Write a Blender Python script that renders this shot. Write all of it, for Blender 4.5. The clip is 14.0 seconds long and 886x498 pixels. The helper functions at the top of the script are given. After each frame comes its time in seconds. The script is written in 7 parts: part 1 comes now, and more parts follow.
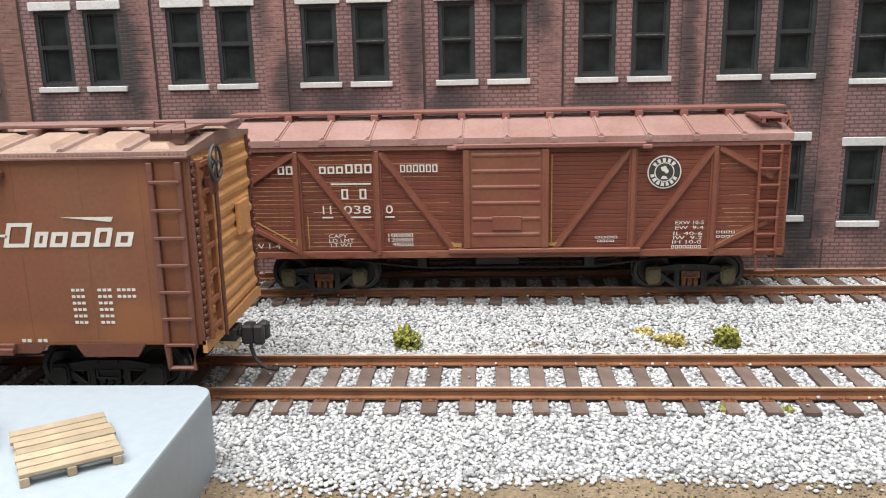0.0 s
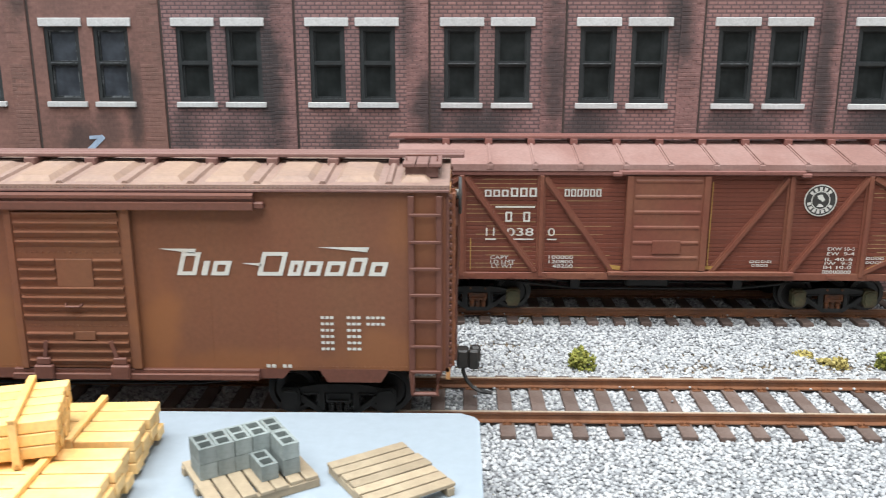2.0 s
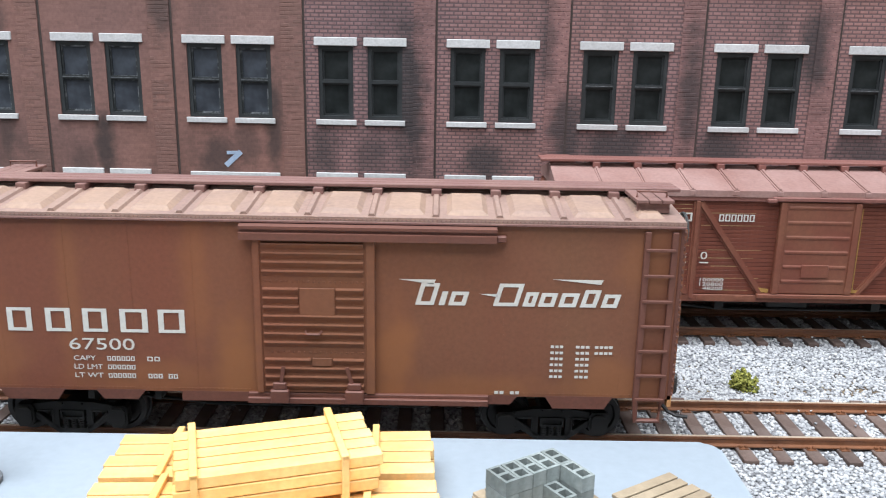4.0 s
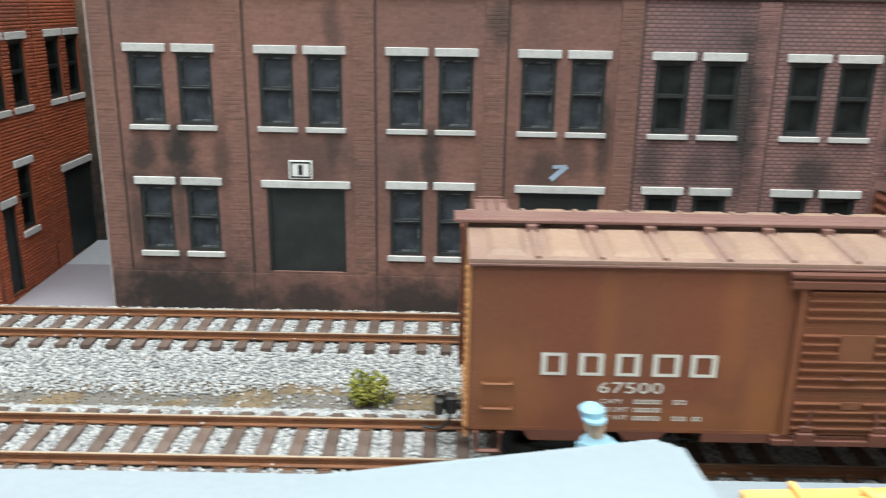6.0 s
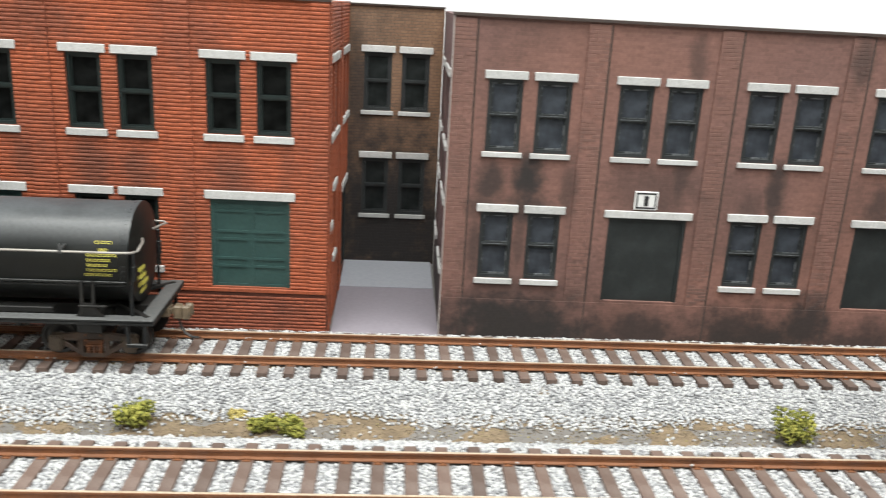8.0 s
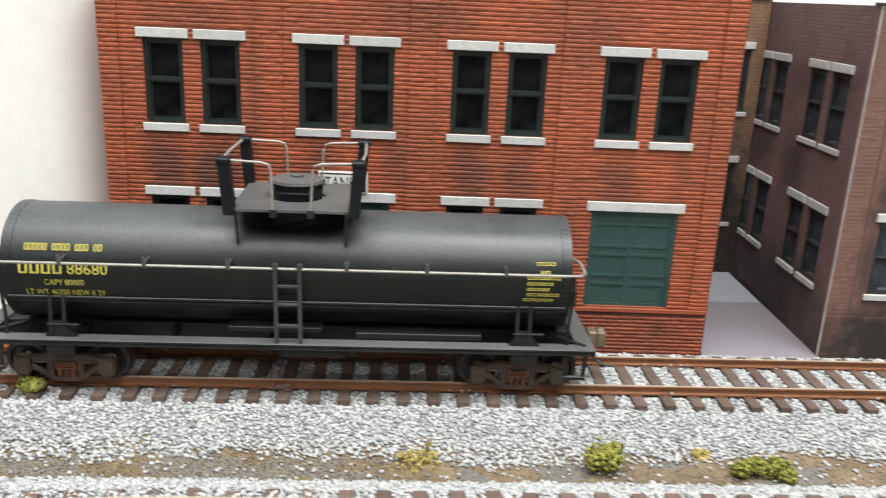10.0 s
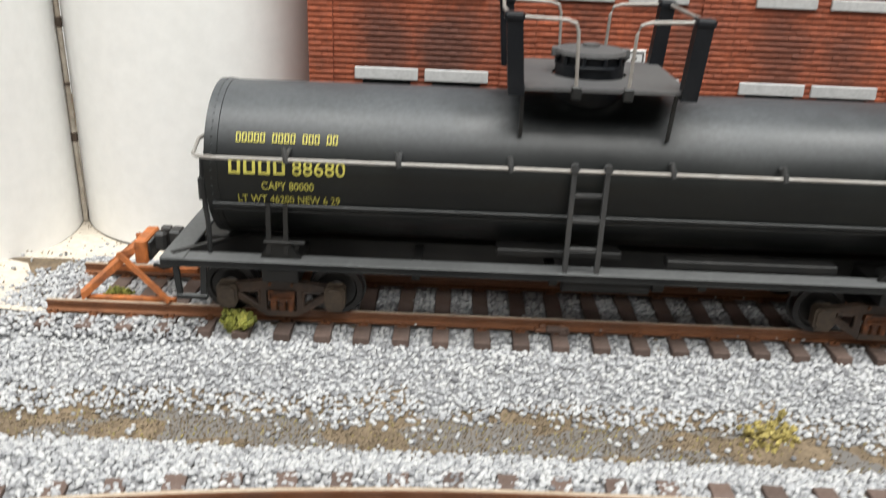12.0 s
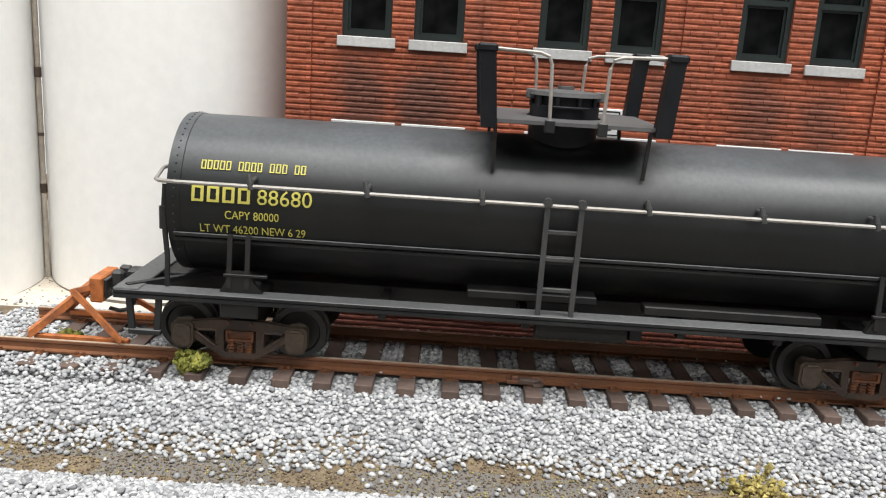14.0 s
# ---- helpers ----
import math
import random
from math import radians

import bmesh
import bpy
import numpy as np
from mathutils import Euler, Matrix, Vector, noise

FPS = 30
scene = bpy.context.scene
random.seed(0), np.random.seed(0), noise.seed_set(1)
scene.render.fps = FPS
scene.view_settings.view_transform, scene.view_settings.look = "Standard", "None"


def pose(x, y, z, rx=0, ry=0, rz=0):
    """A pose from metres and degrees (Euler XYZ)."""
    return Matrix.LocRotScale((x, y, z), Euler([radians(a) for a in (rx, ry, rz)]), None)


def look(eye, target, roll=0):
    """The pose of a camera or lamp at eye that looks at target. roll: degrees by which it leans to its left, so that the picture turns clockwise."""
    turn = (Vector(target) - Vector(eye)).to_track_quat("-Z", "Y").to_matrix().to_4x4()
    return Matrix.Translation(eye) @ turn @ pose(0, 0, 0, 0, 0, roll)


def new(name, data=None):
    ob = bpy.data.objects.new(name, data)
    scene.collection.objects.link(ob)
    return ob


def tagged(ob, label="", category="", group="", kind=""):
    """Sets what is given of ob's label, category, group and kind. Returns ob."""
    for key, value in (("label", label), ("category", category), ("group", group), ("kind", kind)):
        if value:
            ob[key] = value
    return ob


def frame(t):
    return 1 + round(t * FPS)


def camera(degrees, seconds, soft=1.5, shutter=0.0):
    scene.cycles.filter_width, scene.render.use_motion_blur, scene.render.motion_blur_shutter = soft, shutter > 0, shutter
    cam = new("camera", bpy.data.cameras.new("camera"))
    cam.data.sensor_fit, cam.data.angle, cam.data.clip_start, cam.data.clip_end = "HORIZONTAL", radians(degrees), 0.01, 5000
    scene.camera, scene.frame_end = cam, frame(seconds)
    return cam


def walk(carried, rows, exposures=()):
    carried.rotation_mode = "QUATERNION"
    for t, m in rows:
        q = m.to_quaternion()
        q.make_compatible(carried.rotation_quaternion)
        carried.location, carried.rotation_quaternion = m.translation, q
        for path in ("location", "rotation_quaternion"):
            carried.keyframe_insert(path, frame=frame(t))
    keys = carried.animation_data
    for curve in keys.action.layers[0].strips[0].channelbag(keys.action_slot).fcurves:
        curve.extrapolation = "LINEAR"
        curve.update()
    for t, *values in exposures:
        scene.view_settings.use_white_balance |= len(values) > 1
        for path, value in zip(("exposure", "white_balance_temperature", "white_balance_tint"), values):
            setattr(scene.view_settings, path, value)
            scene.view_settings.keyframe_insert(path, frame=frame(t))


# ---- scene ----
# A model railway in 1:87. Plan numbers are in millimetres; MM turns them into metres.
MM = 0.001
cam = camera(56.1, 14.0, soft=1.1, shutter=0.4)
PATH = [
    (0, -0.64, -157.56, 66.28, 76.168, 1.213, 2.879),
    (0.5, -4.83, -158.11, 67.89, 76.087, 1.284, 2.718),
    (1, -17.71, -161.65, 71.50, 76.092, 0.975, 2.052),
    (1.5, -37.73, -162.31, 73.74, 76.011, 0.469, 1.685),
    (2, -50.25, -162.74, 74.16, 75.951, -0.026, 1.003),
    (2.5, -68.94, -163.63, 76.16, 76.015, -0.479, 0.411),
    (2.7, -77.71, -166.67, 77.34, 76.375, -0.830, 0.111),
    (4.8, -118.82, -166.45, 82.42, 75.196, -1.095, -0.020),
    (5, -131.00, -165.51, 82.66, 75.193, -1.405, -0.254),
    (5.2, -144.85, -163.97, 86.08, 74.680, -1.314, 0.016),
    (5.5, -164.10, -165.96, 88.58, 74.334, -1.146, 0.289),
    (5.8, -180.81, -167.78, 95.33, 73.599, -1.306, 0.390),
    (6, -196.18, -163.55, 94.87, 73.269, -0.856, 0.506),
    (6.2, -210.13, -162.52, 98.69, 73.125, -1.198, 0.322),
    (6.5, -225.44, -158.43, 98.23, 73.362, -1.162, 0.190),
    (6.8, -246.99, -158.30, 103.21, 73.282, -1.615, -1.127),
    (7, -262.79, -158.48, 100.95, 73.360, -1.742, -1.479),
    (7.5, -293.49, -158.58, 96.91, 74.064, -2.617, -2.115),
    (8, -322.81, -157.71, 99.97, 73.344, -2.921, -3.053),
    (8.5, -355.95, -156.27, 94.43, 73.557, -2.773, -3.290),
    (9, -386.57, -150.23, 97.36, 73.156, -2.860, -3.363),
    (9.2, -396.98, -146.52, 95.03, 73.170, -3.021, -3.820),
    (11.3, -468.80, -92.51, 95.41, 71.820, -0.931, 0.939),
    (11.5, -472.88, -86.79, 90.48, 71.871, -0.891, 1.070),
    (11.8, -478.15, -81.39, 79.49, 68.914, -1.254, 0.544),
    (12, -479.12, -80.65, 73.22, 67.473, -1.890, 1.429),
    (12.2, -484.44, -80.60, 63.51, 69.875, -2.963, 0.457),
    (12.5, -479.91, -79.61, 60.10, 73.813, -3.154, 1.170),
    (13, -478.51, -81.10, 56.89, 75.538, -3.208, 0.889),
    (13.5, -477.37, -80.80, 57.14, 76.201, -3.413, 0.984),
    (14, -475.20, -80.12, 56.88, 76.390, -3.587, 1.086),
]
walk(cam, [(t, pose(x * MM, y * MM, z * MM, rx, ry, rz)) for t, x, y, z, rx, ry, rz in PATH], exposures=[(0.0, -0.08, 6500, 10), (1.0, -0.09, 6350, 8), (2.5, -0.15, 6020, 7), (5.0, -0.18, 5850, 11), (5.5, -0.22, 6000, 7), (6.0, -0.27, 6250, 2), (7.5, -0.12, 6500, 5), (9.0, -0.1, 6500, 6), (11.5, -0.43, 6500, 8), (12.1, -0.38, 6480, 8), (12.6, -0.34, 6480, 8), (14.0, -0.34, 6450, 9)])

# ---- world and lamps: a closed room with ceiling panels ----
world = bpy.data.worlds.new("room_air")
world.use_nodes = True
world.node_tree.nodes["Background"].inputs[0].default_value = (0.9, 0.95, 1.0, 1)
world.node_tree.nodes["Background"].inputs[1].default_value = 0.0
scene.world = world


def area_lamp(name, at, target, sx, sy, power, colour):
    data = bpy.data.lights.new(name, "AREA")
    data.shape, data.size, data.size_y, data.energy, data.color = "RECTANGLE", sx, sy, power, colour
    ob = new(name, data)
    ob.matrix_world = look(at, target)
    return ob


area_lamp("ceiling_panel_lamp", (-0.30, -0.25, 1.28), (-0.30, -0.25, 0), 1.5, 0.5, 43, (1.0, 0.99, 0.97))
area_lamp("ceiling_panel_lamp", (-0.30, -0.95, 1.28), (-0.30, -0.95, 0), 1.5, 0.5, 25, (1.0, 0.99, 0.97))


# ---- material helpers ----
def mat_new(name):
    m = bpy.data.materials.new(name)
    m.use_nodes = True
    return m, m.node_tree.nodes, m.node_tree.links, m.node_tree.nodes["Principled BSDF"]


def ramp(nodes, stops):
    r = nodes.new("ShaderNodeValToRGB")
    el = r.color_ramp.elements
    el[0].position, el[0].color = stops[0][0], (*stops[0][1], 1)
    el[1].position, el[1].color = stops[-1][0], (*stops[-1][1], 1)
    for p, c in stops[1:-1]:
        e = el.new(p)
        e.color = (*c, 1)
    return r


def noise_tex(nodes, links, coord, scale, detail=4, rough=0.6):
    n = nodes.new("ShaderNodeTexNoise")
    n.inputs["Scale"].default_value, n.inputs["Detail"].default_value, n.inputs["Roughness"].default_value = scale, detail, rough
    links.new(coord, n.inputs["Vector"])
    return n


def mix_col(nodes, links, fac, a, b, mode="MIX"):
    m = nodes.new("ShaderNodeMix")
    m.data_type, m.blend_type = "RGBA", mode
    for sock, v in ((m.inputs[0], fac), (m.inputs[6], a), (m.inputs[7], b)):
        if hasattr(v, "default_value"):
            links.new(v, sock)
        elif isinstance(v, tuple):
            sock.default_value = (*v, 1)
        else:
            sock.default_value = v
    return m.outputs[2]


def bump(nodes, links, bsdf, height, strength=0.3, dist=0.0002):
    b = nodes.new("ShaderNodeBump")
    b.inputs["Strength"].default_value, b.inputs["Distance"].default_value = strength, dist
    links.new(height, b.inputs["Height"])
    links.new(b.outputs[0], bsdf.inputs["Normal"])


def paint(name, colour, rough=0.55, spot=None, spot_amount=0.35, spot_scale=120, fine=900, metal=0.0, streak=False, bumpy=0.15, vary=0.0, tone=0.12, spot_at=0.5, shine=0.5, marks=(), mark_colour=None, island=0.0, origin=None):
    """Weathered paint: a base colour, large patches of a second one, fine grain and relief."""
    m, nodes, links, bsdf = mat_new(name)
    co = nodes.new("ShaderNodeNewGeometry").outputs["Position"] if origin else nodes.new("ShaderNodeTexCoord").outputs["Object"]
    mp = nodes.new("ShaderNodeMapping")
    mp.inputs["Scale"].default_value = (1, 1, 0.16) if streak else (1, 1, 1)
    links.new(co, mp.inputs["Vector"])
    big = noise_tex(nodes, links, mp.outputs[0], spot_scale, 5, 0.62)
    small = noise_tex(nodes, links, co, fine, 3, 0.6)
    spot = spot or tuple(c * 0.55 for c in colour)
    r = ramp(nodes, [(spot_at - 0.08, (0, 0, 0)), (spot_at + 0.22, (1, 1, 1))])
    links.new(big.outputs[0], r.inputs[0])
    f = nodes.new("ShaderNodeMath")
    f.operation = "MULTIPLY"
    f.inputs[1].default_value = spot_amount
    links.new(r.outputs[0], f.inputs[0])
    col = mix_col(nodes, links, f.outputs[0], colour, spot)
    g = ramp(nodes, [(0.3, (1 - tone,) * 3), (0.7, (1 + tone,) * 3)])
    links.new(small.outputs[0], g.inputs[0])
    col = mix_col(nodes, links, 1.0, col, g.outputs[0], "MULTIPLY")
    if vary:
        info = nodes.new("ShaderNodeObjectInfo")
        v = ramp(nodes, [(0.0, (1 - vary,) * 3), (1.0, (1 + vary,) * 3)])
        links.new(info.outputs["Random"], v.inputs[0])
        col = mix_col(nodes, links, 1.0, col, v.outputs[0], "MULTIPLY")
    if island:
        geo = nodes.new("ShaderNodeNewGeometry")
        v = ramp(nodes, [(0.0, (1 - island,) * 3), (1.0, (1 + island,) * 3)])
        links.new(geo.outputs["Random Per Island"], v.inputs[0])
        col = mix_col(nodes, links, 1.0, col, v.outputs[0], "MULTIPLY")
    if marks:
        col = mix_col(nodes, links, stains(nodes, links, marks, origin=origin), col, mark_colour or spot)
    links.new(col, bsdf.inputs["Base Color"])
    bsdf.inputs["Roughness"].default_value, bsdf.inputs["Metallic"].default_value, bsdf.inputs["Specular IOR Level"].default_value = rough, metal, shine
    if bumpy:
        bump(nodes, links, bsdf, small.outputs[0], bumpy, 0.00015)
    return m


def island_mat(name, stops, rough=0.85, grain=1500):
    """Loose pieces, each with a tone of its own."""
    m, nodes, links, bsdf = mat_new(name)
    geo = nodes.new("ShaderNodeNewGeometry")
    r = ramp(nodes, stops)
    links.new(geo.outputs["Random Per Island"], r.inputs[0])
    n = noise_tex(nodes, links, geo.outputs["Position"], grain, 3)
    g = ramp(nodes, [(0.3, (0.75,) * 3), (0.7, (1.15,) * 3)])
    links.new(n.outputs[0], g.inputs[0])
    links.new(mix_col(nodes, links, 1.0, r.outputs[0], g.outputs[0], "MULTIPLY"), bsdf.inputs["Base Color"])
    bsdf.inputs["Roughness"].default_value = rough
    return m


def glass(name, colour=(0.02, 0.025, 0.028), rough=0.12, shine=0.5):
    m, nodes, links, bsdf = mat_new(name)
    bsdf.inputs["Base Color"].default_value = (*colour, 1)
    bsdf.inputs["Roughness"].default_value, bsdf.inputs["Specular IOR Level"].default_value = rough, shine
    co = nodes.new("ShaderNodeTexCoord").outputs["Object"]
    n = noise_tex(nodes, links, co, 160, 3)
    r = ramp(nodes, [(0.35, colour), (0.75, tuple(min(1, c * 2.2 + 0.01) for c in colour))])
    links.new(n.outputs[0], r.inputs[0])
    links.new(r.outputs[0], bsdf.inputs["Base Color"])
    return m


GRAVEL = island_mat("ballast_stone", [(0.0, (0.16, 0.16, 0.168)), (0.16, (0.30, 0.305, 0.315)), (0.5, (0.42, 0.425, 0.435)), (1.0, (0.53, 0.53, 0.525))])
TURF = island_mat("turf_crumb", [(0.0, (0.085, 0.062, 0.040)), (0.5, (0.175, 0.130, 0.082)), (0.82, (0.25, 0.195, 0.125)), (0.9, (0.27, 0.23, 0.09)), (1.0, (0.36, 0.30, 0.10))])
LEAF = island_mat("foam_foliage", [(0.0, (0.085, 0.095, 0.016)), (0.5, (0.21, 0.215, 0.036)), (1.0, (0.34, 0.32, 0.066))], grain=900)
LEAF_DRY = island_mat("dry_foliage", [(0.0, (0.20, 0.16, 0.05)), (0.5, (0.37, 0.30, 0.09)), (1.0, (0.48, 0.40, 0.14))], grain=900)
DIRT = paint("scenic_dirt", (0.185, 0.138, 0.088), 0.95, (0.09, 0.066, 0.042), 0.9, 130, 1400, bumpy=0.6, tone=0.3)
ROAD = paint("lilac_grey_road", (0.205, 0.185, 0.212), 0.75, (0.175, 0.160, 0.185), 0.5, 30, 700, bumpy=0.05, tone=0.05)
ROAD_PALE = paint("pale_road", (0.30, 0.31, 0.345), 0.75, None, 0.1, 30, 700, bumpy=0.05, tone=0.05)
BED = paint("ballast_bed", (0.26, 0.26, 0.265), 0.95, (0.15, 0.15, 0.155), 0.8, 700, 1800, bumpy=0.8, tone=0.3)
TIE = paint("tie_brown", (0.100, 0.066, 0.053), 0.8, (0.180, 0.142, 0.126), 0.6, 160, 1600, vary=0.25, bumpy=0.3)
RAIL_SIDE = paint("rusty_rail", (0.185, 0.076, 0.034), 0.42, (0.08, 0.036, 0.021), 0.7, 90, 1500, bumpy=0.15)
RAIL_TOP = paint("worn_railhead", (0.50, 0.41, 0.31), 0.42, (0.33, 0.235, 0.155), 0.6, 70, 900, metal=0.3, bumpy=0.03)


def stains(nodes, links, marks, wobble=0.22, origin=None):
    """Soft-edged stains and painted shade with ragged outlines, from rows of (x, z, half width, half height, strength)
    in millimetres on a wall.
    origin: the wall's corner in the plan, where its pieces have origins of their own."""
    co = nodes.new("ShaderNodeNewGeometry").outputs["Position"] if origin else nodes.new("ShaderNodeTexCoord").outputs["Object"]
    ox, oz = origin or (0, 0)
    rag = noise_tex(nodes, links, co, 150, 5, 0.65)
    total = None
    for x, z, rx, rz, strength in marks:
        mp = nodes.new("ShaderNodeMapping")
        mp.inputs["Scale"].default_value = (1 / (rx * MM), 0, 1 / (rz * MM))
        mp.inputs["Location"].default_value = (-(x + ox) / rx, 0, -(z + oz) / rz)
        links.new(co, mp.inputs["Vector"])
        far = nodes.new("ShaderNodeVectorMath")
        far.operation = "LENGTH"
        links.new(mp.outputs[0], far.inputs[0])
        push = nodes.new("ShaderNodeMath")
        push.operation = "MULTIPLY_ADD"
        push.inputs[1].default_value = wobble * 8
        links.new(rag.outputs[0], push.inputs[0])
        links.new(far.outputs["Value"], push.inputs[2])
        r = nodes.new("ShaderNodeMapRange")
        r.interpolation_type = "SMOOTHSTEP"
        r.inputs["From Min"].default_value, r.inputs["From Max"].default_value = 1.3 + wobble * 4.4, 0.3 + wobble * 4.0
        r.inputs["To Min"].default_value, r.inputs["To Max"].default_value = 0.0, strength
        links.new(push.outputs[0], r.inputs["Value"])
        if total is None:
            total = r.outputs[0]
        else:
            m = nodes.new("ShaderNodeMath")
            m.operation = "MAXIMUM"
            links.new(total, m.inputs[0])
            links.new(r.outputs[0], m.inputs[1])
            total = m.outputs[0]
    return total


def brick_card(name, colour, soot, joint, rough=0.8, width=0.0026, height=0.00115, spot_scale=34, amount=0.85, at=0.52, mortar=0.00014, streak=1.0, marks=(), soft=0.10, relief=0.5):
    """Printed brickwork: courses in low relief, with large soot stains and a purple bloom."""
    m, nodes, links, bsdf = mat_new(name)
    co = nodes.new("ShaderNodeTexCoord").outputs["Object"]
    sep, com = nodes.new("ShaderNodeSeparateXYZ"), nodes.new("ShaderNodeCombineXYZ")
    links.new(co, sep.inputs[0])
    links.new(sep.outputs[0], com.inputs[0])
    links.new(sep.outputs[2], com.inputs[1])
    br = nodes.new("ShaderNodeTexBrick")
    br.inputs["Scale"].default_value = 1.0
    br.inputs["Brick Width"].default_value, br.inputs["Row Height"].default_value = width, height
    br.inputs["Mortar Size"].default_value, br.inputs["Mortar Smooth"].default_value = mortar, 0.4
    br.inputs["Color1"].default_value = (*colour, 1)
    br.inputs["Color2"].default_value = (*[c * 0.8 for c in colour], 1)
    br.inputs["Mortar"].default_value = (*joint, 1)
    links.new(com.outputs[0], br.inputs["Vector"])
    mp = nodes.new("ShaderNodeMapping")
    mp.inputs["Scale"].default_value = (1, 1, streak)
    links.new(co, mp.inputs["Vector"])
    big = noise_tex(nodes, links, mp.outputs[0], spot_scale, 6, 0.65)
    bloom = noise_tex(nodes, links, co, 14, 3, 0.5)
    fine = noise_tex(nodes, links, co, 900, 3, 0.6)
    r = ramp(nodes, [(at, (0, 0, 0)), (at + soft, (amount,) * 3)])
    links.new(big.outputs[0], r.inputs[0])
    rb = ramp(nodes, [(0.35, (0.82, 0.86, 0.92)), (0.65, (1.12, 1.06, 1.02))])
    links.new(bloom.outputs[0], rb.inputs[0])
    g = ramp(nodes, [(0.3, (0.86,) * 3), (0.7, (1.14,) * 3)])
    links.new(fine.outputs[0], g.inputs[0])
    col = mix_col(nodes, links, 1.0, br.outputs[0], rb.outputs[0], "MULTIPLY")
    col = mix_col(nodes, links, r.outputs[0], col, soot)
    if marks:
        col = mix_col(nodes, links, stains(nodes, links, marks), col, soot)
    col = mix_col(nodes, links, 1.0, col, g.outputs[0], "MULTIPLY")
    links.new(col, bsdf.inputs["Base Color"])
    bsdf.inputs["Roughness"].default_value = rough
    inv = nodes.new("ShaderNodeMath")
    inv.operation = "SUBTRACT"
    inv.inputs[0].default_value = 1.0
    links.new(br.outputs["Fac"], inv.inputs[1])
    bump(nodes, links, bsdf, inv.outputs[0], relief, 0.00008)
    return m


# ---- mesh helpers (all lengths in millimetres) ----
def finish(bm):
    bmesh.ops.recalc_face_normals(bm, faces=bm.faces)
    bmesh.ops.scale(bm, vec=(MM, MM, MM), verts=bm.verts)


def part(name, bm, material, parent=None, label="", smooth=False, at=None, rot=(0, 0, 0)):
    """Links a bmesh as one mesh object, under a thing or a part."""
    finish(bm)
    me = bpy.data.meshes.new(name)
    bm.to_mesh(me)
    bm.free()
    for m in material if isinstance(material, (list, tuple)) else [material]:
        me.materials.append(m)
    if smooth:
        me.polygons.foreach_set("use_smooth", [True] * len(me.polygons))
        me.set_sharp_from_angle(angle=radians(40))
    return place(new(name, me), parent, label, at, rot)


def place(ob, parent=None, label="", at=None, rot=(0, 0, 0)):
    if at is not None:
        ob.matrix_basis = pose(at[0] * MM, at[1] * MM, at[2] * MM, *rot)
    ob.parent = parent
    if label:
        ob["label"] = label
    return ob


def again(ob, parent, at, rot=(0, 0, 0), name=None):
    """One more object on the same mesh."""
    return place(new(name or ob.name.split(".")[0], ob.data), parent, ob.get("label", ""), at, rot)


def thing(name, at, label, category, rz=0.0, group="", kind=""):
    ob = new(name)
    ob.empty_display_size = 0.005
    ob.matrix_basis = pose(at[0] * MM, at[1] * MM, at[2] * MM, 0, 0, rz)
    return tagged(ob, label, category, group, kind)


def BM():
    return bmesh.new()


def box(bm, x0, x1, y0, y1, z0, z1, bevel=0.0, mat=0):
    vs = [bm.verts.new((x, y, z)) for x in (x0, x1) for y in (y0, y1) for z in (z0, z1)]
    fs = [bm.faces.new([vs[i] for i in q]) for q in ((0, 1, 3, 2), (4, 6, 7, 5), (0, 4, 5, 1), (2, 3, 7, 6), (0, 2, 6, 4), (1, 5, 7, 3))]
    for f in fs:
        f.material_index = mat
    if bevel:
        es = list({e for f in fs for e in f.edges})
        r = bmesh.ops.bevel(bm, geom=es, offset=bevel, segments=1, affect="EDGES", profile=0.5)
        for f in r["faces"]:
            f.material_index = mat
    return vs


def prism(bm, pts, axis, a, b, mat=0):
    """A polygon in the plane across an axis, drawn out from a to b. For x: (y, z); for y: (x, z); for z: (x, y)."""
    def at(p, v):
        return {"x": (v, p[0], p[1]), "y": (p[0], v, p[1]), "z": (p[0], p[1], v)}[axis]
    lo, hi = [bm.verts.new(at(p, a)) for p in pts], [bm.verts.new(at(p, b)) for p in pts]
    n = len(pts)
    fs = [bm.faces.new(lo), bm.faces.new(hi)] + [bm.faces.new((lo[i], lo[(i + 1) % n], hi[(i + 1) % n], hi[i])) for i in range(n)]
    for f in fs:
        f.material_index = mat
    return fs


def rod(bm, p, q, r, seg=8, r2=None, mat=0):
    p, q = Vector(p), Vector(q)
    rot = (q - p).to_track_quat("Z", "Y").to_matrix()
    ends = []
    for c, rr in ((p, r), (q, r if r2 is None else r2)):
        ends.append([bm.verts.new(c + rot @ Vector((rr * math.cos(k * math.tau / seg), rr * math.sin(k * math.tau / seg), 0))) for k in range(seg)])
    a, b = ends
    fs = [bm.faces.new(a), bm.faces.new(b)] + [bm.faces.new((a[k], a[(k + 1) % seg], b[(k + 1) % seg], b[k])) for k in range(seg)]
    for f in fs:
        f.material_index = mat


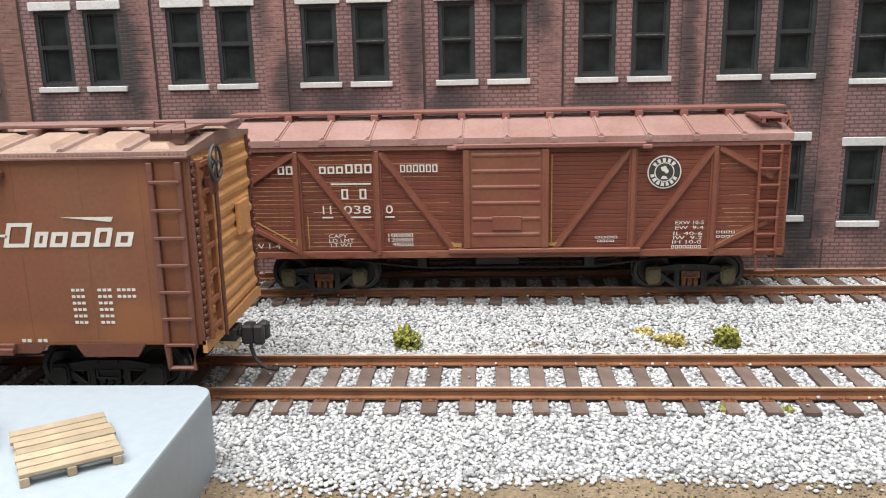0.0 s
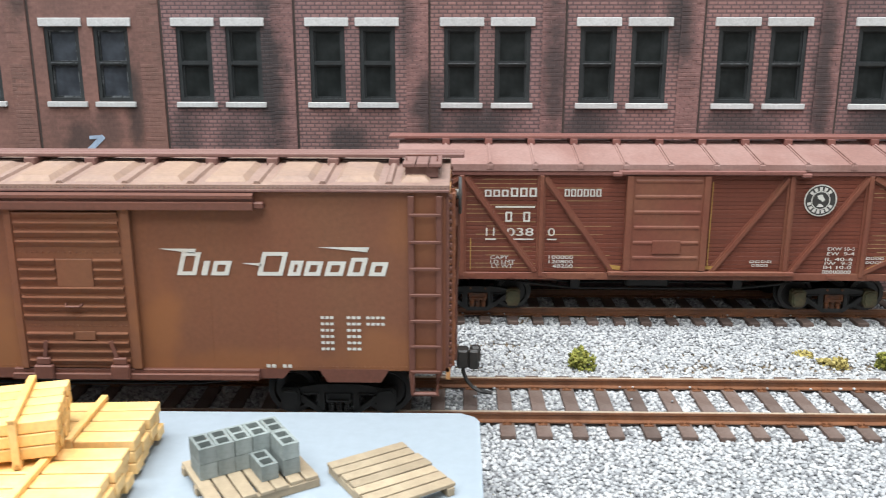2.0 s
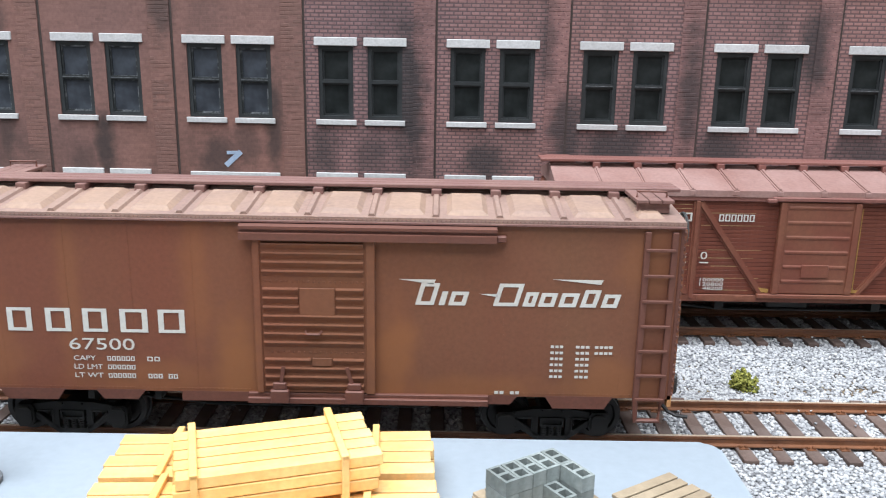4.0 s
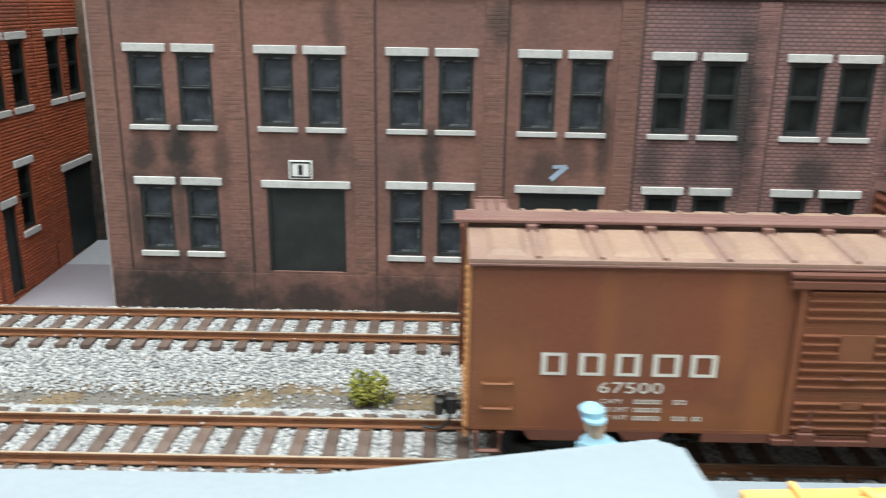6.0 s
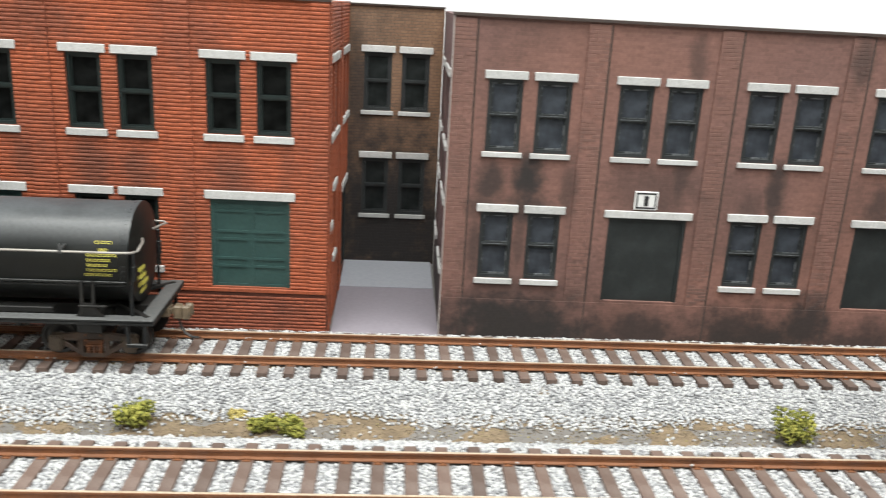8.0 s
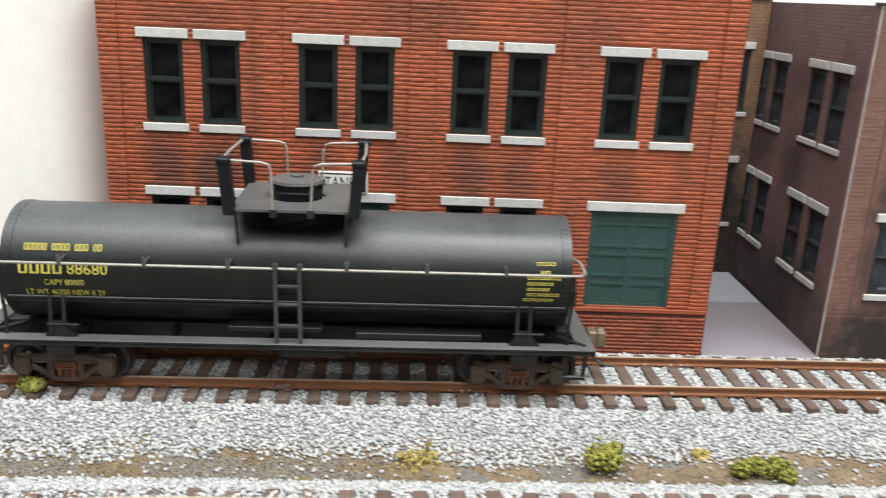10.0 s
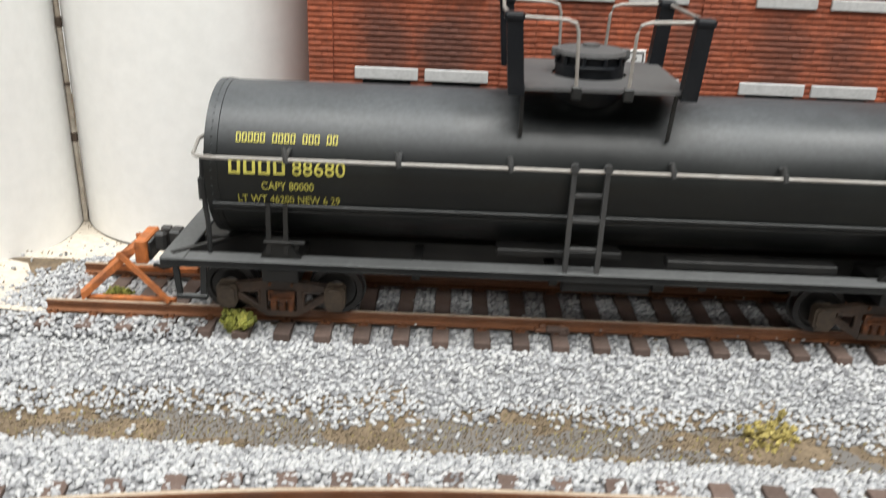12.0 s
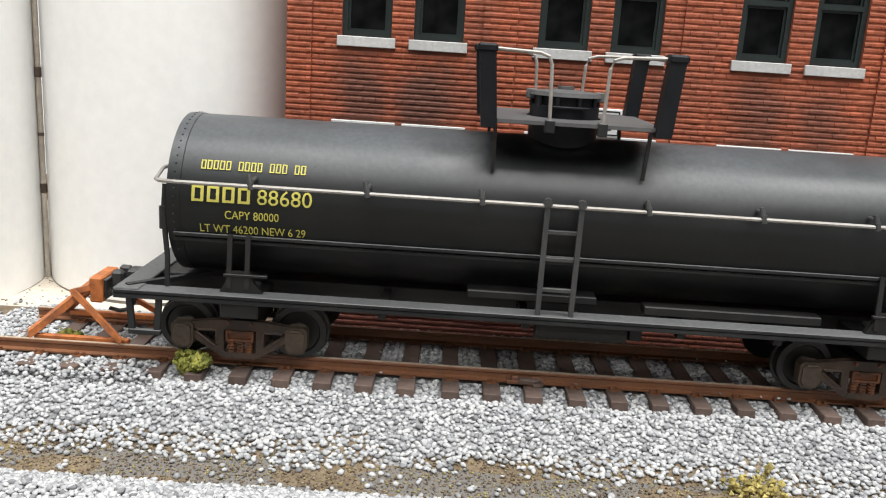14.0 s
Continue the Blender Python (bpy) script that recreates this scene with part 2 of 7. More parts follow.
def wire(bm, pts, r, seg=6, mat=0):
    """A round bar along a line of points, with mitred bends."""
    pts = [Vector(p) for p in pts]
    rings, up = [], Vector((0.13, 0.21, 1)).normalized()
    for i, p in enumerate(pts):
        d = (pts[min(i + 1, len(pts) - 1)] - pts[max(i - 1, 0)]).normalized()
        u = d.cross(up if abs(d.dot(up)) < 0.95 else Vector((1, 0, 0))).normalized()
        v = d.cross(u)
        rings.append([bm.verts.new(p + r * (math.cos(k * math.tau / seg) * u + math.sin(k * math.tau / seg) * v)) for k in range(seg)])
    for a, b in zip(rings, rings[1:]):
        for k in range(seg):
            bm.faces.new((a[k], a[(k + 1) % seg], b[(k + 1) % seg], b[k])).material_index = mat
    bm.faces.new(rings[0])
    bm.faces.new(rings[-1])


def bar(bm, p, q, w, h, normal=(0, -1, 0)):
    """A square-edged bar from p to q, w wide, standing h out along the normal."""
    p, q, n = Vector(p), Vector(q), Vector(normal)
    s = (q - p).cross(n).normalized() * (w / 2)
    vs = [bm.verts.new(c + k * s + m * h * n) for c in (p, q) for m in (0, 1) for k in (-1, 1)]
    for f in ((0, 1, 3, 2), (4, 6, 7, 5), (0, 4, 5, 1), (2, 3, 7, 6), (0, 2, 6, 4), (1, 5, 7, 3)):
        bm.faces.new([vs[i] for i in f])


def panel_holes(bm, x0, x1, z0, z1, y0, y1, holes):
    """An upright slab with rectangular openings through it."""
    xs = sorted({x0, x1, *[v for h in holes for v in h[:2] if x0 < v < x1]})
    zs = sorted({z0, z1, *[v for h in holes for v in h[2:] if z0 < v < z1]})
    inside = lambda x, z: x0 < x < x1 and z0 < z < z1 and not any(a < x < b and c < z < d for a, b, c, d in holes)
    verts = {}
    def v(x, y, z):
        if (x, y, z) not in verts:
            verts[(x, y, z)] = bm.verts.new((x, y, z))
        return verts[(x, y, z)]
    for xa, xb in zip(xs, xs[1:]):
        for za, zb in zip(zs, zs[1:]):
            xm, zm = (xa + xb) / 2, (za + zb) / 2
            if not inside(xm, zm):
                continue
            for y in (y0, y1):
                bm.faces.new((v(xa, y, za), v(xb, y, za), v(xb, y, zb), v(xa, y, zb)))
            i, j = xs.index(xa), zs.index(za)
            left = (xs[i - 1] + xa) / 2 if i else x0 - 1
            right = (xb + xs[i + 2]) / 2 if i + 2 < len(xs) else x1 + 1
            down = (zs[j - 1] + za) / 2 if j else z0 - 1
            up = (zb + zs[j + 2]) / 2 if j + 2 < len(zs) else z1 + 1
            for ok, a, b in ((inside(left, zm), (xa, za), (xa, zb)), (inside(right, zm), (xb, za), (xb, zb)), (inside(xm, down), (xa, za), (xb, za)), (inside(xm, up), (xa, zb), (xb, zb))):
                if not ok:
                    bm.faces.new((v(a[0], y0, a[1]), v(b[0], y0, b[1]), v(b[0], y1, b[1]), v(a[0], y1, a[1])))


def lettering(name, text, x0, x1, z0, z1, y, material, parent, curve=None, thick=0.05, label=""):
    """Words of the built-in font, fitted to a field on a side that faces -y. curve(z) bends the field."""
    cu = bpy.data.curves.new(name, "FONT")
    cu.body = text
    cu.resolution_u = 3
    tmp = bpy.data.objects.new(name, cu)
    me = bpy.data.meshes.new_from_object(tmp)
    co = np.array([v.co[:] for v in me.vertices])
    lo, hi = co.min(0), co.max(0)
    bm = BM()
    bm.from_mesh(me)
    bpy.data.objects.remove(tmp)
    bpy.data.curves.remove(cu)
    bpy.data.meshes.remove(me)
    bmesh.ops.triangulate(bm, faces=bm.faces)
    ext = bmesh.ops.extrude_face_region(bm, geom=list(bm.faces))
    back = {v for v in ext["geom"] if isinstance(v, bmesh.types.BMVert)}
    for v in bm.verts:
        x = x0 + (v.co.x - lo[0]) / (hi[0] - lo[0]) * (x1 - x0)
        z = z0 + (v.co.y - lo[1]) / (hi[1] - lo[1]) * (z1 - z0)
        yy = curve(z) if curve else y
        v.co = (x, yy - (0 if v in back else thick), z)
    return part(name, bm, material, parent, label)


def plates(name, shapes, y, material, parent, curve=None, thick=0.05, label=""):
    """Flat painted shapes on a side that faces -y; each is a list of (x, z)."""
    bm = BM()
    for pts in shapes:
        lo = [bm.verts.new((x, curve(z) if curve else y, z)) for x, z in pts]
        hi = [bm.verts.new((x, (curve(z) if curve else y) - thick, z)) for x, z in pts]
        n = len(pts)
        bm.faces.new(lo), bm.faces.new(hi)
        for i in range(n):
            bm.faces.new((lo[i], lo[(i + 1) % n], hi[(i + 1) % n], hi[i]))
    ob = part(name, bm, material, parent, label)
    if name == "data_bar":
        ob["kind"] = "stuff"
    return ob


def rect(x0, x1, z0, z1, slant=0.0):
    return [(x0, z0), (x1, z0), (x1 + slant, z1), (x0 + slant, z1)]


def blocks(word, x0, x1, z0, z1, gap=0.22):
    """A row of upright blocks, one to a letter, with breaks at the spaces."""
    n = len(word)
    w = (x1 - x0) / (n - gap)
    out, t = [], min(w * 0.2, (z1 - z0) * 0.24)
    for i, c in enumerate(word):
        a, b = x0 + i * w, x0 + (i + 1 - gap) * w
        if c != " ":
            h = t * 0.8
            rows = [(z1 - h, z1), (z0, z0 + h)]
            out += [rect(a, a + t, z0, z1), rect(b - t, b, z0, z1)] + [rect(a + t, b - t, p, q) for p, q in rows]
    return out


def dashes(word, x0, x1, z0, z1):
    """A row of small solid bars, for writing too small to read."""
    w = (x1 - x0) / len(word)
    return [rect(x0 + i * w, x0 + (i + 0.72) * w, z0, z1) for i, c in enumerate(word) if c != " "]


# ---- ground ----
NEAR_Y, FAR_Y, RAIL_Z = 0.0, 67.4, 2.1


def ground_height(x, y):
    """Two raised track beds with a ditch between them, shallower towards positive x."""
    x, y = np.asarray(x, float), np.asarray(y, float)
    deep = np.interp(y, [-400, -60, -46, -18, -13, 15.5, 27, 36, 48.5, 53.5, 58, 84, 90, 600], [-3.5, -3.0, -2.4, -1.5, -0.9, -0.9, -6.0, -6.0, -2.3, -1.6, -0.9, -0.9, -3.5, -3.5])
    flat = np.interp(y, [-400, -60, -46, -18, -13, 15.5, 22, 28, 46, 53, 58, 84, 90, 600], [-3.5, -3.0, -2.4, -1.5, -0.9, -0.9, -3.2, -3.6, -1.7, -1.4, -0.9, -0.9, -3.5, -3.5])
    k = np.clip((x + 60) / -100, 0, 1)
    sunk = 3.2 * np.clip((y - 83.5) / 3.0, 0, 1) * np.clip((x + 520) / 8, 0, 1)
    return flat + (deep - flat) * k - sunk


def build_ground():
    bm = BM()
    ys = [-260, -180, -100, -70, -52, -46, -40, -34, -28, -23, -18, -15, -12, -6, 0, 10, 13, 15.5, 18, 21, 24, 27, 30, 33, 36, 39, 42, 46, 48.5, 51, 53.5, 56, 58, 67, 76, 83.5, 85, 86.5, 90, 120, 180, 240, 300]
    xs = [-900, -800] + list(np.arange(-700, -520, 8.0)) + [-520, -512] + list(np.arange(-504, 260, 8.0)) + [300]
    grid = [[bm.verts.new((x, y, float(ground_height(x, y)) + 0.25 * noise.noise((x * 0.11, y * 0.11, 0)))) for y in ys] for x in xs]
    for a, b in zip(grid, grid[1:]):
        for j in range(len(ys) - 1):
            bm.faces.new((a[j], b[j], b[j + 1], a[j + 1]))
    ob = part("ground", bm, DIRT, smooth=True)
    tagged(ob, "brown scenic dirt ground of a model railway layout", "ground", kind="structure")


build_ground()


def ballast_bed(x0, x1, y0, y1):
    bm = BM()
    xs, ys = np.arange(x0, x1 + 1, 7.0), np.linspace(y0, y1, max(3, int((y1 - y0) / 2.5)))
    rag = lambda x, k: 1.2 * math.sin(x * 0.07 + k) + 0.8 * math.sin(x * 0.19 + 2 * k)
    grid = [[bm.verts.new((x, y + (rag(x, 1) if y in (y0, y1) else 0), float(ground_height(x, y)) + (0.12 if y not in (y0, y1) else -0.5))) for y in ys] for x in xs]
    for a, b in zip(grid, grid[1:]):
        for j in range(len(ys) - 1):
            bm.faces.new((a[j], b[j], b[j + 1], a[j + 1]))
    tagged(part("ballast_bed", bm, BED, smooth=True), "grey stone dust bed under the loose ballast", "ballast", kind="structure")


ballast_bed(-620, 150, -38, 24)
ballast_bed(-559, 150, 38, 86)


def build_room():
    wall = paint("room_grey", (0.36, 0.36, 0.355), 0.8, (0.33, 0.33, 0.33), 0.4, 3, 60, bumpy=0.02, tone=0.02)
    floor = paint("room_floor", (0.16, 0.15, 0.14), 0.6, None, 0.3, 3, 80, bumpy=0.02, tone=0.05)
    for name, b, m, lab in (
        ("floor", (-1600, 1000, -1600, 430, -920, -900), floor, "grey room floor under the layout"),
        ("ceiling", (-1600, 1000, -1600, 430, 1300, 1320), wall, "plain grey room ceiling"),
        ("wall_north", (-1600, 1000, 410, 430, -900, 1300), wall, "plain grey wall behind the layout"),
        ("wall_south", (-1600, 1000, -1600, -1580, -900, 1300), wall, "plain grey wall facing the layout"),
        ("wall_west", (-1600, -1580, -1580, 410, -900, 1300), wall, "plain grey side wall"),
        ("wall_east", (980, 1000, -1580, 410, -900, 1300), wall, "plain grey side wall"),
    ):
        bm = BM()
        box(bm, *b)
        tagged(part(name, bm, m), lab, name.split("_")[0], kind="structure")
    bm = BM()
    box(bm, -900, 300, -260, 300, -60, -6)
    tagged(part("benchwork", bm, floor), "plain layout benchwork board under the ground", "table", kind="structure")
    bm = BM()
    box(bm, -880, 290, 255, 258, -3.6, 420)
    m = paint("backdrop_white", (0.86, 0.87, 0.88), 0.8, (0.82, 0.84, 0.87), 0.5, 5, 60, bumpy=0.02, tone=0.02)
    tagged(part("backdrop", bm, m), "plain pale backdrop board behind the model buildings", "backdrop", kind="structure")


build_room()


# ---- track ----
def rail_profile():
    h = 2.1
    return [(-1.0, 0.0), (1.0, 0.0), (1.0, 0.25), (0.25, 0.5), (0.2, 1.35), (0.42, 1.55), (0.42, h - 0.12), (0.34, h), (-0.34, h), (-0.42, h - 0.12), (-0.42, 1.55), (-0.2, 1.35), (-0.25, 0.5), (-1.0, 0.25)]


def tie_mesh():
    bm = BM()
    box(bm, -1.5, 1.5, -15, 15, -1.7, 0, 0.12)
    for y in (-8.6, 8.6):
        for s in (-1, 1):
            box(bm, -0.95, 0.95, y + s * 1.3 - 0.6, y + s * 1.3 + 0.6, -0.05, 0.16, mat=1)
            for dx in (-0.6, 0.6):
                box(bm, dx - 0.28, dx + 0.28, y + s * 1.25 - 0.3, y + s * 1.25 + 0.3, 0.1, 0.62, mat=1)
    return bm


def tie_places(y, x0, x1):
    """Tie centres: two stretches of track with slightly different tie spacing on the near line."""
    runs = [(-4.9, 7.05, -115, x1), (-286.9, 7.32, x0, -117)] if y == NEAR_Y else [(-458.5, 7.3, x0, x1)]
    out = []
    for first, pitch, a, b in runs:
        out += [first + k * pitch for k in range(-120, 120) if a < first + k * pitch < b - 2]
    return out


def bend(x):
    """The near line curves gently towards -y past its straight stretch."""
    return -0.0013 * np.maximum(0.0, -465.0 - np.asarray(x, float)) ** 2


def build_track(name, y, x0, x1, label):
    top = thing(name, (0, y, 0), label, "railway track", kind="structure")
    for s in (-1, 1):
        bm = BM()
        xs = [x1, -465.0] + list(np.arange(-472.0, x0, -7.0)) + [x0] if y == NEAR_Y else [x1, x0]
        shift = (lambda x: float(bend(x))) if y == NEAR_Y else (lambda x: 0.0)
        rings = [[bm.verts.new((x, a + shift(x), b)) for a, b in rail_profile()] for x in xs]
        for p, q in zip(rings, rings[1:]):
            for k in range(len(p)):
                bm.faces.new((p[k], p[(k + 1) % len(p)], q[(k + 1) % len(p)], q[k]))
        bm.faces.new(rings[0])
        bm.faces.new(rings[-1])
        for f in bm.faces:
            if all(abs(v.co.z - 2.1) < 0.01 for v in f.verts):
                f.material_index = 1
        part("rail", bm, [RAIL_SIDE, RAIL_TOP], top, at=(0, s * 8.6, 0))
    base, rng = None, random.Random(len(name))
    for x in tie_places(y, x0, x1):
        side = float(bend(x)) if y == NEAR_Y else 0.0
        turn = math.degrees(0.0026 * max(0.0, -465.0 - x)) if y == NEAR_Y else 0.0
        at, rot = (x + rng.uniform(-0.12, 0.12), side + rng.uniform(-0.25, 0.25), 0), (0, 0, turn + rng.uniform(-0.8, 0.8))
        if base is None:
            base = part("tie", tie_mesh(), [TIE, RAIL_SIDE], top, at=at, rot=rot)
        else:
            again(base, top, at, rot)
    return top


build_track("track_near", NEAR_Y, -610, 150, "railway track with rusty rails on brown ties in pale ballast")
far_track = build_track("track_far", FAR_Y, -555, 150, "railway siding with rusty rails along the brick buildings")
bm = BM()
box(bm, -463, -456.5, -10.4, -6.9, 0.1, 0.75, 0.1)
for x in (-461.6, -457.9):
    box(bm, x - 0.6, x + 0.6, -10.2, -9.2, 0.3, 1.5, 0.12)
part("rail_joiner", bm, RAIL_SIDE, far_track)
bm = BM()
box(bm, -461.0, -457.0, -10.9, -9.3, 0.1, 1.3, 0.35)
box(bm, -458.6, -456.9, -11.3, -9.6, -0.2, 0.8, 0.3)
wire(bm, [(-458.2, -10.6, 0.2), (-457.9, -11.2, 1.2), (-457.2, -11.0, 1.5), (-456.8, -10.8, 0.3)], 0.25)
part("rail_clip", bm, TIE, far_track, "grimy brown rail clip at the joint")


def scatter(name, zones, size, material, label, category, seed, flat=0.75, crumbs=False):
    """Loose stones: a bumpy twenty-sided pebble, or an eight-sided crumb, at every place that the zones give."""
    rng = np.random.default_rng(seed)
    g = (1 + 5 ** 0.5) / 2
    ico = np.array([(-1, g, 0), (1, g, 0), (-1, -g, 0), (1, -g, 0), (0, -1, g), (0, 1, g), (0, -1, -g), (0, 1, -g), (g, 0, -1), (g, 0, 1), (-g, 0, -1), (-g, 0, 1)]) / 1.902
    tri = np.array([(0, 11, 5), (0, 5, 1), (0, 1, 7), (0, 7, 10), (0, 10, 11), (1, 5, 9), (5, 11, 4), (11, 10, 2), (10, 7, 6), (7, 1, 8), (3, 9, 4), (3, 4, 2), (3, 2, 6), (3, 6, 8), (3, 8, 9), (4, 9, 5), (2, 4, 11), (6, 2, 10), (8, 6, 7), (9, 8, 1)])
    if crumbs:
        ico = np.array([(1, 0, 0), (-1, 0, 0), (0, 1, 0), (0, -1, 0), (0, 0, 1), (0, 0, -1)], float)
        tri = np.array([(0, 2, 4), (2, 1, 4), (1, 3, 4), (3, 0, 4), (2, 0, 5), (1, 2, 5), (3, 1, 5), (0, 3, 5)])
    m = len(ico)
    pos = np.concatenate([z for z in zones])
    n = len(pos)
    rad = rng.uniform(size[0], size[1], n) * 0.5
    ang = rng.normal(size=(n, 3, 3))
    q, _ = np.linalg.qr(ang)
    shape = ico[None] * rng.uniform(0.72, 1.18, (n, m, 1))
    shape = np.einsum("nij,nkj->nki", q, shape * np.stack([np.ones(n), rng.uniform(0.65, 1, n), rng.uniform(0.55, 0.95, n)], 1)[:, None])
    shape[:, :, 2] *= flat
    co = (pos[:, None] + shape * rad[:, None, None]).reshape(-1, 3) * MM
    idx = (tri[None] + m * np.arange(n)[:, None, None]).reshape(-1)
    me = bpy.data.meshes.new(name)
    me.vertices.add(len(co))
    me.vertices.foreach_set("co", co.ravel())
    me.loops.add(len(idx))
    me.loops.foreach_set("vertex_index", idx)
    me.polygons.add(len(idx) // 3)
    me.polygons.foreach_set("loop_start", np.arange(0, len(idx), 3))
    me.update(calc_edges=True)
    me.materials.append(material)
    return tagged(new(name, me), label, category, kind="stuff")


def zone(x0, x1, y0, y1, pitch, rng, rise=0.15, keep=1.0, skip=None):
    """Jittered places over a strip of ground."""
    xs, ys = np.meshgrid(np.arange(x0, x1, pitch), np.arange(y0, y1, pitch * 0.9))
    p = np.stack([xs.ravel(), ys.ravel()], 1) + rng.uniform(-0.5, 0.5, (xs.size, 2)) * pitch
    if keep < 1:
        p = p[rng.random(len(p)) < keep]
    if skip is not None:
        p = p[~skip(p)]
    z = ground_height(p[:, 0], p[:, 1])
    return np.column_stack([p, z + rise + rng.uniform(0, 0.35, len(p))])


def build_ballast():
    rng = np.random.default_rng(5)
    def under(y):
        ties = np.array(sorted(tie_places(y, -610 if y == NEAR_Y else -555, 150)))

        def test(p):
            i = np.clip(np.searchsorted(ties, p[:, 0]), 1, len(ties) - 1)
            near = np.minimum(np.abs(p[:, 0] - ties[i - 1]), np.abs(p[:, 0] - ties[i]))
            return (near < 1.75) & (np.abs(p[:, 1] - y) < 15.2) | (np.abs(np.abs(p[:, 1] - y) - 8.6) < 1.0)
        return test
    edge = lambda p: 36.3 + 1.6 * np.sin(p[:, 0] * 0.05) + 1.2 * np.sin(p[:, 0] * 0.13 + 1)
    P = 0.80
    near = zone(-610, 140, -16, 16, P, rng, rise=0.1, skip=under(NEAR_Y))
    near[:, 1] += bend(near[:, 0])
    bury = zone(-605, -445, 11.8, 16.4, P, rng, rise=0.6, keep=0.5)
    bury[:, 1] += bend(bury[:, 0])
    zones = [
        bury,
        zone(-50, 125, -47, -16, P, rng, skip=lambda p: p[:, 1] < -38.5 + np.clip(p[:, 0] * 0.06, -1, 4) + 2.0 * np.sin(p[:, 0] * 0.09) + rng.uniform(-2.5, 2.5, len(p))),
        zone(-620, -50, -29, -16, P, rng),
        zone(-600, -465, -20, 15.4, P, rng, skip=lambda p: p[:, 1] < 15.2 + bend(p[:, 0])),
        near,
        zone(-610, 140, 15.2, 27.0, P, rng, skip=lambda p: p[:, 1] > 25.6 + rng.uniform(-2.2, 1.4, len(p))),
        zone(-610, 140, 25, 38, P, rng, keep=0.05), zone(-60, 140, 25, 38, P, rng, keep=0.6),
        zone(-600, 140, 26, 52.5, P, rng, skip=lambda p: p[:, 1] < edge(p) + rng.uniform(-1.8, 1.8, len(p)) - 7.5 * (p[:, 0] > -60) - 2.6 * (p[:, 0] < -470) * (p[:, 0] > -500)),
        zone(-556, 140, 52, 83, P, rng, rise=0.1, skip=under(FAR_Y)),
        zone(-556, 140, 82, 86, P, rng, keep=0.8), zone(-512, -345, 86, 95.5, P, rng, keep=0.5),
        zone(-576, -552, 60, 86, P, rng, rise=0.6, skip=lambda p: p[:, 0] < -566 + 0.25 * np.maximum(0, p[:, 1] - 66) + 0.05 * np.maximum(0, p[:, 1] - 73) ** 2 + rng.normal(0, 1.6, len(p))),
        zone(-600, -552, 66, 98, P, rng, rise=0.9, keep=0.02), zone(-562, -524, 50.2, 56.6, P, rng, rise=1.2, keep=0.8), zone(-640, -552, 26, 62, P, rng),
    ]
    scatter("ballast", zones, (0.9, 1.5), GRAVEL, "loose white and grey ballast stones between the tracks", "ballast", 11)
    extra = np.array([[rng.uniform(-600, 130), s * 8.6 + off + rng.uniform(-0.3, 0.3), 0.6] for off in (0, FAR_Y) for s in (-1, 1) for _ in range(45)])
    extra[:, 1] += np.where(extra[:, 1] < 30, bend(extra[:, 0]), 0)
    extra[:, 1] += np.where(rng.random(len(extra)) < 0.5, 1.3, -1.3)
    strays = [extra, np.column_stack([rng.uniform(-600, 130, 120), rng.uniform(-13, 13, 120) + np.where(rng.random(120) < 0.5, 0, FAR_Y), np.full(120, 0.35)])]
    scatter("stray_stones", strays, (0.6, 1.0), GRAVEL, "stray ballast stones lying on ties and rail bases", "ballast", 12)
    turf = [zone(-660, -556, 56, 112, 1.1, rng, rise=1.2, keep=0.12), zone(-680, -575, 44, 66, 0.8, rng, rise=0.3, keep=0.6), zone(-430, 140, 24, 38, 0.62, rng, rise=-0.05, keep=0.4), zone(-610, -430, 23.5, 38, 0.55, rng, rise=-0.1, keep=0.95), zone(-52, 130, -52, -33, 0.7, rng, rise=-0.05, keep=0.5)]
    scatter("turf", turf, (0.3, 0.75), TURF, "yellow-green scenic turf crumbs on the dirt strip", "grass", 13, crumbs=True)


build_ballast()


# ---- buildings ----
# soot on the warehouse wall: under sills, beside pilasters, along the plinth
SOOT_WARM = [(14, 51, 5, 9, 0.8), (25, 52, 5, 11, 1.0), (26, 43, 9, 6, 0.8), (13, 43, 7, 5, 0.7), (23, -1, 36, 18, 1.0), (62, -3, 40, 12, 0.8), (103, -2, 34, 15, 0.95), (142, -3, 40, 12, 0.8), (22, 4, 27, 14, 1.0), (21, 17, 17, 5, 0.55), (34, 3, 9, 10, 0.7), (20, 30, 14, 20, 0.35), (9.6, 30, 2.6, 15, 0.7), (23.9, 33, 2.2, 13, 0.6), (38.2, 50, 3, 13, 0.6), (73, 54, 3.2, 10, 0.6), (66, 2, 18, 9, 0.85), (64, 50, 16, 8, 0.4), (74, 90, 3, 10, 0.55), (56, 52, 4, 7, 0.4), (104, 51, 3.6, 11, 0.85), (97, 46, 5, 7, 0.5), (97, 3, 19, 11, 0.9), (94, 26, 3, 15, 0.6), (104, 30, 13, 18, 0.3), (140, 48, 7, 9, 0.7), (124, 92, 4, 9, 0.6), (157, 58, 3, 17, 0.75), (122, 6, 9, 13, 0.95), (148, 2, 18, 9, 0.7), (148, 52, 5, 7, 0.55)]
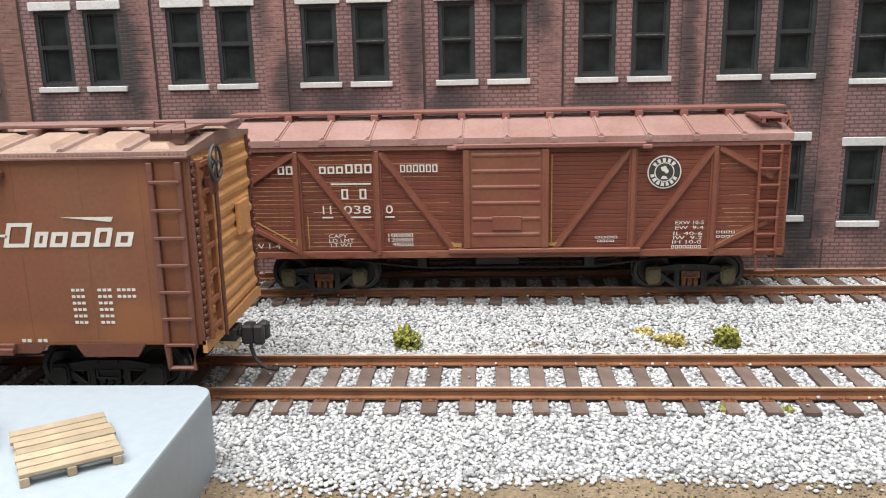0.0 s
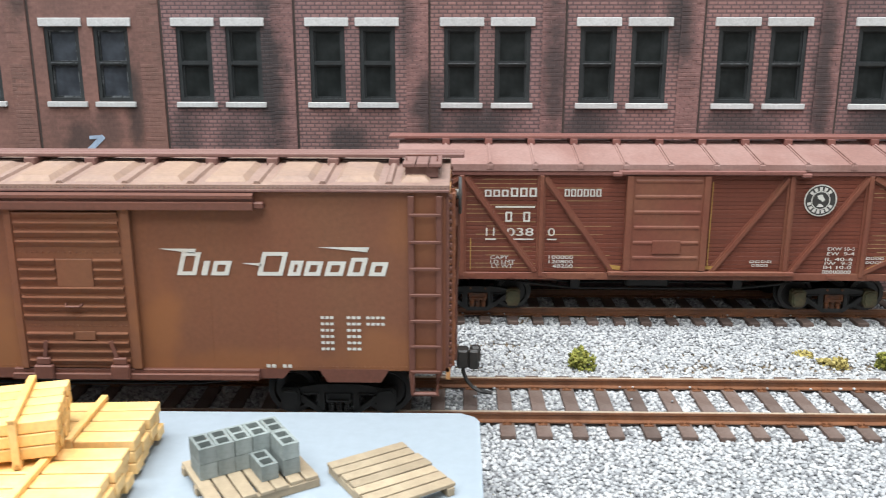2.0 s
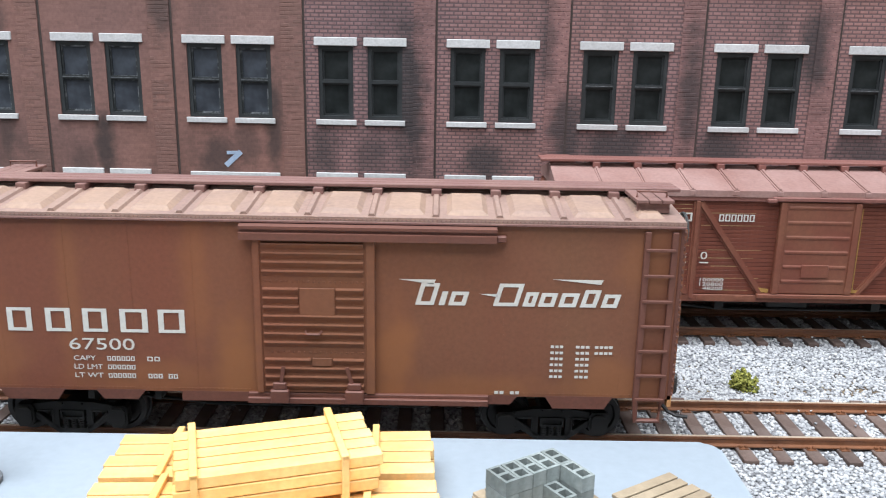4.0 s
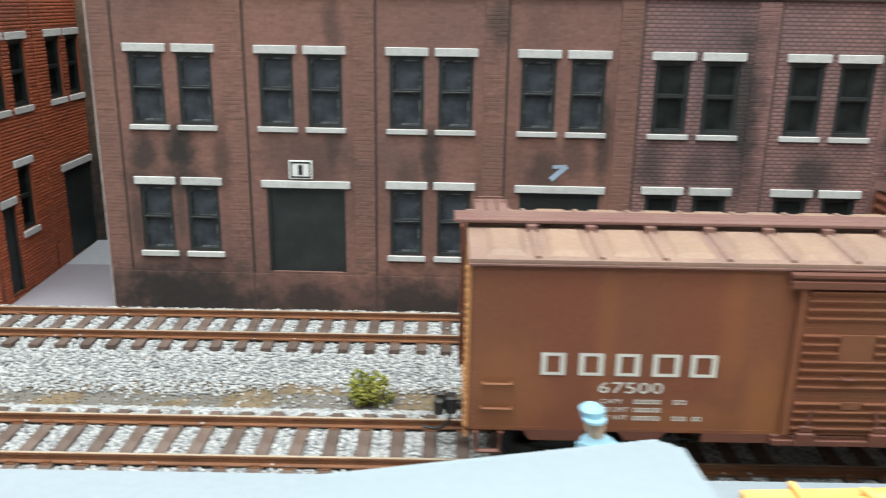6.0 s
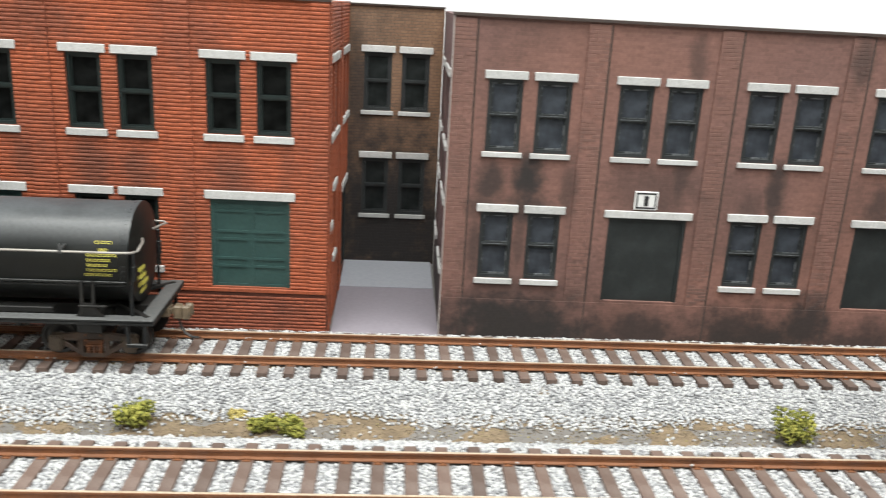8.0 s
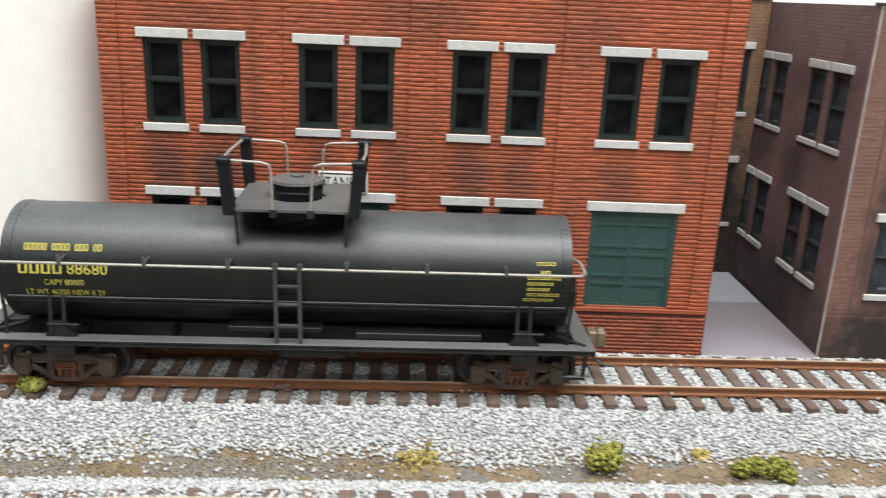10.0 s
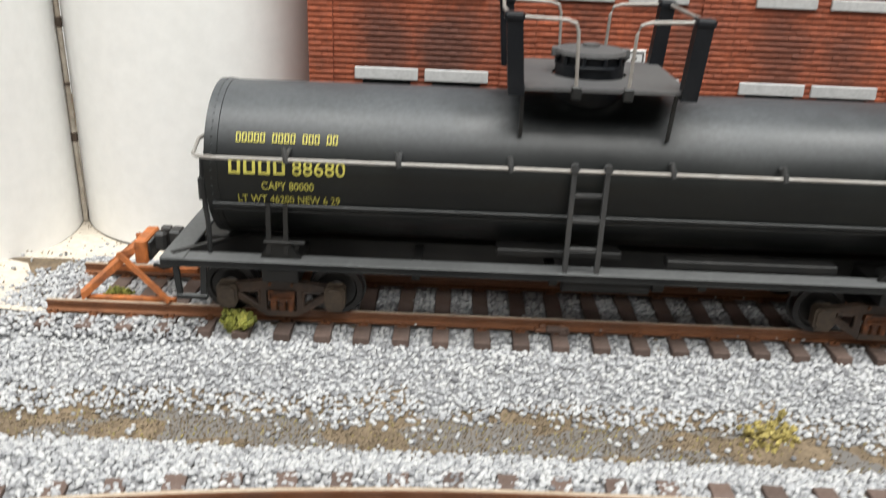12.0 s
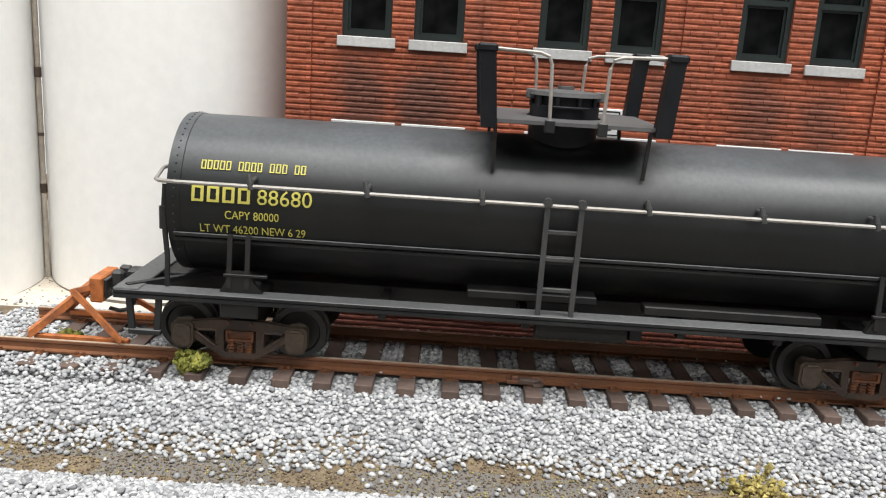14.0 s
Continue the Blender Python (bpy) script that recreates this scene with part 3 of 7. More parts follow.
SOOT_DARK = [(172, 50, 6, 9, 0.75), (199, 66, 6, 25, 0.92), (222, 48, 8, 9, 0.85), (247, 58, 6, 15, 0.85), (262, 53, 11, 8, 0.85), (284, 70, 4, 24, 0.8), (294, 53, 9, 9, 0.8), (320, 84, 5, 14, 0.85), (340, 54, 13, 8, 0.75), (362, 70, 3.4, 26, 0.85), (380, 53, 11, 9, 0.88), (399, 68, 4.5, 26, 0.85), (396, 18, 9, 24, 0.93), (240, 84, 3, 14, 0.6), (186, 50, 6, 6, 0.5)]
BROWN = brick_card("brown_brick_card", (0.262, 0.143, 0.133), (0.028, 0.024, 0.025), (0.108, 0.068, 0.068), mortar=0.00026, streak=0.3, spot_scale=44, at=0.50, amount=0.6, soft=0.2, marks=SOOT_DARK)
BROWN_WARM = brick_card("warm_brown_brick_card", (0.205, 0.106, 0.085), (0.024, 0.019, 0.018), (0.188, 0.097, 0.078), relief=0.15, at=0.5, amount=0.55, spot_scale=26, streak=0.5, soft=0.24, marks=SOOT_WARM)
WARM_BRICK = paint("warm_brick", (0.176, 0.091, 0.073), 0.8, (0.07, 0.05, 0.044), 0.6, 40, 900, bumpy=0.1, tone=0.1, spot_at=0.55, marks=SOOT_WARM, mark_colour=(0.034, 0.027, 0.026))
BROWN_BRICK = paint("brown_brick", (0.215, 0.113, 0.104), 0.8, (0.04, 0.03, 0.03), 0.6, 40, 900, bumpy=0.1, tone=0.2, spot_at=0.53, marks=SOOT_DARK, mark_colour=(0.03, 0.025, 0.026))
BROWN_SIDE = brick_card("purple_brick_card", (0.185, 0.110, 0.108), (0.030, 0.023, 0.024), (0.11, 0.066, 0.066), at=0.5, amount=0.7, soft=0.2, marks=[(38, 4, 44, 20, 0.8), (40, 50, 9, 12, 0.7), (10, 52, 12, 12, 0.6)])
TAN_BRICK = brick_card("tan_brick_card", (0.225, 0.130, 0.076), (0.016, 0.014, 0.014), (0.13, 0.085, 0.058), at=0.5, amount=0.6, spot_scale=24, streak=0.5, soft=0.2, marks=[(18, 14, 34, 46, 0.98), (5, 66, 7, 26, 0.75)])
SASH_WORN = paint("chipped_sash", (0.014, 0.017, 0.018), 0.65, (0.24, 0.25, 0.265), 0.9, 420, 1400, spot_at=0.56)
CHIPPED = paint("chipped_white_rail", (0.20, 0.21, 0.22), 0.7, (0.02, 0.023, 0.025), 0.97, 700, 1400, spot_at=0.38)
# soot on the orange wall: smears under the upper sills and along the foot; the wide foot mark paints the tank car's
# shade
SOOT_SHADE_ORANGE = [(16, 50, 6, 11, 0.75), (29, 50, 7, 11, 0.8), (58, 52, 5, 9, 0.45), (78, 51, 4, 8, 0.4), (98, 50, 6, 10, 0.6), (112, 50, 5, 9, 0.6), (140, 50, 6, 9, 0.5), (126, 30, 3, 16, 0.45), (20, 88, 10, 6, 0.35), (84, 92, 16, 7, 0.4), (55, 3, 75, 9, 0.9), (145, 3, 22, 7, 0.5), (40, 70, 3, 22, 0.4), (156, 62, 2.6, 22, 0.35)]
ORANGE = paint("orange_brick", (0.29, 0.067, 0.025), 0.72, (0.13, 0.040, 0.024), 0.75, 40, 1100, bumpy=0.3, tone=0.24, island=0.11, vary=0.07, spot_at=0.53, origin=(-511.0, -3.6), marks=SOOT_SHADE_ORANGE, mark_colour=(0.075, 0.030, 0.020))
ORANGE_JOINT = paint("orange_mortar", (0.245, 0.064, 0.029), 0.85, (0.07, 0.024, 0.016), 0.7, 42, 900, bumpy=0.1, marks=SOOT_SHADE_ORANGE, mark_colour=(0.04, 0.018, 0.013))
# the wide plinth mark is the tank car's shade, painted into the brick colour
ORANGE_LOW = paint("rust_red_plinth_brick", (0.255, 0.060, 0.025), 0.75, (0.12, 0.036, 0.022), 0.75, 50, 1100, bumpy=0.3, tone=0.24, island=0.14, spot_at=0.5, origin=(-511.0, -3.6), marks=[(40, 1, 62, 11, 0.8), (110, -2, 30, 5, 0.5)], mark_colour=(0.075, 0.019, 0.013))
MORTAR_LOW = paint("sooty_mortar", (0.105, 0.030, 0.017), 0.9, (0.04, 0.016, 0.011), 0.7, 60, 900)
STONE_WHITE = paint("white_painted_stone", (0.52, 0.52, 0.515), 0.7, (0.32, 0.315, 0.31), 0.55, 130, 1400, bumpy=0.25, vary=0.08)
FRAME_DARK = paint("charcoal_frame", (0.013, 0.016, 0.017), 0.6, (0.035, 0.04, 0.042), 0.6, 160, 900)
FRAME_GREEN = paint("dark_green_frame", (0.005, 0.012, 0.0115), 0.5, (0.014, 0.030, 0.028), 0.6, 160, 900)
DOOR_GREEN = paint("green_door", (0.022, 0.058, 0.054), 0.55, (0.035, 0.08, 0.074), 0.6, 140, 900)
DOOR_DARK = paint("dark_dock_door", (0.011, 0.0145, 0.0148), 0.6, (0.03, 0.036, 0.037), 0.6, 140, 900)
PANE_GREY = glass("grey_pane", (0.024, 0.028, 0.035), 0.45, 0.25)
PANE_BLACK = glass("black_pane", (0.006, 0.008, 0.008), 0.45, 0.2)
PANE_DARK = glass("dark_pane", (0.0015, 0.002, 0.002), 0.3, 0.07)
ROOFING = paint("grey_roof_card", (0.30, 0.30, 0.31), 0.85)
CAP_DARK = paint("dark_coping", (0.05, 0.035, 0.03), 0.8)
BLACK = paint("black_ink", (0.012, 0.012, 0.013), 0.6, tone=0.05)
SIGN_WHITE = paint("white_card", (0.75, 0.75, 0.74), 0.6, tone=0.04)


class Facade:
    """A wall that faces its own -y, at a place and turn on the thing, with windows and doors."""

    def __init__(self, top, at, rz, wall, framing, pane, lintel=STONE_WHITE):
        self.top, self.at, self.rz, self.m = top, Vector(at), rz, (wall, framing, pane, lintel)
        self.holes, self.protos, self.cover = [], {}, []

    def spot(self, x, y, z):
        a = radians(self.rz)
        return (self.at.x + x * math.cos(a) - y * math.sin(a), self.at.y + x * math.sin(a) + y * math.cos(a), self.at.z + z)

    def put(self, kind, build, x, z, parent=None, y=0.0):
        """A repeat of a part on this wall; the first of a kind is built, the rest share its mesh."""
        at = (0, 0, 0) if parent else self.spot(x, y, z)
        rot = (0, 0, 0) if parent else (0, 0, self.rz)
        if kind not in self.protos:
            self.protos[kind] = build()
            ob = place(self.protos[kind], parent or self.top, "", at, rot)
            return ob
        return again(self.protos[kind], parent or self.top, at, rot)

    def window(self, x, z, w=10.3, h=21.4, sill=1.9, depth=0.9, lin=2.5, wide=13.3, mid=0.52, fw=1.15, scratched=False):
        _, framing, pane, stone = self.m
        self.holes.append((x, x + w, z, z + h))
        self.cover += [(x - (wide - w) / 2, x + w + (wide - w) / 2, z + h, z + h + lin), (x - 0.9, x + w + 0.9, z - sill, z)]

        def frame_mesh():
            bm = BM()
            zm = h * mid
            panel_holes(bm, 0, w, 0, h, depth - 0.5, depth + 0.9, [(fw, w - fw, fw, zm - 0.5), (fw, w - fw, zm + 0.5, h - fw)])
            return part("window", bm, framing)

        key = (round(w, 1), round(h, 1), self.m[2].name)
        win = self.put(("window", *key), frame_mesh, x, z)
        win["label"] = win.get("label", "") or "double-hung sash window with dark frame"

        def pane_mesh():
            bm = BM()
            box(bm, fw, w - fw, depth + 0.45, depth + 0.6, fw, h - fw)
            return part("pane", bm, pane)

        def sash_mesh():
            bm, s, zm = BM(), 0.5, h * mid
            panel_holes(bm, fw + 0.01, w - fw - 0.01, fw + 0.01, h - fw - 0.01, depth + 0.1, depth + 0.44, [(fw + s, w - fw - s, fw + s, zm - 0.5 - s), (fw + s, w - fw - s, zm + 0.5 + s * 0.4, h - fw - s)])
            return part("sash", bm, SASH_WORN if pane.name == "grey_pane" else framing)

        self.put(("sash", *key), sash_mesh, 0, 0, win)

        def sill_mesh():
            bm = BM()
            box(bm, -0.9, w + 0.9, -0.75, 0.35, -sill, -0.02, 0.12)
            return part("sill", bm, stone)

        def lintel_mesh():
            bm = BM()
            e = (wide - w) / 2
            box(bm, -e, w + e, -0.6, 0.4, h + 0.02, h + lin, 0.14)
            return part("lintel", bm, stone)

        def rail_mesh():
            bm = BM()
            box(bm, fw, w - fw, depth - 0.62, depth - 0.52, h * mid - 0.12, h * mid + 0.12)
            return part("meeting_rail", bm, CHIPPED)

        if pane.name == "grey_pane" or scratched:
            self.put(("rail", *key), rail_mesh, 0, 0, win)
        self.put(("pane", *key), pane_mesh, 0, 0, win)
        self.put(("sill", *key), sill_mesh, 0, 0, win)
        self.put(("lintel", *key), lintel_mesh, 0, 0, win)
        return win

    def door(self, x, z, w, h, leaf, panels=True, lin=2.6, over=1.5, label="closed panelled dock door"):
        self.holes.append((x, x + w, z, z + h))
        self.cover.append((x - over, x + w + over, z + h, z + h + lin))
        bm = BM()
        box(bm, 0, w, 1.0, 1.5, 0, h)
        ob = part("door", bm, leaf, self.top, label, at=self.spot(x, 0, z), rot=(0, 0, self.rz))
        half, pieces = w / 2, []
        if panels:
            pieces.append(("middle_stile", (half - 0.3, half + 0.3, 0.7, 0.99, 0, h - 1)))
            for a0, a1 in ((1.0, half - 0.3), (half + 0.3, w - 1.0)):
                pieces += [("door_rail", (a0, a1, 0.72, 0.99, z, z + 0.8)) for z in (0, h * 0.22, h * 0.31, h * 0.53, h * 0.62, h * 0.85)]
                pieces += [("door_stile", (x, x + 0.8, 0.76, 0.99, 0.8, h - 1)) for x in (a0, a1 - 0.8)]
        for name, b in pieces:
            bm = BM()
            box(bm, *b)
            part(name, bm, leaf, ob)
        bm = BM()
        panel_holes(bm, 0, w, 0, h, 0.35, 1.0, [(1.0, w - 1.0, -1, h - 1.0)])
        part("door_frame", bm, leaf, ob)
        bm = BM()
        box(bm, -over, w + over, -0.6, 0.4, h + 0.02, h + lin, 0.14)
        part("lintel", bm, self.m[3], ob)
        return ob

    def wall(self, x0, x1, z0, z1, thick=2.2, name="wall", material=None, label=""):
        bm = BM()
        panel_holes(bm, x0, x1, z0, z1, 0, thick, self.holes)
        return part(name, bm, material or self.m[0], self.top, label, at=self.spot(0, 0, 0), rot=(0, 0, self.rz))

    def slab(self, name, x0, x1, y0, y1, z0, z1, material, bevel=0.0, label=""):
        bm = BM()
        box(bm, x0, x1, y0, y1, z0, z1, bevel)
        return part(name, bm, material, self.top, label, at=self.spot(0, 0, 0), rot=(0, 0, self.rz))


def box_plain(name, top, b, material, label=""):
    bm = BM()
    box(bm, *b)
    return part(name, bm, material, top, label)


def brick_courses(area, planes, blocked, pitch, length, joint, seed):
    """Bricks of a running bond as (x0, x1, z0, z1, y): cut at the openings and at the steps of the wall."""
    x0, x1, z0, z1 = area
    rows, rng = [], random.Random(seed)
    edges = sorted({x0, x1, *[v for p in planes for v in p[:2]]})
    for k in range(int((z1 - z0) / pitch)):
        za, zb = z0 + k * pitch + joint / 2, z0 + (k + 1) * pitch - joint / 2
        spans = []
        cuts = sorted({*edges, *[v for b in blocked if b[2] < zb and b[3] > za for v in b[:2]]})
        for a, b in zip(cuts, cuts[1:]):
            m = (a + b) / 2
            if b - a > 0.3 and x0 < m < x1 and not any(q[0] < m < q[1] and q[2] < zb and q[3] > za for q in blocked):
                spans.append((a, b, next((p[2] for p in planes if p[0] < m < p[1]), 0.0)))
        for a, b, y in spans:
            x = a - (length / 2 if k % 2 else 0)
            while x < b - 0.2:
                xa, xb = max(a, x) + joint / 2, min(b, x + length) - joint / 2
                if xb - xa > 0.3:
                    rows.append((xa, xb, za, zb, y + rng.uniform(-0.05, 0.05)))
                x += length
    return rows


def brick_mesh(name, rows, depth, material, top, at, rz, label="", kind=""):
    vs, fs, rng = [], [], random.Random(len(rows))
    for xa, xb, za, zb, y in rows:
        n, e, w, k = len(vs), *((0.33, 0.022, 0.05) if depth > 0.1 else (0.05, 0.1, 0.0))
        f = y - depth + rng.uniform(-1, 1) * k
        xa, xb = xa - w, xb + w
        j = [rng.uniform(-1, 1) * k for _ in range(4)]
        vs += [(xa, y, za), (xb, y, za), (xb, y, zb), (xa, y, zb), (xa + 0.03, f + j[0], za + e + j[1]), (xb - 0.03, f - j[0], za + e + j[2]), (xb - 0.03, f - j[0], zb - e + j[3]), (xa + 0.03, f + j[0], zb - e - j[2])]
        fs += [(n + 4, n + 5, n + 6, n + 7), (n, n + 1, n + 5, n + 4), (n + 1, n + 2, n + 6, n + 5), (n + 2, n + 3, n + 7, n + 6), (n + 3, n, n + 4, n + 7)]
    me = bpy.data.meshes.new(name)
    me.from_pydata([(a * MM, b * MM, c * MM) for a, b, c in vs], [], fs)
    me.materials.append(material)
    ob = place(new(name, me), top, label, at, (0, 0, rz))
    if kind:
        ob["kind"] = kind
    return ob


def brown_warehouse():
    rz = math.degrees(math.atan(-0.0204))
    top = thing("brick_warehouse", (-305.5, 94.96, -4.3), "long soot-stained brown brick warehouse with pairs of dark windows", "warehouse", rz)
    f = Facade(top, (0, 0, 0), 0, BROWN, FRAME_DARK, PANE_GREY)
    L, H, pitch, s0 = 450.0, 100.4, 40.0, 7.0
    marks = []
    for i in range(11):
        s = s0 + i * pitch
        drop = 0.0 if i < 10 else -1.7
        if i == 10:
            s += -3.5
        f.m = (BROWN, FRAME_DARK, PANE_GREY if i < 4 else PANE_BLACK, STONE_WHITE)
        for dx in (4.15, 19.1):
            f.window(s + dx, 60.5 + drop, 10.6, 22.1, sill=1.6, wide=13.0, scratched=i in (6, 7, 8, 10))
        if i in (1, 3):
            f.door(s + 5.0, 13.3, 25.0, 27.9, DOOR_DARK, panels=False, lin=2.4, over=1.6, label="flat black-green dock door")
            marks.append((s, i))
        else:
            for dx in (4.25, 19.2):
                f.window(s + dx, 19.6 + drop, 10.4, 21.9, sill=1.8, wide=13.0)
    cut = s0 + 4 * pitch - 0.45
    f.wall(0, cut, -2.6, H, 2.4, material=BROWN_WARM, label="warm brown brick wall")
    f.wall(cut, L, -2.6, H, 2.4, label="purple-brown sooty brick wall")
    for x0, x1 in [(0, 6.7)] + [(s0 + (i + 1) * pitch - 7.0, s0 + (i + 1) * pitch - 0.45) for i in range(11)]:
        f.slab("pilaster", x0, x1, -0.45, -0.004, -2.6, H - 0.6, BROWN_WARM if x1 < cut + 1 else BROWN)
        rows = brick_courses((x0, x1, 0.4, H - 1), [(x0, x1, -0.45)], [], 1.15, 2.6, 0.22, 3)
        brick_mesh("brickwork", rows, 0.03 if x1 < cut + 1 else 0.05, WARM_BRICK if x1 < cut + 1 else BROWN_BRICK, top, (0, 0, 0), 0, kind="stuff")
    for i in range(11):
        x = s0 + i * pitch + (-3.5 if i == 10 else 0)
        f.slab("panel_joint", x - 0.42, x + 0.25, -0.1, -0.004, 12.6, H - 0.6, CAP_DARK)
        f.slab("plinth_joint", x - 0.42, x + 0.05, -0.66, -0.624, -2.6, 12.5, CAP_DARK)
    f.slab("plinth", 0, cut, -0.62, -0.46, -2.6, 12.6, BROWN_WARM, label="soot-stained brick plinth course")
    f.slab("plinth", cut, L, -0.62, -0.46, -2.6, 12.6, BROWN, label="soot-stained brick plinth course")
    f.slab("coping", -0.5, L, -0.9, 3.2, H, H + 0.8, CAP_DARK)
    f.slab("card_edge", -0.35, -0.003, -0.75, -0.1, -2.6, H, paint("worn_card_edge", (0.42, 0.38, 0.36), 0.8, (0.2, 0.15, 0.14), 0.8, 120, 900), label="pale worn edge of the printed card")
    box_plain("roof", top, (2.4, L, 3.2, 76, H - 4.6, H - 3.8), ROOFING)
    box_plain("back_wall", top, (0, L, 76, 78, 0, H), BROWN_SIDE)
    box_plain("end_wall", top, (L - 2, L, 2.4, 76, 0, H), BROWN_SIDE)
    box_plain("inner_floor", top, (2.4, L - 2, 2.4, 76, -0.3, 0.0), BLACK)
    g = Facade(top, (0, 76, 0), -90, BROWN_SIDE, FRAME_DARK, PANE_GREY)
    for yc in (22.3, 64.0):
        for dx in (-12.6, 2.0):
            g.window(76 - yc + dx, 60, 10.6, 21.6, sill=1.6, wide=13.0)
            g.window(76 - yc + dx, 19.1, 10.4, 21.5, sill=1.8, wide=13.0)
    g.wall(0, 75.9, -2.6, H, 2.0, name="side_wall")
    for s, i in marks:
        if i == 1:
            f.slab("number_sign", s + 12.4, s + 19.8, -0.55, -0.03, 44.2, 50.1, SIGN_WHITE, 0.1, "small white square sign with a black border")
            bm = BM()
            for a in ((12.9, 19.3, 44.6, 45.1), (12.9, 19.3, 49.2, 49.7), (12.9, 13.4, 45.1, 49.2), (18.8, 19.3, 45.1, 49.2), (15.4, 16.8, 45.5, 48.7)):
                box(bm, s + a[0], s + a[1], -0.62, -0.556, a[2], a[3])
            part("sign_mark", bm, BLACK, top)
        else:
            bm = BM()
            bar(bm, (s + 14.6, -0.03, 45.6), (s + 19.4, -0.03, 50.0), 1.6, 0.15)
            bar(bm, (s + 15.0, -0.034, 49.6), (s + 19.0, -0.034, 49.8), 1.0, 0.18)
            part("painted_mark", bm, paint("pale_blue_ink", (0.32, 0.40, 0.52), 0.7), top, "worn pale blue painted mark over the dock door")
    return top


def orange_building():
    rz = math.degrees(math.atan(-0.02485))
    top = thing("brick_factory", (-511.0, 97.54, -3.6), "two-storey orange brick factory with green sash windows", "factory", rz)
    f = Facade(top, (0, 0, 0), 0, ORANGE_JOINT, FRAME_GREEN, PANE_DARK)
    L, H = 169.0, 101.4
    centres = (23.85, 64.35, 104.85, 145.35)
    for i, c in enumerate(centres):
        for dx in (-12.5, 2.4):
            f.window(c + dx, 61.7, 10.3, 22.2, sill=2.1, wide=13.5, depth=1.3, fw=1.05)
        if i in (0, 2):
            for dx in (-12.5, 2.4):
                f.window(c + dx, 19.6, 10.3, 22.3, sill=2.1, wide=13.5, depth=1.3, fw=1.05)
        else:
            f.door(c - 12.2, 13.5, 24.4, 28.3, DOOR_GREEN, lin=2.7, over=1.6, label="dark green panelled double door")
    planes = [(0, 5.2, -0.55), (L - 5.2, L, -0.55)] + [((a + b) / 2 - 3.6, (a + b) / 2 + 3.6, -0.55) for a, b in zip(centres, centres[1:])]
    f.wall(0, L, -3.2, H, 2.4)
    for a, b, y in planes:
        f.slab("pilaster", a, b, y, -0.004, -3.2, H, ORANGE_JOINT)
    rows = brick_courses((0, L, -3.21, H - 0.2), planes, f.holes + f.cover, 1.17, 2.75, 0.06, 8)
    whole = [r for r in rows if abs(r[1] - r[0] - 2.69) < 0.01 and r[0] < 46 and 40 < r[2] < 64][:300]
    chosen = set(whole)
    brick_mesh("brickwork", [r for r in rows if r not in chosen and r[2] > 12], 0.18, ORANGE, top, (0, 0, 0), 0, kind="stuff")
    f.slab("plinth", 0, L, -0.62, -0.551, -3.2, 12.0, MORTAR_LOW, label="rust-red brick plinth")
    low = brick_courses((0, L, -3.2, 12.0), [(0, L, -0.62)], [], 1.17, 2.75, 0.16, 12)
    brick_mesh("brickwork", low, 0.2, ORANGE_LOW, top, (0, 0, 0), 0, kind="stuff")
    base = None
    for xa, xb, za, zb, y in whole:
        if base is None:
            base = brick_mesh("brick", [(0, 2.69, 0, 1.11, 0)], 0.18, ORANGE, top, (xa, y, za), 0)
        else:
            again(base, top, (xa, y, za))
    bm = BM()
    box(bm, 0, L, -1.05, -0.56, 12.0, 13.2, 0.1)
    part("belt_course", bm, ORANGE, top, "projecting orange brick belt course")
    f.slab("coping", -0.4, L + 0.4, -0.8, 3.0, H, H + 0.8, CAP_DARK)
    box_plain("roof", top, (2.4, L - 2.4, 3.0, 76, H - 4.8, H - 4), ROOFING)
    box_plain("back_wall", top, (0, L, 76, 78, 0, H), ORANGE_JOINT)
    box_plain("end_wall", top, (0, 2.2, 2.4, 76, 0, H), ORANGE_JOINT)
    box_plain("inner_floor", top, (2.4, L - 2.4, 2.4, 76, -0.3, 0.0), BLACK)
    g = Facade(top, (L, 0, 0), 90, ORANGE_JOINT, FRAME_GREEN, PANE_DARK)
    for c in (20.0, 60.0):
        for dx in (-12.5, 2.4):
            g.window(c + dx, 61.3, 10.3, 22.2, sill=2.1, wide=13.5, depth=1.2, fw=1.25)
    g.window(18.0, 19.6, 9.0, 22.3, sill=2.1, wide=12.5, depth=1.2, fw=1.2)
    g.door(5.5, 0.2, 8.5, 30.0, DOOR_DARK, panels=False, over=1.2, label="narrow dark green side door")
    g.door(50.0, 0.2, 24.0, 34.0, DOOR_DARK, panels=False, over=1.6, label="dark green side dock door")
    g.wall(2.4, 75.9, -3.2, H, 2.0, name="side_wall")
    sp = [(0.0, 5.2, -0.5), (38.0, 46.0, -0.4)]
    for a, b, y in sp:
        g.slab("pilaster", a, b, y, -0.004, -3.2, H, ORANGE_JOINT)
    rows = brick_courses((0.6, 75.5, -3.21, H - 0.2), sp, g.holes + g.cover, 1.17, 2.75, 0.06, 9)
    brick_mesh("brickwork", rows, 0.2, ORANGE, top, (L, 0, 0), 90, kind="stuff")
    f.slab("sign_board", 57.1, 70.5, -1.0, -0.26, 44.4, 50.3, SIGN_WHITE, 0.1, "white sign lettered in black")
    bm = BM()
    for a in ((57.5, 70.1, 44.8, 45.1), (57.5, 70.1, 49.6, 49.9), (57.5, 57.8, 45.1, 49.6), (69.8, 70.1, 45.1, 49.6)):
        box(bm, a[0], a[1], -1.06, -1.004, a[2], a[3])
    part("sign_border", bm, BLACK, top)
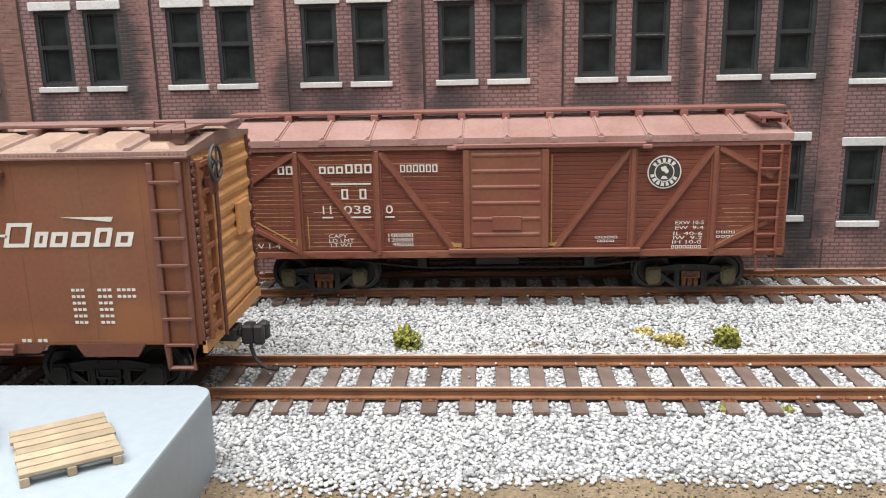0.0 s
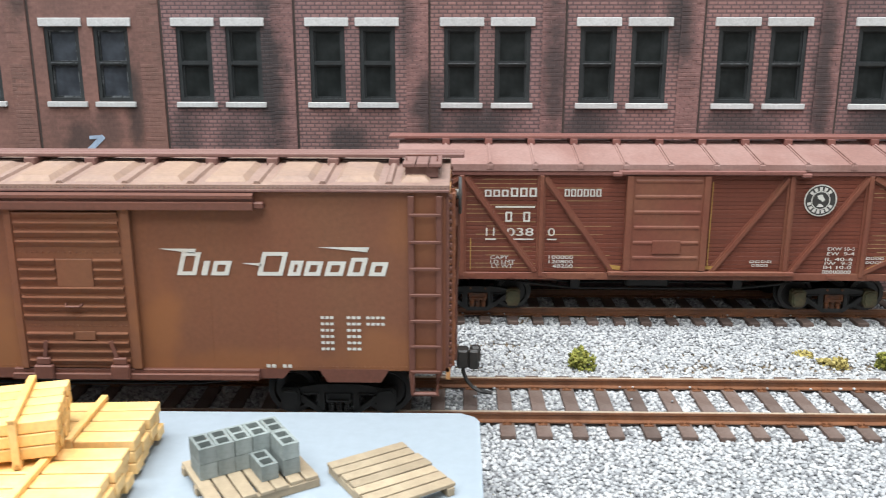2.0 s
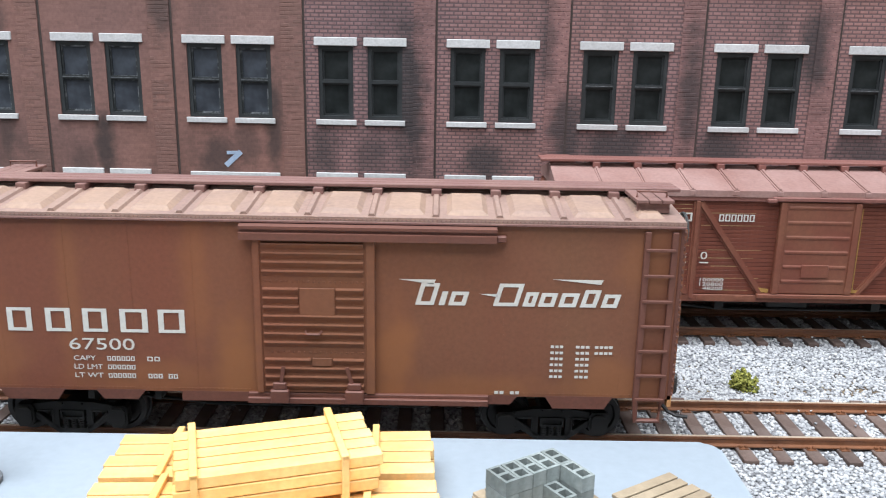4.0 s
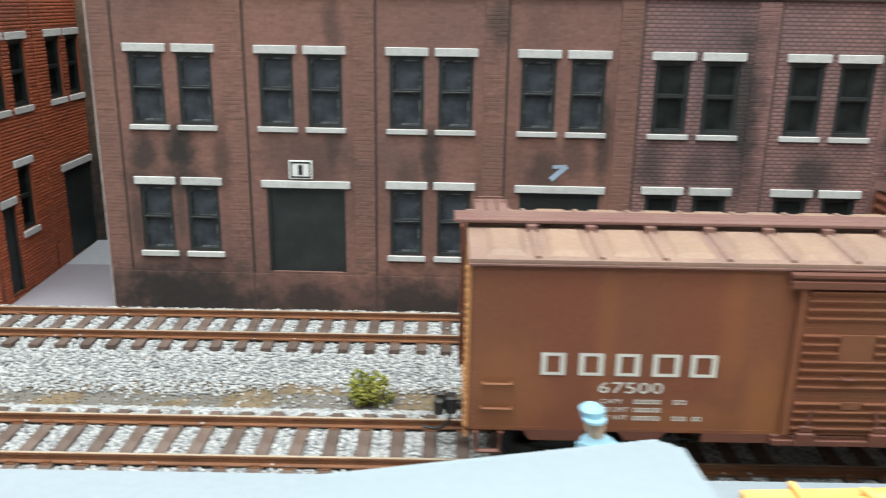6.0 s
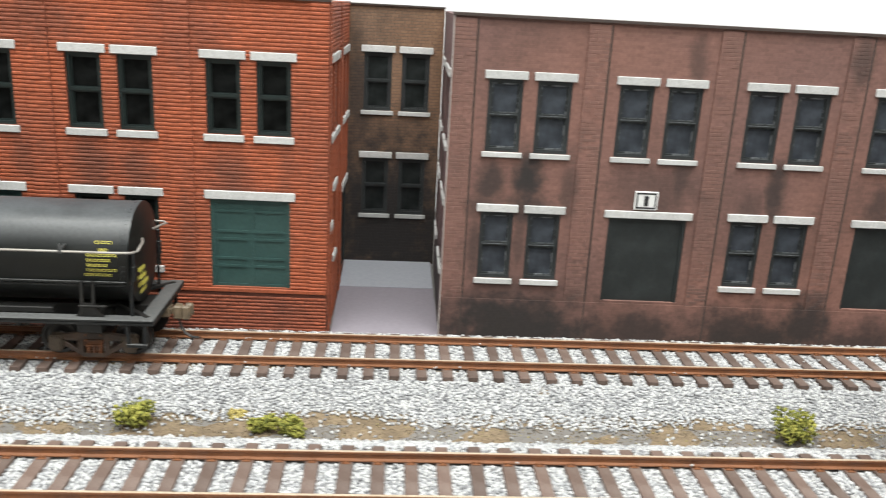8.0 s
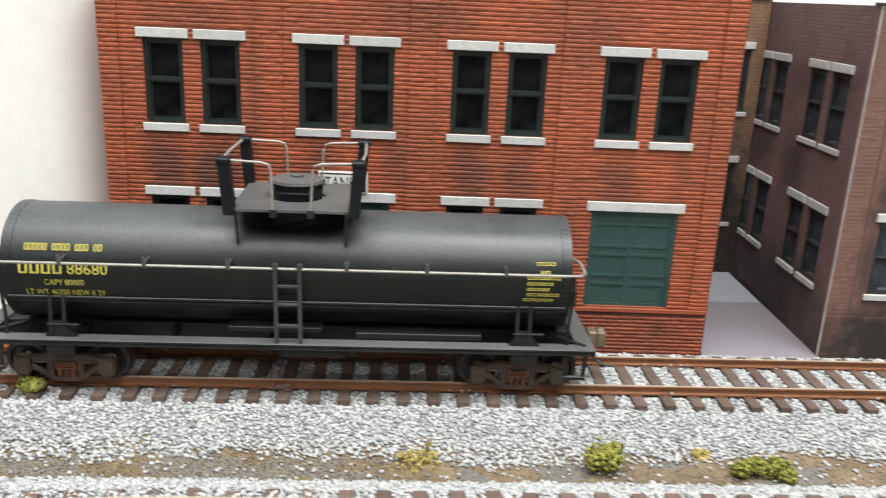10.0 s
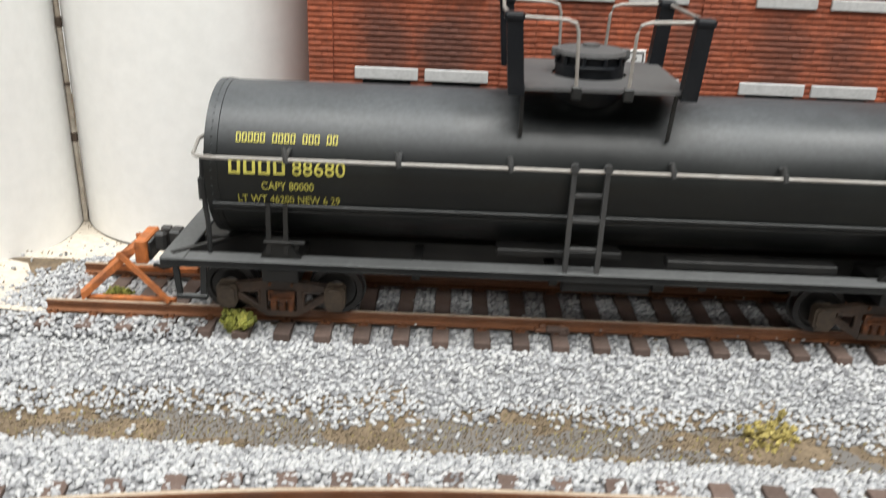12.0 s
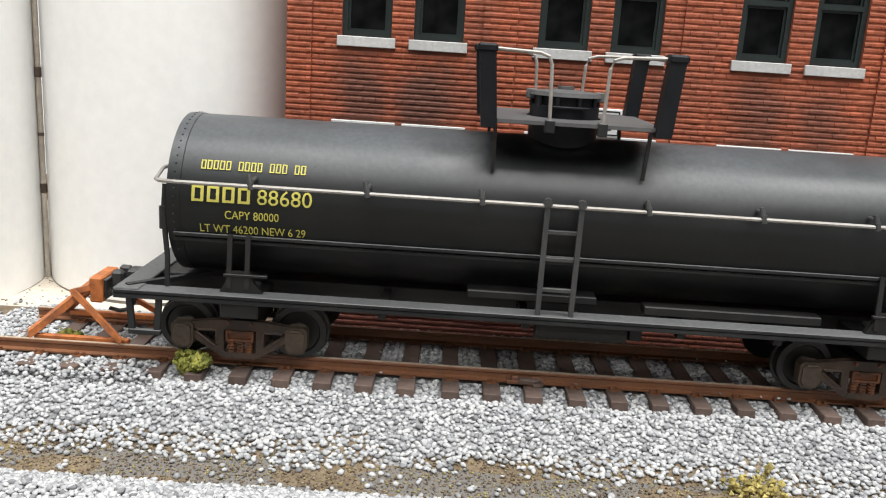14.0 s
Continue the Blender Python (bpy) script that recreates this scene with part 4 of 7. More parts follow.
    lettering("sign_words", "TANKS", 58.8, 68.8, 45.8, 48.9, -1.005, BLACK, top)
    return top


brown_warehouse()
orange_building()


def alley():
    top = thing("alley_annex", (-341.5, 166.5, -3.6), "sooty dark brick annex closing the alley between the buildings", "building", 0)
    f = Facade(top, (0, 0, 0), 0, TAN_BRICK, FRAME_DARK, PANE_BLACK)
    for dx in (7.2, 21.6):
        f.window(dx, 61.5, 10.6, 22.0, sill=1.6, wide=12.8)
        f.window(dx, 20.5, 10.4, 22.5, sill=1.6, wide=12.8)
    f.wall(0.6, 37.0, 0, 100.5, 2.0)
    f.slab("coping", 0.4, 37.2, -0.6, 2.6, 100.5, 101.1, CAP_DARK)
    box_plain("back_wall", top, (0.6, 37, 2.6, 4.0, 0, 100), BLACK)
    bm = BM()
    prism(bm, [(84.5, -5.6), (84.5, -5.0), (166.4, -2.9), (166.4, -5.6)], "x", -340.6, -305.6)
    tagged(part("alley_road", bm, ROAD), "smooth lilac-grey alley paving between two buildings", "road", kind="structure")
    bm = BM()
    prism(bm, [(136.0, -4.4), (136.0, -3.56), (166.0, -2.79), (166.0, -4.4)], "x", -340.4, -305.8)
    tagged(part("alley_apron", bm, ROAD_PALE), "paler paving at the end of the alley", "road", kind="structure")


alley()


def silo(at, r, h, label):
    m = paint("ivory_silo", (0.83, 0.825, 0.81), 0.5, (0.77, 0.755, 0.715), 0.4, 22, 300, streak=True, bumpy=0.04, tone=0.03)
    top = thing("storage_silo", at, label, "silo", group="white silos")
    bm = BM()
    rod(bm, (0, 0, 0), (0, 0, h), r, 96)
    part("shell", bm, m, top, smooth=True)
    bm = BM()
    rod(bm, (0, 0, h), (0, 0, h + 6), r, 96, r2=r * 0.3)
    part("roof", bm, m, top)
    # low ring added as a dark line of contact shade where shell meets ground
    bm = BM()
    rod(bm, (0, 0, -0.5), (0, 0, 0.95), r + 0.12, 96)
    part("foot_seal", bm, paint("dirty_foot_seal", (0.11, 0.10, 0.085), 0.8, (0.3, 0.27, 0.22), 0.8, 120, 900), top, "dark ring that paints the contact shade round the foot")
    return top


silo((-602.5, 101.0, -3.0), 33.2, 190, "tall smooth ivory cylindrical storage silo")
silo((-542.8, 124.9, -3.0), 30.0, 190, "tall smooth ivory cylindrical silo beside the orange factory")


def downpipe(at):
    rust = paint("stained_pipe", (0.50, 0.45, 0.38), 0.7, (0.22, 0.16, 0.11), 0.95, 70, 900, spot_at=0.5)
    top = thing("downpipe", at, "stained cream and brown strip added for the shaded gap between two silos", "pipe")
    # rod added to stand for the shaded, stained gap between the silos
    bm = BM()
    rod(bm, (0, 0, 0), (0, 0, 186), 0.6, 16)
    part("pipe", bm, rust, top, smooth=True)
    scab = paint("brown_scab", (0.10, 0.07, 0.05), 0.8, (0.04, 0.03, 0.025), 0.7, 200, 900)
    rng = random.Random(4)
    z = 4.0
    while z < 116:
        bm = BM()
        t, w = rng.uniform(0.8, 2.8), rng.uniform(0.5, 0.7)
        box(bm, -w, w, -w, w, z, z + t, 0.3)
        part("rust_scab", bm, scab, top, "dark rust stain in the gap between the silos")
        z += t + rng.uniform(3.0, 13.0)


downpipe((-569.8, 110.0, -2.4))
bm = BM()
grid = [[bm.verts.new((x, y, -3.05 + 1.35 * math.exp(-((x + 610) / 55) ** 2) + 2.2 * max(0.0, (88 - y) / 30) + 0.9 * min(1.0, max(0.0, (-562 - x) / 6)) * min(1.0, max(0.0, (96 - y) / 14)) + 0.3 * noise.noise((x * 0.05, y * 0.05, 3)))) for y in np.arange(58, 200, 6.0)] for x in np.arange(-690, -512, 6.0)]
for a, b in zip(grid, grid[1:]):
    for j in range(len(a) - 1):
        bm.faces.new((a[j], b[j], b[j + 1], a[j + 1]))
tagged(part("plaster_ground", bm, paint("bare_plaster", (0.58, 0.52, 0.44), 0.9, (0.47, 0.40, 0.31), 0.5, 40, 700, bumpy=0.2), smooth=True), "bare ivory plaster ground round the silos", "ground", kind="structure")


# ---- rolling stock ----
RG_RUST = [(-13, 17, 5, 11, 0.75), (16.5, 19, 4.5, 12, 0.7), (-62, 20, 9, 12, 0.5), (-30, 15, 14, 4, 0.5), (58, 15, 9, 6, 0.55), (-44, 30, 2.5, 18, 0.35), (-20, 34, 3, 16, 0.4), (30, 14, 18, 3, 0.5), (64, 40, 5, 8, 0.4)]
RG_BODY = paint("weathered_boxcar_brown", (0.162, 0.055, 0.030), 0.62, (0.162, 0.075, 0.038), 0.7, 26, 1200, streak=True, shine=0.35, bumpy=0.06, tone=0.09, spot_at=0.46, marks=RG_RUST, mark_colour=(0.245, 0.098, 0.036))
RG_TRIM = paint("boxcar_red_trim", (0.115, 0.042, 0.028), 0.62, (0.16, 0.06, 0.036), 0.5, 60, 1200, bumpy=0.06)
RG_ROOF = paint("dusty_roof_tan", (0.225, 0.142, 0.116), 0.6, (0.31, 0.205, 0.150), 0.85, 45, 1000, bumpy=0.06)
RG_PANEL = paint("tan_roof_panel", (0.30, 0.196, 0.138), 0.6, (0.225, 0.146, 0.120), 0.8, 70, 1000, bumpy=0.06, spot_at=0.52)
RG_WALK = paint("dusty_red_walk", (0.165, 0.080, 0.068), 0.7, (0.24, 0.145, 0.115), 0.5, 60, 1000, bumpy=0.08)
RG_END_TRIM = paint("rust_red_ladder", (0.20, 0.070, 0.036), 0.65, (0.34, 0.14, 0.055), 0.7, 90, 1100, bumpy=0.08)
RG_END = paint("rusty_orange_end", (0.54, 0.275, 0.105), 0.7, (0.36, 0.145, 0.058), 0.6, 70, 1000, streak=True, bumpy=0.08)
GN_BODY = paint("mineral_red_boards", (0.137, 0.037, 0.021), 0.6, (0.105, 0.036, 0.023), 0.6, 50, 1100, shine=0.35, bumpy=0.08, vary=0.10)
GN_TRIM = paint("mineral_red_steel", (0.152, 0.045, 0.026), 0.58, (0.19, 0.082, 0.042), 0.6, 60, 1100, bumpy=0.06)
GN_RUST = paint("rusty_ochre_streak", (0.34, 0.20, 0.05), 0.8, (0.20, 0.09, 0.03), 0.6, 150, 1100)
GN_WORN = paint("worn_board_edge", (0.36, 0.25, 0.12), 0.75, (0.17, 0.075, 0.045), 0.9, 240, 1100, spot_at=0.47)
GN_ROOF = paint("dusty_red_roof", (0.245, 0.135, 0.115), 0.55, (0.36, 0.24, 0.215), 0.7, 50, 1100, bumpy=0.06)
GN_WALK = paint("dull_red_walk", (0.175, 0.066, 0.052), 0.6, (0.25, 0.115, 0.095), 0.5, 50, 1100, bumpy=0.06)


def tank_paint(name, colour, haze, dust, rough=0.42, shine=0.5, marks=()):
    """Satin black paint with streaks of grime; upward faces are paled by settled dust and a painted-in sheen."""
    m, nodes, links, bsdf = mat_new(name)
    co = nodes.new("ShaderNodeTexCoord").outputs["Object"]
    mp = nodes.new("ShaderNodeMapping")
    mp.inputs["Scale"].default_value = (1, 1, 0.2)
    links.new(co, mp.inputs["Vector"])
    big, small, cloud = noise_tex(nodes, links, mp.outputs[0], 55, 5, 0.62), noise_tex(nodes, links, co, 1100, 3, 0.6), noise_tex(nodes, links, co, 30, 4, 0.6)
    r = ramp(nodes, [(0.42, (0, 0, 0)), (0.72, (0.85,) * 3)])
    links.new(big.outputs[0], r.inputs[0])
    col = mix_col(nodes, links, r.outputs[0], colour, haze)
    # paler where the normal points up: dust plus top sheen, both in the colour
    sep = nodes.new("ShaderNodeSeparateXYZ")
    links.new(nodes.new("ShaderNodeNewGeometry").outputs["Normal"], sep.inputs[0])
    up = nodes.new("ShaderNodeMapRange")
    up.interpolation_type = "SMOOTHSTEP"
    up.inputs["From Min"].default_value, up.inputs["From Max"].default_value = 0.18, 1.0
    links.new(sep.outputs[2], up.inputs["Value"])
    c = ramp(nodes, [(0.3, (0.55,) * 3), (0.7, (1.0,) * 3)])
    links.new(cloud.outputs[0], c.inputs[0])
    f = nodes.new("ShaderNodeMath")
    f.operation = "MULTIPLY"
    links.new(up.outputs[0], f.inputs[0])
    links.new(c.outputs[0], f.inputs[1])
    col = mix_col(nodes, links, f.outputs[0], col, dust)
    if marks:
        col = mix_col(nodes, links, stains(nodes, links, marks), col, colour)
    g = ramp(nodes, [(0.3, (0.82,) * 3), (0.7, (1.18,) * 3)])
    links.new(small.outputs[0], g.inputs[0])
    links.new(mix_col(nodes, links, 1.0, col, g.outputs[0], "MULTIPLY"), bsdf.inputs["Base Color"])
    rr = ramp(nodes, [(0.35, (rough - 0.05,) * 3), (0.7, (rough + 0.12,) * 3)])
    links.new(cloud.outputs[0], rr.inputs[0])
    links.new(rr.outputs[0], bsdf.inputs["Roughness"])
    bsdf.inputs["Specular IOR Level"].default_value = shine
    bump(nodes, links, bsdf, small.outputs[0], 0.05, 0.00015)
    return m


# first mark: black overspray with the dome platform's shade painted in
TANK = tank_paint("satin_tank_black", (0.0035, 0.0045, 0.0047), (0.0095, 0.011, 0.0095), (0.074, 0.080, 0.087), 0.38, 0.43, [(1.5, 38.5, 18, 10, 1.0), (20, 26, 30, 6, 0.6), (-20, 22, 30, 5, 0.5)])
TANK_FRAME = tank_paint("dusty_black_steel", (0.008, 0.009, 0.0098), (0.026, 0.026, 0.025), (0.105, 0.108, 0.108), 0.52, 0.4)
POST_BLACK = paint("blue_black_post", (0.006, 0.0072, 0.0095), 0.5, (0.022, 0.023, 0.025), 0.5, 90, 1100, bumpy=0.1, shine=0.2)
WALKWAY = paint("grey_black_platform", (0.036, 0.037, 0.038), 0.6, (0.075, 0.072, 0.068), 0.5, 90, 1100, bumpy=0.1)
PLATFORM = paint("dusty_grey_platform", (0.072, 0.072, 0.074), 0.6, (0.13, 0.128, 0.122), 0.6, 60, 1100, bumpy=0.1)
HANDRAIL = paint("bare_steel_wire", (0.33, 0.315, 0.295), 0.5, (0.22, 0.18, 0.145), 0.5, 130, 1100, metal=0.35, bumpy=0.03)
TRUCK_BLACK = paint("truck_black", (0.004, 0.004, 0.004), 0.6, (0.020, 0.018, 0.015), 0.5, 150, 1100)
TRUCK_RUST = paint("rusty_truck", (0.055, 0.025, 0.014), 0.65, (0.23, 0.072, 0.018), 0.9, 260, 1100, bumpy=0.25, tone=0.3, spot_at=0.46)
TRUCK_BROWN = paint("grimy_brown_truck", (0.032, 0.020, 0.014), 0.55, (0.085, 0.046, 0.026), 0.8, 220, 1100, bumpy=0.2, tone=0.25)
JOURNAL = paint("dusty_journal", (0.066, 0.046, 0.030), 0.7, (0.032, 0.023, 0.017), 0.7, 240, 1100, bumpy=0.25, tone=0.25)
MOSSY = paint("mossy_grime", (0.075, 0.072, 0.035), 0.75, (0.10, 0.045, 0.02), 0.7, 300, 1100, bumpy=0.25, tone=0.25)
WHEEL = paint("dark_wheel", (0.010, 0.010, 0.010), 0.35, (0.035, 0.028, 0.024), 0.5, 150, 1100, metal=0.2)
COUPLER = paint("black_coupler", (0.022, 0.022, 0.022), 0.5, (0.07, 0.055, 0.045), 0.4, 150, 1100)
COUPLER_WORN = paint("worn_coupler", (0.095, 0.072, 0.048), 0.55, (0.26, 0.19, 0.12), 0.6, 150, 1100)
WHITE_INK = paint("white_ink", (0.56, 0.55, 0.51), 0.6, (0.42, 0.36, 0.30), 0.3, 200, 1400, bumpy=0.0, tone=0.06)
YELLOW_INK = paint("yellow_ink", (0.52, 0.47, 0.09), 0.6, (0.34, 0.30, 0.07), 0.3, 200, 1400, bumpy=0.0, tone=0.06)


def truck(car, x, body, iron, base=10.0):
    """A two-axle truck under a car: bolster, two cast side frames, four wheels."""
    bm = BM()
    box(bm, -2.2, 2.2, -11, 11, 3.8, 6.6, 0.2)
    rod(bm, (0, 0, 6.6), (0, 0, 9.4), 3.2, 12)
    tr = part("truck", bm, iron, car, "cast four-wheel truck", at=(x, 0, 0))
    bm = BM()
    b = base
    prism(bm, [(-b + 1.2, 5.2), (b - 1.2, 5.2), (b - 1.2, 6.3), (3.6, 7.0), (-3.6, 7.0), (-b + 1.2, 6.3)], "y", -0.7, 0.6)
    prism(bm, [(-2.9, 0.1), (2.9, 0.1), (2.5, 1.2), (-2.5, 1.2)], "y", -0.8, 0.6)
    for s in (-1, 1):
        prism(bm, [(s * (b - 1.3), 5.2), (s * (b - 1.3), 3.7), (s * 2.9, 0.1), (s * 2.5, 1.2)], "y", -0.7, 0.6)
        prism(bm, [(s * 2.8, 1.0), (s * 3.9, 1.7), (s * 3.9, 5.3), (s * 2.8, 5.3)], "y", -0.7, 0.6)
        wire(bm, [(s * 4.0, -0.72, 5.1), (s * (b - 2.4), -0.72, 5.05), (s * (b - 2.2), -0.72, 4.6), (s * 4.6, -0.72, 2.3), (s * 4.0, -0.72, 2.6), (s * 4.0, -0.72, 5.1)], 0.26, 6)
        outline = lambda k: [(s * b + k * x, 3.95 + k * (z - 3.95)) for x, z in ((-1.9, 5.9), (-1.3, 6.5), (1.3, 6.5), (1.9, 5.9), (1.9, 2.9), (1.2, 1.7), (-1.2, 1.7), (-1.9, 2.9))]
        prism(bm, outline(1.0), "y", -1.3, 0.8, mat=2)
        prism(bm, outline(0.78), "y", -1.65, -1.3, mat=2)
        rod(bm, (s * b - 0.9, -1.6, 5.9), (s * b + 0.9, -1.6, 5.9), 0.3, 6, mat=2)
        rod(bm, (s * 2.0, -0.75, 6.5), (s * 2.0, -1.05, 6.5), 0.32, 6, mat=1)
    box(bm, -2.35, 2.35, -0.55, 0.5, 3.5, 5.1, 0.12, mat=1)
    for x0, x1, z0, z1 in ((-2.4, 2.4, 4.8, 5.2), (-2.4, 2.4, 3.3, 3.7), (-2.4, -2.0, 3.7, 4.8), (2.0, 2.4, 3.7, 4.8)):
        box(bm, x0, x1, -1.0, -0.5, z0, z1, mat=1)
    for k in (-1.55, 0, 1.55):
        for z in (1.2, 1.72, 2.24, 2.76):
            rod(bm, (k, -0.15, z), (k, -0.15, z + 0.4), 0.68, 8, mat=1)
    side = part("sideframe", bm, body, tr, "cast side frame with journal boxes and springs", at=(0, -11.3, 0))
    again(side, tr, (0, 11.3, 0), (0, 0, 180))
    bm = BM()
    rings = [(4.85, 0.9), (5.25, 0.9), (5.25, 0.35), (4.85, 0.3), (4.8, -1.5), (3.8, -1.6), (3.5, -1.1), (1.6, -1.0), (1.2, -1.7), (0.5, -1.9)]
    seg = 28
    loops = [[bm.verts.new((r * math.cos(k * math.tau / seg), y, r * math.sin(k * math.tau / seg))) for k in range(seg)] for r, y in rings]
    for a, b in zip(loops, loops[1:]):
        for k in range(seg):
            bm.faces.new((a[k], a[(k + 1) % seg], b[(k + 1) % seg], b[k]))
    bm.faces.new(loops[0])
    bm.faces.new(loops[-1])
    rod(bm, (0, 0.9, 0), (0, 8.2, 0), 0.7, 10)
    first = None
    for ax in (-base, base):
        for s in (-1, 1):
            at, rot = (ax, s * 8.3, 4.85), (0, 0, 0 if s < 0 else 180)
            first = again(first, tr, at, rot) if first else part("wheel", bm, WHEEL, tr, "dark steel wheel", True, at, rot)
    return tr


def coupler(car, x, z, way, hose=True, iron=None):
    """A knuckle coupler with its draft box and the curved trip pin below."""
    s = way
    bm = BM()
    box(bm, -5.5, 0.0, -2.3, 2.3, -1.3, 1.3, 0.2)
    box(bm, 0.0, 1.6, -0.9, 0.9, -0.8, 0.8, 0.15)
    box(bm, 0.9, 3.4, -2.2, 1.1, -2.0, 2.0, 0.4)
    box(bm, 3.2, 5.6, -2.4, -1.0, -2.1, 2.1, 0.45)
    box(bm, 3.6, 5.9, 0.2, 2.1, -1.9, 1.9, 0.5)
    ob = part("coupler", bm, iron or COUPLER, car, "worn grey-brown knuckle coupler" if iron else "black knuckle coupler", at=(x, 0, z), rot=(0, 0, 0 if s > 0 else 180))
    if hose:
        bm = BM()
        pts = [(2.2, -0.3, -1.8), (2.3, -0.4, -3.4), (2.9, -0.8, -5.0), (4.2, -1.4, -6.4), (6.0, -2.1, -7.1), (8.2, -2.9, -7.0)]
        wire(bm, pts, 0.42, 7)
        part("trip_pin", bm, COUPLER, ob, "curved steel trip pin")
    return ob


def ladder(car, x0, x1, z0, z1, rungs, y, material, angle=0, at=None, label="", stile=0.7):
    bm = BM()
    box(bm, 0, stile, -0.9, 0, 0, z1 - z0, 0.1)
    box(bm, x1 - x0 - stile, x1 - x0, -0.9, 0, 0, z1 - z0, 0.1)
    for z in rungs:
        box(bm, 0.3, x1 - x0 - 0.3, -1.15, -0.6, z - z0 - 0.28, z - z0 + 0.28, 0.08)
    return part("ladder", bm, material, car, label, at=at or (x0, y, z0), rot=(0, 0, angle))


def brake_wheel(car, x, y, z, material, way):
    bm = BM()
    n = 24
    wire(bm, [(0, 3.2 * math.cos(k * math.tau / n), 3.2 * math.sin(k * math.tau / n)) for k in range(n + 1)], 0.32)
    for k in range(5):
        a = k * math.tau / 5
        rod(bm, (0, 0, 0), (0, 3.1 * math.cos(a), 3.1 * math.sin(a)), 0.22, 6)
    rod(bm, (-1.6 * way, 0, 0), (0.35 * way, 0, 0), 0.6, 8)
    return part("brake_wheel", bm, material, car, "spoked brake wheel", at=(x, y, z))


def rivets(bm, pts, r=0.17, out=(0, -1, 0)):
    o = Vector(out)
    for p in pts:
        p = Vector(p)
        rod(bm, p - 0.05 * o, p + 0.12 * o, r, 5, r2=r * 0.5)


def boxcar_rio():
    car = thing("boxcar", (-121.8, 0, RAIL_Z), "weathered brown steel boxcar with white slanted lettering on the near track", "boxcar", group="boxcars")
    h, w, z0, z1 = 69.7, 18.2, 12.3, 46.6
    bm = BM()
    box(bm, -h, h, -w, w, z0, z1, 0.2)
    body = part("body", bm, RG_BODY, car)
    for x in (-h + 12, -h + 25, -h + 37, -h + 48.5, 26, 38, 50, 60.5):
        bm = BM()
        box(bm, x - 0.5, x + 0.5, -w - 0.04, -w + 0.1, z0 + 0.5, z1 - 0.6)
        part("seam_strip", bm, RG_BODY, body)
    bm = BM()
    pts = [(x, -w - 0.02, z0 + 0.9) for x in np.arange(-h + 1, h - 1, 0.85) if not -10.5 < x < 35] + [(x, -w - 0.02, z1 - 0.5) for x in np.arange(-h + 1, h - 1, 0.85)]
    pts += [(s * h - s * 0.8, -w - 0.02, z) for s in (-1, 1) for z in np.arange(z0 + 1, z1 - 1, 0.95)]
    rivets(bm, pts)
    part("rivets", bm, RG_BODY, body)["kind"] = "stuff"
    # lower side sill with its tabs
    tabs = [(-57.5, -48.0, 1.9), (-39.0, -32.5, 1.6), (33.5, 39.2, 1.5), (47.5, 57.5, 2.2)]
    for a, b, d in tabs:
        for ya, yb in ((-w - 0.06, -w + 0.6), (w - 0.6, w + 0.06)):
            bm = BM()
            prism(bm, [(a - 1.6, z0 + 0.4), (b + 1.6, z0 + 0.4), (b, z0 - d), (a, z0 - d)], "y", ya, yb)
            part("sill_tab", bm, RG_TRIM, body)
    bm = BM()
    box(bm, -24, 35, -w - 0.05, -w + 0.6, z0 - 1.7, z0 + 0.3)
    part("side_sill", bm, RG_TRIM, car)
    bm = BM()
    box(bm, -h + 2, h - 2, -4.0, 4.0, 9.4, z0 + 0.2)
    under = part("centre_sill", bm, TRUCK_BLACK, car, "dark underframe sill")
    for x in np.arange(-55, 56, 13.0):
        bm = BM()
        box(bm, x - 0.6, x + 0.6, -w + 1, w - 1, 10.2, z0 + 0.1)
        part("cross_member", bm, TRUCK_BLACK, under)
    bm = BM()
    box(bm, -12, 2, -11, -6, 6.8, 10.4, 0.5)
    part("air_tank", bm, TRUCK_BLACK, under)
    bm = BM()
    rod(bm, (12, -8.5, 8.6), (22, -8.5, 8.6), 2.2, 12)
    part("brake_cylinder", bm, TRUCK_BLACK, under)
    bm = BM()
    wire(bm, [(-40, -9.5, 8.2), (-20, -9.5, 6.0), (20, -9.5, 6.0), (40, -9.5, 8.2)], 0.35)
    part("brake_rod", bm, TRUCK_BLACK, under)
    # door: pressed ribs between two riveted bands, in its tracks
    bm = BM()
    dx0, dx1, dz0, dz1 = -9.2, 13.3, 13.0, 43.4
    box(bm, dx0, dx1, -w - 0.9, -w - 0.2, dz0, dz1, 0.12)
    door = part("door", bm, RG_BODY, car, "closed ribbed sliding door")
    for name, b in (("door_post", (dx0, dx0 + 1.3, -w - 1.25, -w - 0.9, dz0, dz1)), ("door_post", (dx1 - 1.6, dx1, -w - 1.25, -w - 0.9, dz0, dz1)), ("placard_board", (dx0 + 8.5, dx0 + 15.1, -w - 1.3, -w - 0.9, 28.3, 34.0)), ("routing_board", (dx0 + 10.6, dx0 + 14.4, -w - 1.3, -w - 0.9, 18.6, 20.2))):
        bm = BM()
        box(bm, *b, 0.06)
        part(name, bm, RG_BODY, door)
    for k in range(17):
        zz = dz0 + 1.3 + k * 1.74
        if k in (4, 12):
            bm = BM()
            rivets(bm, [(x, -w - 0.9, zz) for x in np.arange(dx0 + 2.2, dx1 - 2.2, 1.0)], 0.3)
            part("rivets", bm, RG_BODY, door)["kind"] = "stuff"
            continue
        spans = [(dx0 + 1.7, dx1 - 2.1)]
        if k in (9, 10, 11):
            spans = [(dx0 + 1.7, dx0 + 8.3), (dx0 + 15.3, dx1 - 2.1)]
